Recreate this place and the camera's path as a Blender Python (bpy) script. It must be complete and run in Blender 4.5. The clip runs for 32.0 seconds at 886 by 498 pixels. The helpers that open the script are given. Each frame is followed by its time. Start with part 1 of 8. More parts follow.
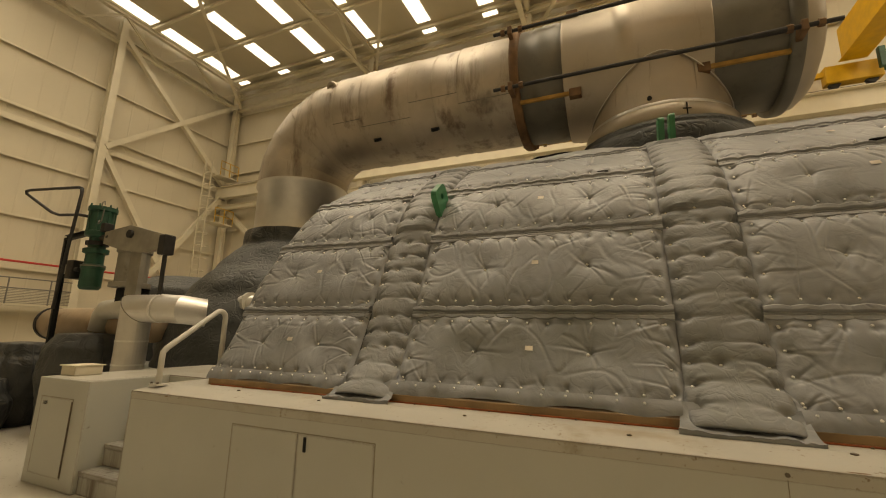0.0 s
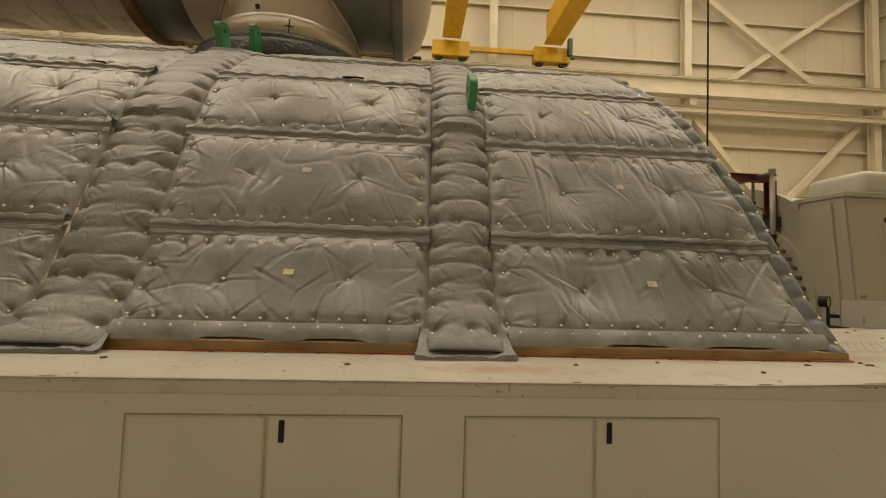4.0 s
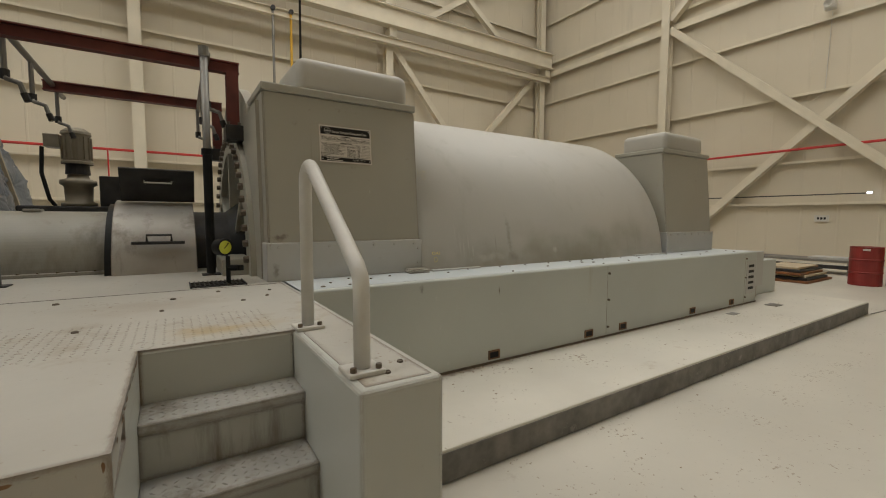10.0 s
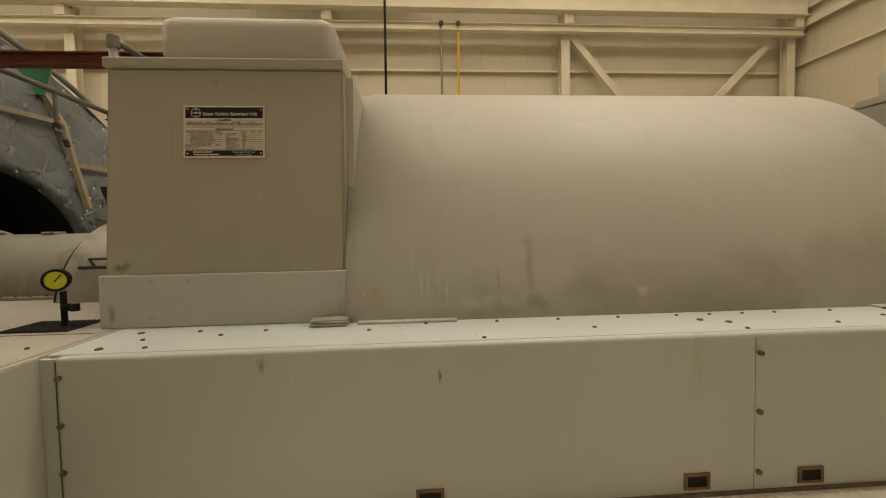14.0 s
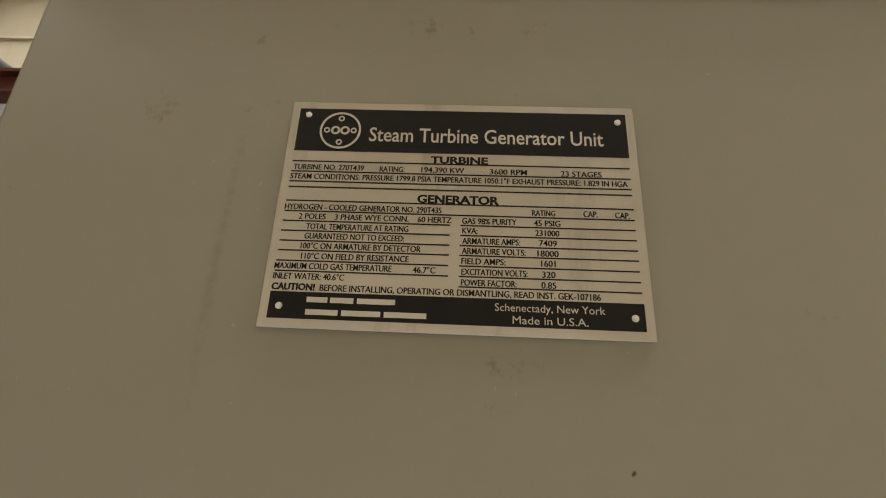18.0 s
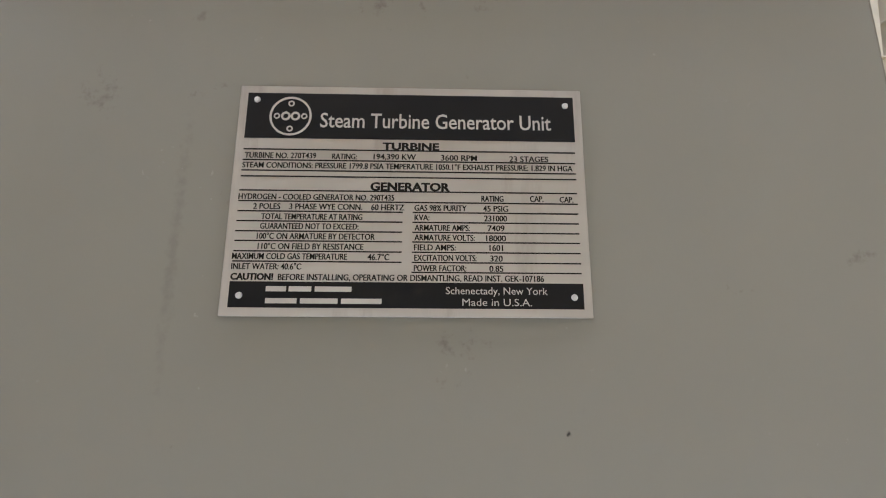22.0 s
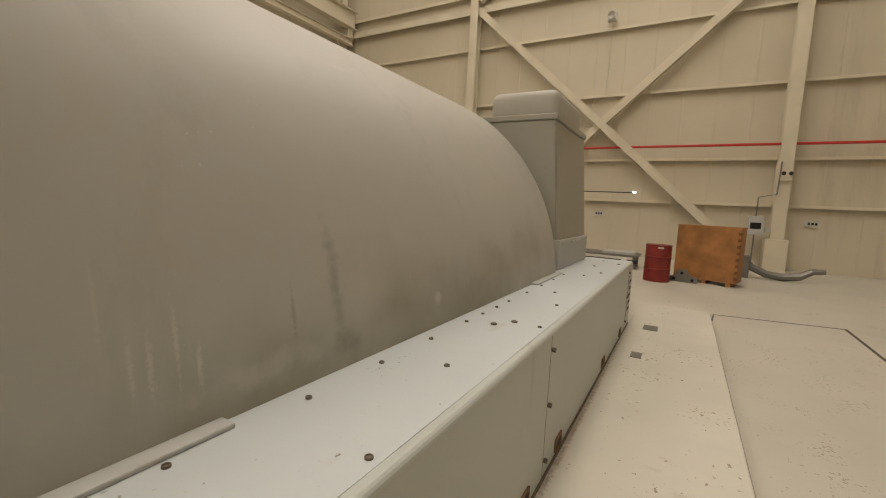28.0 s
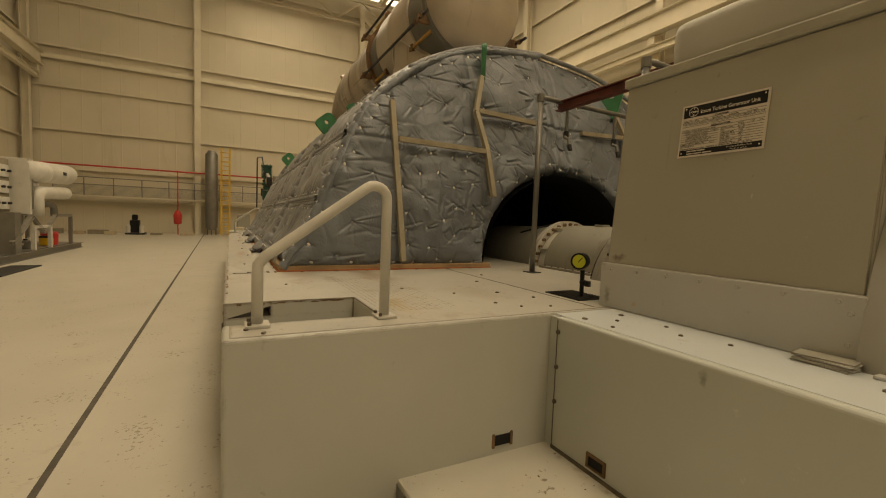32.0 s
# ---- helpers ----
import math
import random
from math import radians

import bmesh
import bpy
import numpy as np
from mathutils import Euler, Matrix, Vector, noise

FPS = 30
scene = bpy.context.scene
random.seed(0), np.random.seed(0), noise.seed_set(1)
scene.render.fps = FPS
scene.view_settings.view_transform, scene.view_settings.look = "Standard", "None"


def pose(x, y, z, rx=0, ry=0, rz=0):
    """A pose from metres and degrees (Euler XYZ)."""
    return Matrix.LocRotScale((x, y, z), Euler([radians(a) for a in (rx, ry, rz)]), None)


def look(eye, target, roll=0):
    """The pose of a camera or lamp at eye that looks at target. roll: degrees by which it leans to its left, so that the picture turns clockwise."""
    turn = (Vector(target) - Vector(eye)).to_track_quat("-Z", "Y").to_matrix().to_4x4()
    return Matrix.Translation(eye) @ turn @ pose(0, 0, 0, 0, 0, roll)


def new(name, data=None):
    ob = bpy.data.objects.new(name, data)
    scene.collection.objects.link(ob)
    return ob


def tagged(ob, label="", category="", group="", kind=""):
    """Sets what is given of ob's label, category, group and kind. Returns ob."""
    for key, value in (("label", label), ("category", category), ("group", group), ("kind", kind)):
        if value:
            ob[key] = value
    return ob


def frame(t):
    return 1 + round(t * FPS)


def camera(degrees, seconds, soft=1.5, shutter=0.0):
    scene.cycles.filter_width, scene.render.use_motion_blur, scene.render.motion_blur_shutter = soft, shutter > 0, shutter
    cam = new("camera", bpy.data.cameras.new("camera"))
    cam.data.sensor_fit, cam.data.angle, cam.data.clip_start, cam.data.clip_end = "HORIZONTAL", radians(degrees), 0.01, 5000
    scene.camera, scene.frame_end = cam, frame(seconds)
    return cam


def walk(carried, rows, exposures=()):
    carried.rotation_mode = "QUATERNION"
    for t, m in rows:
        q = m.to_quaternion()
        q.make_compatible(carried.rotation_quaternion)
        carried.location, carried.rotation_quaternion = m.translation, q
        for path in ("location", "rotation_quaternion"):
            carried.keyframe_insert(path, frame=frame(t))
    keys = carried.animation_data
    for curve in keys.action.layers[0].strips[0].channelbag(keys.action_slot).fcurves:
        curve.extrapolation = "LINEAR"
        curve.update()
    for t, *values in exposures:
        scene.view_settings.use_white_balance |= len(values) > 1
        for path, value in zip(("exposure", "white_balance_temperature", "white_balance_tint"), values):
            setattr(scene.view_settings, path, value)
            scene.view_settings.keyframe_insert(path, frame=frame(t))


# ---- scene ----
cam = camera(93.02, 32.0, 1.1)
PATH = [
    (0, (0.207, 0.323, 1.536), (-0.565, 2.125, 1.927), 1.3),
    (0.5, (0.493, 0.309, 1.516), (-0.286, 2.115, 1.876), 1.8),
    (1, (0.729, 0.369, 1.477), (0.051, 2.226, 1.780), 1.9),
    (1.5, (1.022, 0.514, 1.494), (0.473, 2.422, 1.733), 1.7),
    (2, (1.352, 0.601, 1.493), (0.897, 2.539, 1.683), 1.8),
    (2.5, (1.679, 0.702, 1.491), (1.426, 2.679, 1.645), 1.6),
    (3, (2.006, 0.803, 1.503), (1.898, 2.796, 1.641), 1.3),
    (3.5, (2.381, 0.842, 1.497), (2.389, 2.839, 1.613), 1.7),
    (4, (2.719, 0.901, 1.483), (2.854, 2.893, 1.587), 1.8),
    (4.5, (3.085, 0.980, 1.506), (3.400, 2.953, 1.594), 1.7),
    (6.5, (4.905, 1.250, 1.563), (5.711, 3.081, 1.556), 1.0),
    (7, (5.235, 1.342, 1.549), (6.329, 3.017, 1.527), 2.0),
    (7.5, (5.560, 1.395, 1.540), (6.747, 3.005, 1.498), 2.1),
    (8, (5.874, 1.393, 1.538), (7.055, 3.006, 1.473), 1.3),
    (8.5, (6.146, 1.470, 1.531), (7.332, 3.078, 1.454), 1.2),
    (9, (6.398, 1.545, 1.522), (7.581, 3.155, 1.428), 1.4),
    (9.5, (6.689, 1.616, 1.509), (7.868, 3.227, 1.389), 2.9),
    (10, (6.965, 1.793, 1.492), (8.043, 3.472, 1.347), 0.2),
    (10.5, (7.244, 1.966, 1.507), (8.044, 3.794, 1.365), -1.5),
    (11, (7.568, 2.084, 1.520), (8.084, 4.012, 1.384), -2.0),
    (11.5, (7.915, 2.268, 1.496), (8.490, 4.178, 1.343), -1.9),
    (12, (8.246, 2.417, 1.503), (8.918, 4.294, 1.345), -1.6),
    (12.5, (8.510, 2.462, 1.535), (9.193, 4.335, 1.380), -1.5),
    (13, (8.771, 2.576, 1.516), (9.340, 4.490, 1.394), -2.1),
    (13.5, (9.076, 2.668, 1.516), (9.544, 4.610, 1.411), -2.4),
    (14, (9.292, 2.750, 1.523), (9.431, 4.743, 1.430), -1.0),
    (14.5, (9.179, 2.922, 1.476), (8.870, 4.896, 1.390), -1.1),
    (16.5, (8.362, 4.026, 1.726), (7.877, 5.966, 1.720), -0.5),
    (17, (8.326, 4.351, 1.791), (7.992, 6.308, 2.039), 1.3),
    (17.5, (8.263, 4.591, 1.847), (8.050, 6.557, 2.147), 1.1),
    (18, (8.225, 4.777, 1.946), (8.152, 6.728, 2.378), 2.3),
    (18.5, (8.247, 4.839, 1.996), (8.236, 6.785, 2.456), 2.0),
    (19, (8.244, 4.848, 2.028), (8.246, 6.794, 2.490), 1.0),
    (19.5, (8.243, 4.847, 2.037), (8.247, 6.805, 2.445), 0.6),
    (20, (8.244, 4.838, 2.035), (8.247, 6.808, 2.384), 0.3),
    (20.5, (8.244, 4.818, 2.028), (8.247, 6.794, 2.337), 0.1),
    (21, (8.248, 4.812, 2.013), (8.240, 6.790, 2.303), 0.2),
    (21.5, (8.239, 4.788, 2.000), (8.246, 6.771, 2.261), 0.2),
    (22, (8.255, 4.747, 1.985), (8.293, 6.736, 2.191), 0.4),
    (22.5, (8.312, 4.708, 1.962), (8.431, 6.698, 2.128), 0.5),
    (23, (8.380, 4.688, 1.929), (8.668, 6.661, 2.085), 1.0),
    (23.5, (8.442, 4.662, 1.909), (8.957, 6.590, 2.043), 0.6),
    (24, (8.504, 4.660, 1.879), (9.331, 6.477, 1.995), -0.4),
    (24.5, (8.552, 4.571, 1.835), (9.745, 6.174, 1.934), -0.5),
    (25, (8.552, 4.572, 1.832), (9.995, 5.956, 1.895), 0.2),
    (25.5, (8.460, 4.595, 1.814), (10.102, 5.736, 1.840), 0.3),
    (27.5, (8.697, 4.251, 1.627), (10.506, 5.085, 1.448), 1.7),
    (28, (8.893, 4.135, 1.599), (10.621, 5.119, 1.387), 2.8),
    (28.5, (9.010, 4.012, 1.580), (10.478, 5.352, 1.354), 3.1),
    (29, (9.095, 3.783, 1.548), (10.139, 5.473, 1.310), 4.0),
    (29.5, (9.087, 3.543, 1.521), (9.694, 5.437, 1.312), 3.5),
    (30, (9.128, 3.317, 1.505), (8.973, 5.300, 1.300), 1.3),
    (30.5, (9.163, 3.149, 1.489), (8.265, 4.926, 1.297), 1.2),
    (31, (9.228, 3.037, 1.489), (7.935, 4.552, 1.313), 1.2),
    (31.5, (9.383, 2.947, 1.521), (7.803, 4.163, 1.362), 1.4),
    (32, (9.618, 2.915, 1.538), (7.838, 3.818, 1.406), 2.1),
]
walk(cam, [(t, look(eye, target, roll)) for t, eye, target, roll in PATH], [
    (0, 0.0, 8500, 10), (3, 0.1, 8000, 10), (4, 0.15, 7850, 10), (7, -0.12, 7100, 10), (8, -0.15, 6050, 10), (9, -0.12, 5900, 10), (11, 0.0, 6150, 10), (12, 0.07, 7100, 10),
    (13, 0.1, 7200, 10), (14.2, 0.05, 7400, 10), (17, 0.38, 8000, 10), (18, 0.5, 6200, 10), (19, 0.62, 6150, 14), (20, 0.95, 5450, 13), (21, 0.87, 5350, 10), (22, 0.9, 5000, 16),
    (23, 0.88, 5150, 14), (24, 0.55, 5450, 16), (25, 0.12, 6200, 16), (28, -0.03, 6600, 14), (29, -0.02, 7100, 10), (30, 0.3, 7050, 10), (31, 0.25, 7750, 10), (32, -0.2, 9100, 10)])


# ---- world and large lights ----
world = bpy.data.worlds.new("sky")
scene.world = world
world.use_nodes = True
wn = world.node_tree.nodes
sky_tex = wn.new("ShaderNodeTexSky")
sky_tex.sky_type, sky_tex.sun_disc = "NISHITA", False
sky_tex.sun_elevation, sky_tex.sun_rotation = radians(50), radians(200)
world.node_tree.links.new(sky_tex.outputs[0], wn["Background"].inputs[0])
wn["Background"].inputs[1].default_value = 0.1
LAMP = 345.0


# ---- materials ----
def material(name, color, rough=0.6, metal=0.0, vary=0.15, scale=3.0, bump=0.0, bump_scale=40.0, dirt=None, dirt_at=0.6, dirt_scale=1.2, streak=False, object_random=0.0, spots=(), wear=None, wear_size=0.02, specks=None, spec=0.5, wrinkle=None):
    m = bpy.data.materials.new(name)
    m.use_nodes = True
    nt = m.node_tree
    n, l = nt.nodes, nt.links
    b = n["Principled BSDF"]
    tc = n.new("ShaderNodeTexCoord")
    geo = n.new("ShaderNodeNewGeometry")
    src = geo.outputs["Position"]
    t1 = n.new("ShaderNodeTexNoise")
    t1.inputs["Scale"].default_value = scale
    t1.inputs["Detail"].default_value = 6
    l.new(src, t1.inputs["Vector"])
    ramp = n.new("ShaderNodeValToRGB")
    c = list(color)
    e = ramp.color_ramp.elements
    e[0].position, e[1].position = 0.3, 0.72
    e[0].color = (*[max(0, v * (1 - vary)) for v in c], 1)
    e[1].color = (*[min(1, v * (1 + vary)) for v in c], 1)
    l.new(t1.outputs["Fac"], ramp.inputs["Fac"])
    out = ramp.outputs["Color"]
    if dirt is not None:
        mp = n.new("ShaderNodeMapping")
        l.new(src, mp.inputs["Vector"])
        if streak:
            mp.inputs["Scale"].default_value = (1, 1, 0.12)
        t2 = n.new("ShaderNodeTexNoise")
        t2.inputs["Scale"].default_value = dirt_scale
        t2.inputs["Detail"].default_value = 9
        t2.inputs["Roughness"].default_value = 0.68
        l.new(mp.outputs[0], t2.inputs["Vector"])
        r2 = n.new("ShaderNodeValToRGB")
        r2.color_ramp.elements[0].position = dirt_at
        r2.color_ramp.elements[1].position = min(1.0, dirt_at + 0.16)
        l.new(t2.outputs["Fac"], r2.inputs["Fac"])
        mix = n.new("ShaderNodeMixRGB")
        mix.inputs["Color2"].default_value = (*dirt, 1)
        l.new(r2.outputs["Color"], mix.inputs["Fac"])
        l.new(out, mix.inputs["Color1"])
        out = mix.outputs["Color"]
    if specks is not None:
        # small scattered marks, gathered in drifts
        tone, fine, at = specks
        tn = n.new("ShaderNodeTexNoise")
        tn.inputs["Scale"].default_value = fine
        tn.inputs["Detail"].default_value = 5
        tn.inputs["Roughness"].default_value = 0.6
        l.new(src, tn.inputs["Vector"])
        tm = n.new("ShaderNodeTexNoise")
        tm.inputs["Scale"].default_value = fine * 0.09
        tm.inputs["Detail"].default_value = 3
        l.new(src, tm.inputs["Vector"])
        sm = n.new("ShaderNodeMath")
        sm.operation = "MULTIPLY_ADD"
        sm.inputs[1].default_value = 0.45
        l.new(tm.outputs["Fac"], sm.inputs[0])
        l.new(tn.outputs["Fac"], sm.inputs[2])
        mr = n.new("ShaderNodeMapRange")
        mr.inputs["From Min"].default_value, mr.inputs["From Max"].default_value = at + 0.225, at + 0.275
        l.new(sm.outputs[0], mr.inputs["Value"])
        mix = n.new("ShaderNodeMixRGB")
        mix.inputs["Color2"].default_value = (*tone, 1)
        l.new(mr.outputs[0], mix.inputs["Fac"])
        l.new(out, mix.inputs["Color1"])
        out = mix.outputs["Color"]
    for (cx, cy, cz), (sx, sy, sz), tone, amount in spots:
        # one soft patch with a place and a reach of its own; stains and painted shade
        sub = n.new("ShaderNodeVectorMath")
        sub.operation = "SUBTRACT"
        sub.inputs[1].default_value = (cx, cy, cz)
        l.new(src, sub.inputs[0])
        div = n.new("ShaderNodeVectorMath")
        div.operation = "DIVIDE"
        div.inputs[1].default_value = (sx, sy, sz)
        l.new(sub.outputs[0], div.inputs[0])
        ln = n.new("ShaderNodeVectorMath")
        ln.operation = "LENGTH"
        l.new(div.outputs[0], ln.inputs[0])
        tn = n.new("ShaderNodeTexNoise")
        tn.inputs["Scale"].default_value = 1.2 / min(sx, sy, sz)
        tn.inputs["Detail"].default_value = 8
        l.new(src, tn.inputs["Vector"])
        ad = n.new("ShaderNodeMath")
        ad.operation = "MULTIPLY_ADD"
        ad.inputs[1].default_value = 1.6
        l.new(tn.outputs["Fac"], ad.inputs[0])
        l.new(ln.outputs["Value"], ad.inputs[2])
        mr = n.new("ShaderNodeMapRange")
        mr.interpolation_type = "SMOOTHSTEP"
        mr.inputs["From Min"].default_value, mr.inputs["From Max"].default_value = 1.7, 0.8
        mr.inputs["To Min"].default_value, mr.inputs["To Max"].default_value = 0.0, amount
        l.new(ad.outputs[0], mr.inputs["Value"])
        mix = n.new("ShaderNodeMixRGB")
        mix.inputs["Color2"].default_value = (*tone, 1)
        l.new(mr.outputs[0], mix.inputs["Fac"])
        l.new(out, mix.inputs["Color1"])
        out = mix.outputs["Color"]
    if wear is not None:
        # paint chipped off along the edges
        bv = n.new("ShaderNodeBevel")
        bv.samples = 4
        bv.inputs["Radius"].default_value = wear_size
        dt = n.new("ShaderNodeVectorMath")
        dt.operation = "DOT_PRODUCT"
        l.new(bv.outputs[0], dt.inputs[0])
        l.new(geo.outputs["True Normal"], dt.inputs[1])
        tn = n.new("ShaderNodeTexNoise")
        tn.inputs["Scale"].default_value = 9
        tn.inputs["Detail"].default_value = 9
        tn.inputs["Roughness"].default_value = 0.7
        l.new(src, tn.inputs["Vector"])
        ad = n.new("ShaderNodeMath")
        ad.operation = "MULTIPLY_ADD"
        ad.inputs[1].default_value = -0.55
        l.new(tn.outputs["Fac"], ad.inputs[0])
        l.new(dt.outputs["Value"], ad.inputs[2])
        mr = n.new("ShaderNodeMapRange")
        mr.inputs["From Min"].default_value, mr.inputs["From Max"].default_value = 0.642, 0.575
        l.new(ad.outputs[0], mr.inputs["Value"])
        mix = n.new("ShaderNodeMixRGB")
        mix.inputs["Color2"].default_value = (*wear, 1)
        l.new(mr.outputs[0], mix.inputs["Fac"])
        l.new(out, mix.inputs["Color1"])
        out = mix.outputs["Color"]
    if object_random:
        oi = n.new("ShaderNodeObjectInfo")
        hsv = n.new("ShaderNodeHueSaturation")
        mr = n.new("ShaderNodeMapRange")
        mr.inputs["To Min"].default_value, mr.inputs["To Max"].default_value = 1 - object_random, 1 + object_random
        l.new(oi.outputs["Random"], mr.inputs["Value"])
        l.new(mr.outputs[0], hsv.inputs["Value"])
        l.new(out, hsv.inputs["Color"])
        out = hsv.outputs["Color"]
    l.new(out, b.inputs["Base Color"])
    b.inputs["Metallic"].default_value = metal
    mr2 = n.new("ShaderNodeMapRange")
    mr2.inputs["To Min"].default_value, mr2.inputs["To Max"].default_value = max(0.02, rough - 0.08), min(1, rough + 0.1)
    l.new(t1.outputs["Fac"], mr2.inputs["Value"])
    l.new(mr2.outputs[0], b.inputs["Roughness"])
    if bump:
        t3 = n.new("ShaderNodeTexNoise")
        t3.inputs["Scale"].default_value = bump_scale
        t3.inputs["Detail"].default_value = 4
        l.new(src, t3.inputs["Vector"])
        bp = n.new("ShaderNodeBump")
        bp.inputs["Strength"].default_value = bump
        bp.inputs["Distance"].default_value = 0.01
        l.new(t3.outputs["Fac"], bp.inputs["Height"])
        l.new(bp.outputs[0], b.inputs["Normal"])
        if wrinkle is not None:
            # sharp crinkles: the crossing lines of a folded noise
            tw = n.new("ShaderNodeTexNoise")
            tw.inputs["Scale"].default_value = wrinkle[0]
            tw.inputs["Detail"].default_value = 2.5
            tw.inputs["Distortion"].default_value = 0.9
            l.new(src, tw.inputs["Vector"])
            sb = n.new("ShaderNodeMath")
            sb.operation = "SUBTRACT"
            sb.inputs[1].default_value = 0.5
            l.new(tw.outputs["Fac"], sb.inputs[0])
            ab = n.new("ShaderNodeMath")
            ab.operation = "ABSOLUTE"
            l.new(sb.outputs[0], ab.inputs[0])
            pw = n.new("ShaderNodeMapRange")
            pw.inputs["From Max"].default_value = 0.09
            l.new(ab.outputs[0], pw.inputs["Value"])
            b2 = n.new("ShaderNodeBump")
            b2.inputs["Strength"].default_value = wrinkle[1]
            b2.inputs["Distance"].default_value = 0.008
            l.new(pw.outputs[0], b2.inputs["Height"])
            l.new(bp.outputs[0], b2.inputs["Normal"])
            l.new(b2.outputs[0], b.inputs["Normal"])
    b.inputs["Specular IOR Level"].default_value = spec
    return m


M_FLOOR = material("painted_concrete_floor", (0.52, 0.49, 0.42), 0.42, 0, 0.08, 0.9, 0.12, 9, (0.36, 0.31, 0.25), 0.62, 2.3, specks=((0.3, 0.25, 0.19), 30, 0.638))
# two spots: a thin brown line along the plinth foot, wider near x 8.9
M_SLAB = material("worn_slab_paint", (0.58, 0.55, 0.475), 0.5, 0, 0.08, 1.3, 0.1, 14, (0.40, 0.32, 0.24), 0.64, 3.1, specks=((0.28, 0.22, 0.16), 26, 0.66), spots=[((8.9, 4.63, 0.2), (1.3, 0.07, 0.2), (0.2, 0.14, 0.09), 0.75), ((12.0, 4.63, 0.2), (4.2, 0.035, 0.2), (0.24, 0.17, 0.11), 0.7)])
M_KERB = material("scuffed_grey_kerb", (0.19, 0.18, 0.165), 0.7, 0, 0.3, 8, 0.3, 30, (0.42, 0.4, 0.36), 0.6, 6)
M_GROOVE = material("dark_joint", (0.09, 0.078, 0.062), 0.8, 0, 0.3, 10)
M_WALL = material("cream_wall_sheet", (0.60, 0.54, 0.42), 0.6, 0, 0.05, 0.35, 0.05, 4, (0.47, 0.42, 0.32), 0.6, 0.7, True)
M_STEEL = material("cream_steel_paint", (0.66, 0.60, 0.47), 0.5, 0, 0.06, 1.5, 0.05, 12, (0.5, 0.42, 0.3), 0.68, 2)
M_DECK = material("platform_cream_paint", (0.455, 0.435, 0.385), 0.48, 0, 0.10, 1.6, 0.1, 25, (0.34, 0.29, 0.22), 0.57, 2.6, spots=[((5.92, 3.7, 1), (0.34, 0.11, 0.3), (0.25, 0.21, 0.15), 0.7), ((5.75, 4.1, 1), (0.75, 0.28, 0.3), (0.27, 0.19, 0.12), 0.7), ((5.6, 3.45, 1), (0.9, 0.2, 0.3), (0.30, 0.22, 0.15), 0.6), ((7.15, 3.85, 1), (0.38, 0.16, 0.3), (0.40, 0.28, 0.10), 0.7), ((6.9, 4.6, 1), (0.5, 0.3, 0.3), (0.33, 0.27, 0.2), 0.5), ((0.2, 3.1, 1), (0.6, 0.12, 0.3), (0.32, 0.24, 0.15), 0.6), ((3.2, 3.05, 1), (0.7, 0.1, 0.3), (0.36, 0.2, 0.12), 0.6)], wear=(0.16, 0.12, 0.09), wear_size=0.035, specks=((0.26, 0.2, 0.14), 34, 0.66))
M_PLATF = material("platform_side_paint", (0.475, 0.478, 0.435), 0.38, 0, 0.06, 1.2, 0.06, 18, (0.36, 0.33, 0.26), 0.66, 2.6, True, wear=(0.19, 0.14, 0.1), wear_size=0.03, spots=[((6.19, 2.88, 0.945), (0.006, 0.05, 0.035), (0.04, 0.03, 0.025), 1.0), ((6.62, 2.88, 0.5), (0.012, 0.05, 0.5), (0.2, 0.16, 0.11), 0.7), ((5.42, 2.88, 0.93), (0.04, 0.05, 0.03), (0.2, 0.18, 0.14), 0.7)])
M_GEN = material("generator_grey_paint", (0.35, 0.335, 0.278), 0.40, 0, 0.05, 1.1, 0.05, 20, (0.265, 0.25, 0.2), 0.62, 1.6, True, spots=[((7.66, 5.2, 1.34), (0.07, 0.2, 0.04), (0.12, 0.09, 0.07), 0.8), ((8.32, 5.25, 2.42), (0.25, 0.1, 0.03), (0.38, 0.36, 0.31), 0.7), ((7.93, 5.25, 2.05), (0.012, 0.1, 0.25), (0.2, 0.19, 0.15), 0.35), ((8.42, 5.25, 1.72), (0.008, 0.1, 0.02), (0.55, 0.52, 0.45), 0.8), ((8.413, 5.25, 1.821), (0.004, 0.05, 0.004), (0.02, 0.015, 0.01), 1.0)], wear=(0.17, 0.145, 0.11), wear_size=0.008, specks=((0.43, 0.41, 0.355), 80, 0.725), spec=0.75)
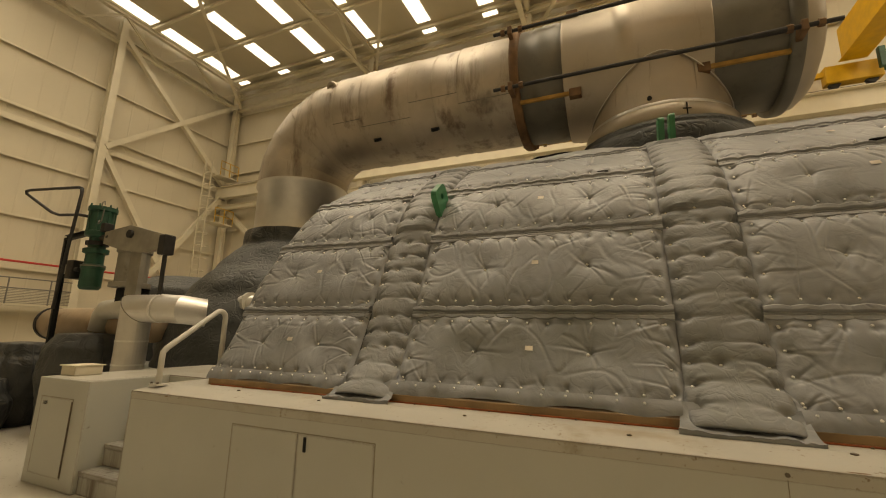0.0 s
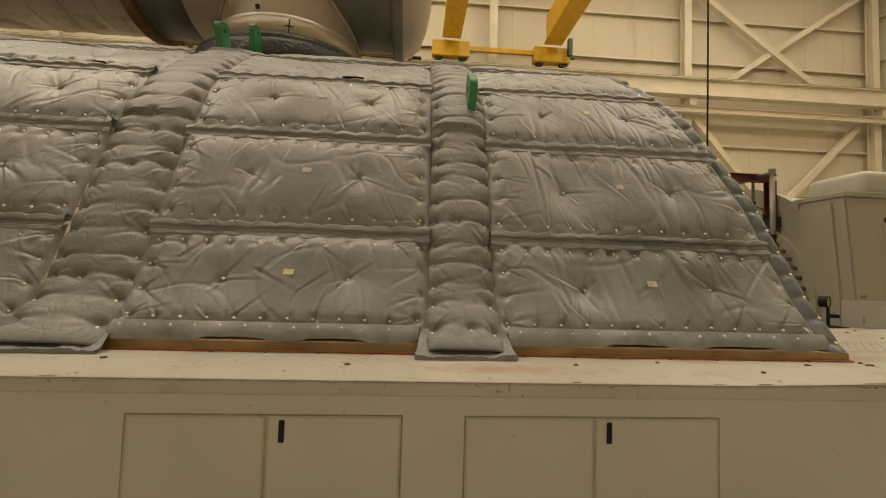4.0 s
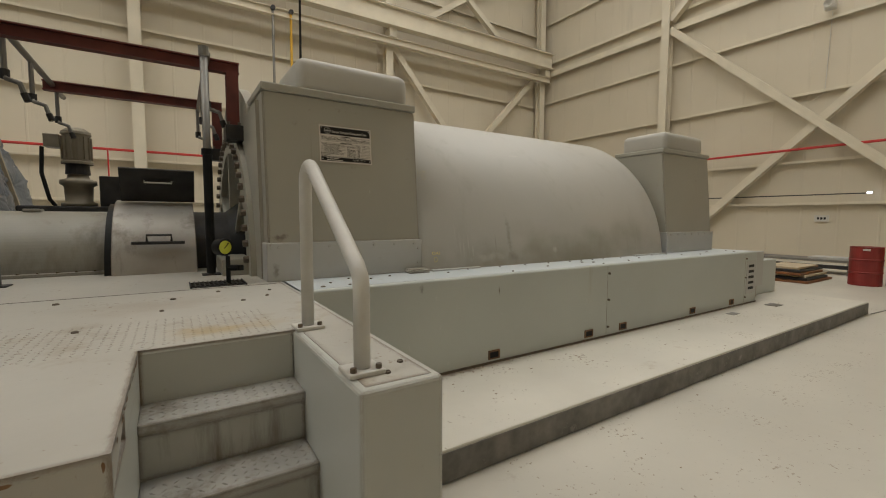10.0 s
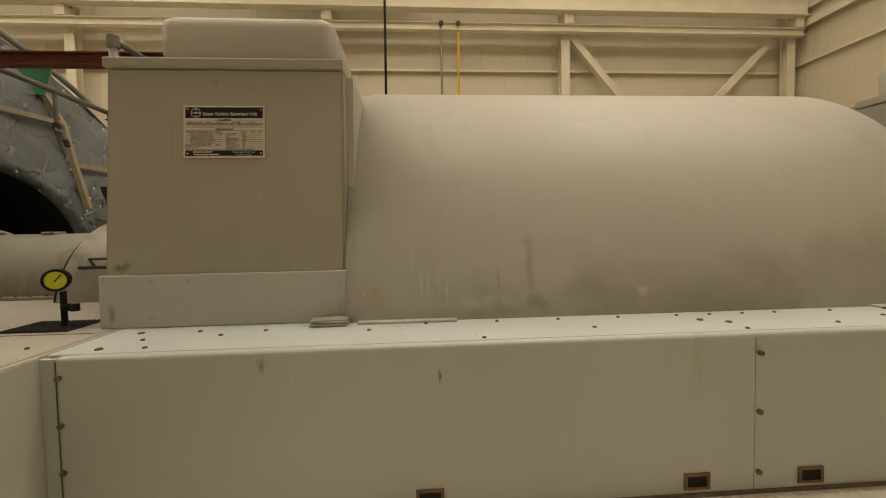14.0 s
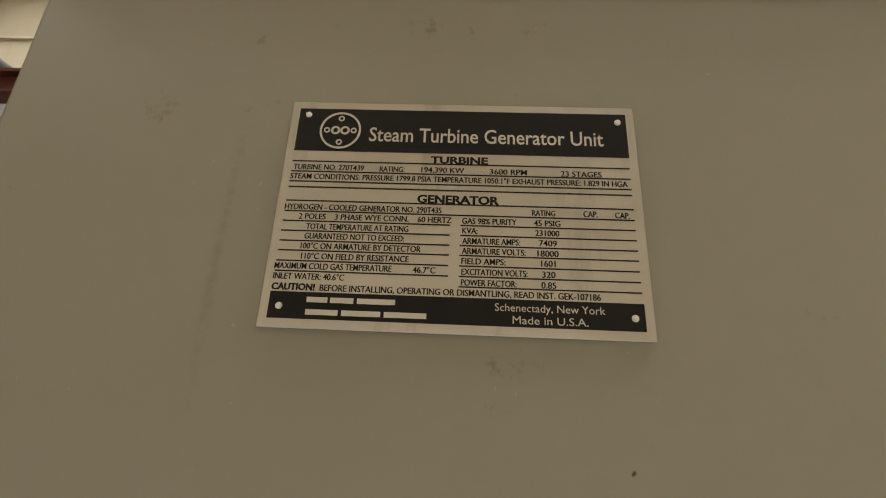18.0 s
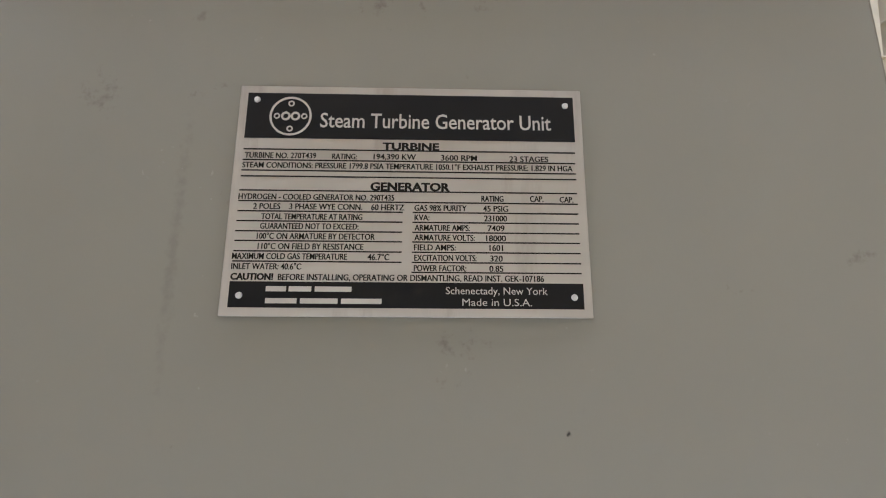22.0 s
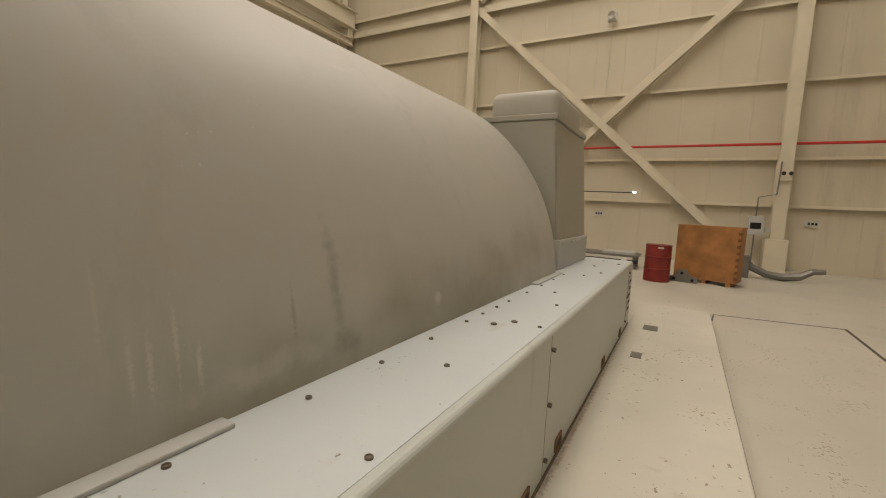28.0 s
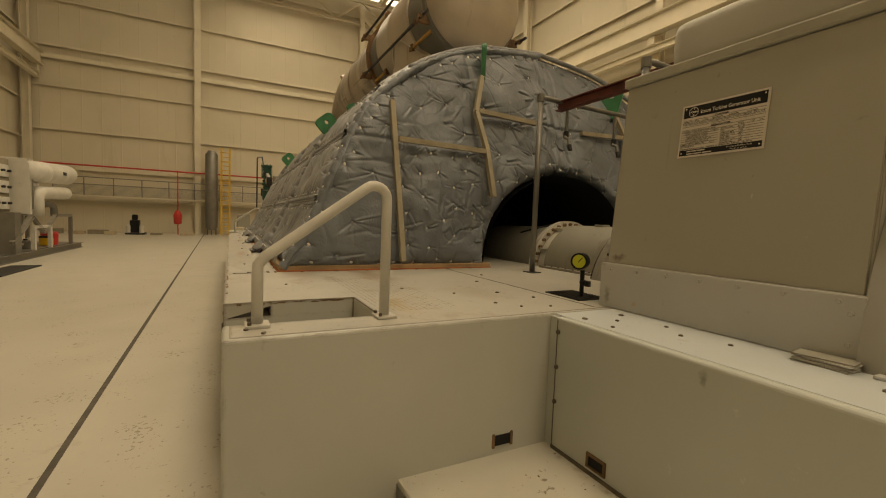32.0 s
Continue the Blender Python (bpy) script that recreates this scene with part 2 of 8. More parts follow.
# first spot: olive grime plus the lower flank's shade, both put into the paint
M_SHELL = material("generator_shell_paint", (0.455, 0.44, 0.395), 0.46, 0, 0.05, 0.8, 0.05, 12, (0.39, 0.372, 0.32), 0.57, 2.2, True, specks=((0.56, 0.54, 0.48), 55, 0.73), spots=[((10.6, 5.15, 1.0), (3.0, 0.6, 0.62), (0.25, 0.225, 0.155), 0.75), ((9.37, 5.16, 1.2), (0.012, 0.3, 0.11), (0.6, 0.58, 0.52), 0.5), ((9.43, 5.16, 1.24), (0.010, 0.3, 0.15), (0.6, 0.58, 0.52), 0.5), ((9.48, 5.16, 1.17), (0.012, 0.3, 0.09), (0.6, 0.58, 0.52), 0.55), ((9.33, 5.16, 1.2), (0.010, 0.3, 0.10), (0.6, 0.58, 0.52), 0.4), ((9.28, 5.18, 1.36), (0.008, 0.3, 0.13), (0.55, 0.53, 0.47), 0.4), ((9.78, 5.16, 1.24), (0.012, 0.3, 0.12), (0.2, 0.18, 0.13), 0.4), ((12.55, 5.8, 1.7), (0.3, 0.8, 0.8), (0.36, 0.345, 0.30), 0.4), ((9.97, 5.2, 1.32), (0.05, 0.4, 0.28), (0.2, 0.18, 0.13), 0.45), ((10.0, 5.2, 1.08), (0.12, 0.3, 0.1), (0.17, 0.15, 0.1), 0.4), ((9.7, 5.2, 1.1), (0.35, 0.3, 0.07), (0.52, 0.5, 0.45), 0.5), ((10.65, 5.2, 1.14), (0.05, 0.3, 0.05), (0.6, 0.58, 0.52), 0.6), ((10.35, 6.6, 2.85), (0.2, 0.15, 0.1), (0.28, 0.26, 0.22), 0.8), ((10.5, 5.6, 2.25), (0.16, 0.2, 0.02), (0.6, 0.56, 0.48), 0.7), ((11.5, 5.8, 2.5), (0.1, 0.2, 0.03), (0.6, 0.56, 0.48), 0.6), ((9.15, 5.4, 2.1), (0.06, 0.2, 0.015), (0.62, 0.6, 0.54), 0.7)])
M_SKIRT = material("pale_grey_panel", (0.47, 0.47, 0.45), 0.42, 0, 0.06, 2, 0.05, 20, (0.36, 0.33, 0.28), 0.66, 4, spots=[((7.62, 5.18, 1.08), (0.04, 0.1, 0.08), (0.18, 0.15, 0.12), 0.7), ((7.83, 5.18, 1.06), (0.03, 0.1, 0.025), (0.5, 0.36, 0.2), 0.8)], wear=(0.25, 0.2, 0.15), wear_size=0.006)
# wide low spots: greenish stains plus the steep lower rows' shade, given as colour
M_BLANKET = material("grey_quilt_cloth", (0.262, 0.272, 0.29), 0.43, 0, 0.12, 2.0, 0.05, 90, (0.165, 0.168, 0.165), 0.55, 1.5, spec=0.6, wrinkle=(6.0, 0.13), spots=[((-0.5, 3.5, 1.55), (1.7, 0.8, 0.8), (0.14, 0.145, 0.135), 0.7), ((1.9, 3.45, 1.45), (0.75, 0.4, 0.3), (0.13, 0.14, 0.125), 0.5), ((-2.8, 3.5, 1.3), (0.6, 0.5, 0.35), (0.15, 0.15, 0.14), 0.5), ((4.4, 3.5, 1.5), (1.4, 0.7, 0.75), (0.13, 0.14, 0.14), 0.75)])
# two spots darken the feet of two bands
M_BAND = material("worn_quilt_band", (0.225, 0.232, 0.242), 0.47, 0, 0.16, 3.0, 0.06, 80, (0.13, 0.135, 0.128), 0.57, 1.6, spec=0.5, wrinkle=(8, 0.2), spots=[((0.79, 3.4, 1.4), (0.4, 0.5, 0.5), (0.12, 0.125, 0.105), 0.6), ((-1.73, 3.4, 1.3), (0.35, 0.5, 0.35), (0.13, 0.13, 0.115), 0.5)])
M_BLUEQ = material("blue_grey_quilt", (0.15, 0.166, 0.187), 0.42, 0, 0.15, 2.4, 0.06, 80, (0.115, 0.124, 0.135), 0.56, 1.6, spec=0.55, wrinkle=(7, 0.25))
M_PIN = material("steel_fastener", (0.86, 0.85, 0.82), 0.35, 0.2, 0.1, 20)
M_TAG = material("paper_tag", (0.66, 0.6, 0.52), 0.7, 0, 0.2, 12)
M_PIPE = material("weathered_cladding", (0.44, 0.385, 0.32), 0.43, 0.45, 0.25, 1.4, 0.12, 5, (0.16, 0.12, 0.09), 0.53, 2.6, True, spots=[((-3.35, 6.1, 5.7), (0.12, 0.6, 0.7), (0.15, 0.10, 0.07), 0.8), ((-1.6, 6.3, 5.2), (0.4, 0.6, 0.2), (0.09, 0.08, 0.07), 0.7)])
M_PIPEDK = material("dark_bellows_cladding", (0.17, 0.16, 0.135), 0.5, 0.15, 0.2, 2, 0.1, 8, (0.11, 0.10, 0.085), 0.55, 3)
M_TEE = material("tan_tee_cladding", (0.47, 0.41, 0.335), 0.40, 0.35, 0.12, 1.6, 0.12, 6, (0.31, 0.25, 0.19), 0.60, 3.2, True)
M_FOIL = material("bright_cladding", (0.72, 0.70, 0.67), 0.34, 0.75, 0.1, 3, 0.12, 5)
M_OCHRE = material("ochre_bar_paint", (0.42, 0.24, 0.06), 0.55, 0, 0.25, 6)
M_RUST = material("rusty_flange", (0.20, 0.115, 0.06), 0.75, 0.2, 0.35, 6, 0.3, 30)
M_ROD = material("dark_steel", (0.045, 0.043, 0.042), 0.5, 0.3, 0.25, 8, spec=0.3)
# black painted parts; also stands for the shade inside openings, recesses and slots
M_BLACK = material("black_paint_and_shade", (0.012, 0.012, 0.012), 0.5, 0, 0.3, 10, spec=0.2)
M_YELLOW = material("crane_yellow", (0.62, 0.36, 0.02), 0.5, 0, 0.12, 3, 0.05, 10, (0.35, 0.2, 0.04), 0.68, 2)
M_GREEN = material("green_paint", (0.035, 0.20, 0.09), 0.42, 0, 0.2, 6)
M_DKGREEN = material("dark_green_paint", (0.02, 0.085, 0.055), 0.45, 0, 0.3, 8)
M_REDB = material("dark_red_primer", (0.135, 0.03, 0.022), 0.55, 0, 0.25, 6, 0.1, 25)
M_RED = material("bright_red_paint", (0.50, 0.03, 0.025), 0.45, 0, 0.15, 4)
M_ORANGE = material("orange_sealant", (0.45, 0.12, 0.04), 0.7, 0, 0.35, 9)
M_WOODLIP = material("rusty_base_lip", (0.36, 0.24, 0.13), 0.65, 0, 0.3, 4, 0.1, 20, (0.33, 0.10, 0.04), 0.6, 3)
M_RAIL = material("pale_grey_rail_paint", (0.56, 0.54, 0.49), 0.35, 0, 0.08, 9, 0.03, 40, (0.33, 0.25, 0.17), 0.7, 10)
M_GALV = material("galvanised_pipe", (0.22, 0.21, 0.19), 0.45, 0.6, 0.12, 3)
M_WOOD = material("orange_plywood", (0.37, 0.165, 0.05), 0.6, 0, 0.3, 3, 0.15, 25, (0.2, 0.08, 0.025), 0.6, 4)
M_WOODDK = material("dark_plywood", (0.2, 0.08, 0.025), 0.65, 0, 0.3, 6)
M_WOODPALE = material("pale_plank", (0.5, 0.41, 0.28), 0.65, 0, 0.2, 5)
M_DRUM = material("red_drum_paint", (0.22, 0.022, 0.018), 0.4, 0, 0.15, 5)
M_GAUGE = material("gauge_yellow_face", (0.62, 0.66, 0.05), 0.35, 0, 0.05, 5)
M_PLATE = material("brushed_plate", (0.70, 0.67, 0.64), 0.34, 0.82, 0.05, 14, 0.03, 60, (0.56, 0.52, 0.49), 0.55, 16, True)
M_INK = material("plate_black", (0.014, 0.013, 0.013), 0.6, 0, 0.15, 20, spec=0.25)
M_PLTXT = material("plate_light_letters", (0.72, 0.68, 0.62), 0.4, 0.3, 0.05, 20)
M_MOTOR = material("tan_motor_paint", (0.25, 0.215, 0.155), 0.5, 0, 0.15, 6)
M_BOLT = material("bolt_head", (0.16, 0.13, 0.10), 0.6, 0.5, 0.3, 20)
M_STRAP = material("beige_strap_steel", (0.36, 0.31, 0.22), 0.55, 0, 0.15, 5)
M_ROOF = material("roof_lining", (0.55, 0.49, 0.37), 0.7, 0, 0.06, 0.6)
M_GRATE = material("dark_grating", (0.045, 0.04, 0.036), 0.6, 0.4, 0.3, 12)
M_CHALK = material("yellow_chalk", (0.62, 0.53, 0.24), 0.9, 0, 0.2, 60)
M_TREAD = material("tread_plate", (0.40, 0.39, 0.36), 0.42, 0.1, 0.15, 6, 0.1, 30, (0.17, 0.14, 0.10), 0.49, 5, wear=(0.15, 0.12, 0.09), wear_size=0.035)

M_RISER = material("grimy_riser_paint", (0.40, 0.395, 0.36), 0.45, 0, 0.15, 3, 0.08, 20, (0.15, 0.12, 0.085), 0.47, 4.5, True, wear=(0.13, 0.1, 0.08), wear_size=0.03)

M_PLINTH = material("plinth_panel_paint", (0.49, 0.515, 0.485), 0.4, 0, 0.05, 0.9, 0.05, 16, (0.38, 0.36, 0.29), 0.64, 2.2, True, spots=[((8.6, 4.65, 0.93), (0.03, 0.1, 0.05), (0.08, 0.06, 0.05), 0.5), ((9.4, 4.65, 0.85), (0.012, 0.1, 0.05), (0.12, 0.1, 0.06), 1.0)], wear=(0.72, 0.72, 0.7), wear_size=0.008)

M_PLTOP = material("plinth_top_paint", (0.545, 0.58, 0.59), 0.4, 0, 0.05, 1.5, 0.05, 20, (0.45, 0.42, 0.36), 0.62, 3, specks=((0.25, 0.22, 0.17), 45, 0.69))

M_PALE = material("pale_flange_paint", (0.62, 0.6, 0.54), 0.4, 0, 0.08, 4, 0.05, 20, (0.4, 0.35, 0.28), 0.64, 5)

M_BLACKQ = material("black_quilt_cloth", (0.013, 0.013, 0.013), 0.7, 0, 0.25, 4, 0.4, 14, spec=0.12, wrinkle=(6, 0.4))

M_RUSTTAN = material("tan_heat_stained_pipe", (0.36, 0.27, 0.18), 0.55, 0.1, 0.2, 3, 0.1, 20, (0.12, 0.06, 0.03), 0.56, 1.8)
M_SPRING = material("worn_grey_can", (0.3, 0.28, 0.24), 0.5, 0.3, 0.2, 5, 0.1, 20, (0.15, 0.12, 0.09), 0.6, 3)

M_DKQ = material("dark_quilt_cloth", (0.062, 0.065, 0.064), 0.45, 0, 0.2, 4, 0.4, 18, (0.05, 0.05, 0.05), 0.58, 2, spec=0.3, wrinkle=(5, 0.7))
M_SEAM = material("thin_panel_gap", (0.27, 0.235, 0.175), 0.7, 0, 0.3, 10)

M_GUARD = material("worn_guard_paint", (0.29, 0.275, 0.23), 0.42, 0, 0.1, 2, 0.06, 20, (0.17, 0.15, 0.115), 0.56, 2.4, True, wear=(0.12, 0.1, 0.08), wear_size=0.012)
M_HOOD = material("scuffed_hood_sheet", (0.36, 0.34, 0.305), 0.36, 0.25, 0.12, 3, 0.08, 8, (0.16, 0.14, 0.11), 0.53, 3.2, True, wear=(0.1, 0.08, 0.06), wear_size=0.02)


def glow(name, color, strength):
    m = bpy.data.materials.new(name)
    m.use_nodes = True
    b = m.node_tree.nodes["Principled BSDF"]
    b.inputs["Base Color"].default_value = (0.8, 0.8, 0.8, 1)
    b.inputs["Emission Color"].default_value = (*color, 1)
    b.inputs["Emission Strength"].default_value = strength
    return m


M_SKYLIGHT = glow("daylit_skylight_sheet", (1.0, 0.97, 0.9), 2.0)


# ---- mesh helpers ----
def mesh_of(bm, name, mat, smooth=False):
    me = bpy.data.meshes.new(name)
    bm.normal_update()
    bm.to_mesh(me)
    bm.free()
    me.materials.append(mat)
    if smooth:
        for p in me.polygons:
            p.use_smooth = True
    return me


def part(name, bm, mat, parent=None, label="", smooth=False):
    ob = new(name, mesh_of(bm, name, mat, smooth))
    if parent is not None:
        ob.parent = parent
    if label:
        ob["label"] = label
    return ob


def thing(name, label, category, group="", at=(0, 0, 0), rz=0.0):
    ob = new(name)
    ob.empty_display_size = 0.1
    ob.matrix_basis = pose(*at, 0, 0, rz)
    return tagged(ob, label, category, group)


def setting(ob, label, category):
    return tagged(ob, label, category, "", "structure")


def add_box(bm, x0, x1, y0, y1, z0, z1, bevel=0.0, seg=2):
    vs = [bm.verts.new((x, y, z)) for x in (x0, x1) for y in (y0, y1) for z in (z0, z1)]
    fs = [bm.faces.new([vs[i] for i in q]) for q in ((0, 1, 3, 2), (4, 6, 7, 5), (0, 4, 5, 1), (2, 3, 7, 6), (0, 2, 6, 4), (1, 5, 7, 3))]
    if bevel:
        es = list({e for f in fs for e in f.edges})
        bmesh.ops.bevel(bm, geom=es, offset=bevel, segments=seg, affect="EDGES", profile=0.5)
    return bm


def boxm(x0, x1, y0, y1, z0, z1, bevel=0.0, seg=2):
    return add_box(bmesh.new(), x0, x1, y0, y1, z0, z1, bevel, seg)


def add_tube(bm, path, r, n=12, caps=True):
    """A round tube along points; r is one radius or one for each point."""
    pts = [Vector(p) for p in path]
    rs = r if isinstance(r, (list, tuple)) else [r] * len(pts)
    rings, ref = [], None
    for i, p in enumerate(pts):
        d = (pts[min(i + 1, len(pts) - 1)] - pts[max(i - 1, 0)]).normalized()
        if ref is None:
            ref = d.orthogonal().normalized()
        ref = (ref - d * ref.dot(d)).normalized()
        side = d.cross(ref)
        rings.append([bm.verts.new(p + rs[i] * (math.cos(a) * ref + math.sin(a) * side)) for a in [2 * math.pi * k / n for k in range(n)]])
    for a, b in zip(rings, rings[1:]):
        for k in range(n):
            bm.faces.new((a[k], a[(k + 1) % n], b[(k + 1) % n], b[k]))
    if caps:
        bm.faces.new(rings[0][::-1])
        bm.faces.new(rings[-1])
    return bm


def tube(path, r, n=12, caps=True):
    return add_tube(bmesh.new(), path, r, n, caps)


def arc(center, a, b, r, t0, t1, n=8):
    """Points on a bend: center + r*(cos*a + sin*b), degrees t0 to t1."""
    c, a, b = Vector(center), Vector(a), Vector(b)
    return [c + r * (math.cos(radians(t0 + (t1 - t0) * i / n)) * a + math.sin(radians(t0 + (t1 - t0) * i / n)) * b) for i in range(n + 1)]


def beam(p, q, w, h, name, mat, parent=None, flange=0.02, label=""):
    """An I-section from p to q; h is its depth (upwards), w its flange width."""
    p, q = Vector(p), Vector(q)
    L = (q - p).length
    bm = bmesh.new()
    e, v = flange / 2, h / 2 - flange
    outline = [(-w / 2, -h / 2), (w / 2, -h / 2), (w / 2, -v), (e, -v), (e, v), (w / 2, v), (w / 2, h / 2), (-w / 2, h / 2), (-w / 2, v), (-e, v), (-e, -v), (-w / 2, -v)]
    near = [bm.verts.new((0, a, b)) for a, b in outline]
    far = [bm.verts.new((L, a, b)) for a, b in outline]
    for k in range(12):
        bm.faces.new((near[k], far[k], far[(k + 1) % 12], near[(k + 1) % 12]))
    bm.faces.new(near)
    bm.faces.new(far[::-1])
    bmesh.ops.recalc_face_normals(bm, faces=bm.faces)
    d = (q - p).normalized()
    up = Vector((0, 0, 1)) if abs(d.z) < 0.9 else Vector((0, 1, 0))
    side = up.cross(d).normalized()
    up = d.cross(side)
    bm.transform(Matrix(((d.x, side.x, up.x, p.x), (d.y, side.y, up.y, p.y), (d.z, side.z, up.z, p.z), (0, 0, 0, 1))))
    return part(name, bm, mat, parent, label)


def grid_mesh(name, P, mat, parent=None, label="", smooth=True, flip=False):
    """P: array (nu, nv, 3) of points of one sheet."""
    nu, nv = P.shape[:2]
    me = bpy.data.meshes.new(name)
    idx = np.arange(nu * nv).reshape(nu, nv)
    f = np.stack([idx[:-1, :-1], idx[1:, :-1], idx[1:, 1:], idx[:-1, 1:]], -1).reshape(-1, 4)
    if flip:
        f = f[:, ::-1]
    me.from_pydata(P.reshape(-1, 3).tolist(), [], f.tolist())
    me.materials.append(mat)
    if smooth:
        me.polygons.foreach_set("use_smooth", [True] * len(me.polygons))
    me.update()
    ob = new(name, me)
    if parent is not None:
        ob.parent = parent
    if label:
        ob["label"] = label
    return ob


def revolve(profile, axis_point, axis="x", n=48, a0=0.0, a1=360.0):
    """A turned body: profile of (along, radius) about an axis through axis_point."""
    bm = bmesh.new()
    full = abs(a1 - a0) >= 360
    k = n if full else n + 1
    rings = []
    for s, r in profile:
        ring = []
        for i in range(k):
            a = radians(a0 + (a1 - a0) * i / n)
            u, v = r * math.cos(a), r * math.sin(a)
            p = {"x": (s, u, v), "y": (u, s, v), "z": (u, v, s)}[axis]
            ring.append(bm.verts.new(Vector(p) + Vector(axis_point)))
        rings.append(ring)
    for a, b in zip(rings, rings[1:]):
        for i in range(k if full else k - 1):
            bm.faces.new((a[i], a[(i + 1) % k], b[(i + 1) % k], b[i]))
    bmesh.ops.recalc_face_normals(bm, faces=bm.faces)
    return bm


# ---- the hall ----
X0, X1, Y0, Y1, ROOF = -25.4, 26.2, -8.6, 20.7, 18.4


def wall_sheet(name, p, q, z1, label, inward):
    """A ribbed metal wall from p to q (plan), 0.25 m thick, with shallow ribs."""
    p, q = Vector((*p, 0)), Vector((*q, 0))
    d = (q - p).normalized()
    nrm = Vector((*inward, 0))
    L = (q - p).length
    bm = bmesh.new()
    xs = []
    s = 0.0
    while s < L:
        xs += [(s, 0), (s + 0.93, 0), (s + 0.95, 0.006), (s + 0.99, 0.006), (s + 1.01, 0)]
        s += 1.02
    xs = [(min(a, L), b) for a, b in xs]
    rows = []
    for z in (0, z1):
        rows.append([bm.verts.new(p + d * a + nrm * b + Vector((0, 0, z))) for a, b in xs])
    back = [[bm.verts.new(v - nrm * 0.25 + Vector((0, 0, z))) for v in (p, q)] for z in (0, z1)]
    for i in range(len(xs) - 1):
        bm.faces.new((rows[0][i], rows[0][i + 1], rows[1][i + 1], rows[1][i]))
    bm.faces.new((back[0][0], back[1][0], back[1][1], back[0][1]))
    bmesh.ops.remove_doubles(bm, verts=rows[0] + rows[1], dist=0.0005)
    return setting(part(name, bm, M_WALL), label, "wall")


wall_n = wall_sheet("wall_north", (X0, Y1), (X1, Y1), ROOF + 3, "cream ribbed metal wall behind the turbine", (0, -1))
wall_e = wall_sheet("wall_east", (X1, Y0), (X1, Y1), ROOF + 3, "cream ribbed metal end wall beyond the generator", (-1, 0))
wall_w = wall_sheet("wall_west", (X0, Y0), (X0, Y1), ROOF + 3, "cream ribbed metal end wall beyond the turbine", (1, 0))
wall_s = wall_sheet("wall_south", (X0, Y0), (X1, Y0), ROOF + 3, "cream ribbed metal wall behind the walkway", (0, 1))

bm = boxm(X0, X1, Y0, Y1, -0.3, 0)
floor = setting(part("floor", bm, M_FLOOR), "pale painted concrete floor with scuffs and dark joints", "floor")
for x0, y0, x1, y1, w in ((-25, 1.25, 6.8, 1.98, 0.04), (6.8, 1.98, 11.4, 2.03, 0.04), (11.4, 2.03, 17.4, 1.86, 0.04), (16.22, 3.66, 17.06, 3.58, 0.02), (17.06, 3.58, 17.38, 1.88, 0.02)):
    d = Vector((x1 - x0, y1 - y0, 0))
    s = Vector((-d.y, d.x, 0)).normalized() * w / 2
    bm = bmesh.new()
    lo = [bm.verts.new(Vector((x, y, 0.0)) + k * s) for x, y, k in ((x0, y0, -1), (x1, y1, -1), (x1, y1, 1), (x0, y0, 1))]
    hi = [bm.verts.new(v.co + Vector((0, 0, 0.004))) for v in lo]
    bm.faces.new(hi)
    for i in range(4):
        bm.faces.new((lo[i], lo[(i + 1) % 4], hi[(i + 1) % 4], hi[i]))
    part("joint", bm, M_GROOVE, floor, "dark floor joint")

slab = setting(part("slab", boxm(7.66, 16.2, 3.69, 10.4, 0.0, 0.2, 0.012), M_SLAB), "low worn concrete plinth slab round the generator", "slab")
part("kerb_face", boxm(7.67, 16.2, 3.684, 3.69, 0.005, 0.18), M_KERB, slab, "scuffed dark kerb face")
part("kerb_face", boxm(16.2, 16.206, 3.69, 10.4, 0.005, 0.18), M_KERB, slab, "scuffed dark kerb face")


# wall framing: girts, columns, braces
def girt_row(wall, a, b, axis, at, z, h=0.085, depth=0.2):
    """A folded girt along a wall: a shelf with a lip turned down at its front, open below."""
    bm = bmesh.new()
    z -= 0.05
    n = -1 if at > 5 else 1
    if axis == "x":
        y0, y1 = sorted((at, at + n * depth))
        f0, f1 = sorted((at + n * (depth - 0.012), at + n * depth))
        add_box(bm, a, b, y0, y1, z - 0.006, z + 0.006)
        add_box(bm, a, b, f0, f1, z - h, z - 0.006)
    else:
        x0, x1 = sorted((at, at + n * depth))
        f0, f1 = sorted((at + n * (depth - 0.012), at + n * depth))
        add_box(bm, x0, x1, a, b, z - 0.006, z + 0.006)
        add_box(bm, f0, f1, a, b, z - h, z - 0.006)
    return part("girt", bm, M_STEEL, wall)


for z in (2.2, 3.62, 5.88, 8.22, 12.35, 14.6, 16.9):
    girt_row(wall_n, X0 + 0.3, X1 - 0.3, "x", Y1, z)
    girt_row(wall_s, X0 + 0.3, X1 - 0.3, "x", Y0, z)
for z in (2.15, 3.65, 6.03, 8.42, 12.95, 15.2, 17.4):
    girt_row(wall_e, Y0 + 0.3, Y1 - 0.3, "y", X1, z)
for z in (2.15, 4.08, 6.5, 9.15, 14.35, 17.8):
    girt_row(wall_w, Y0 + 0.3, Y1 - 0.3, "y", X0, z)
for wall, at, za, zb in ((wall_e, X1, 10.68, 10.10), (wall_w, X0, 11.6, 11.0)):
    girt_row(wall, Y0 + 0.3, Y1 - 0.3, "y", at, za, 0.12, 0.25)
    girt_row(wall, Y0 + 0.3, Y1 - 0.3, "y", at, zb, 0.28, 0.3)


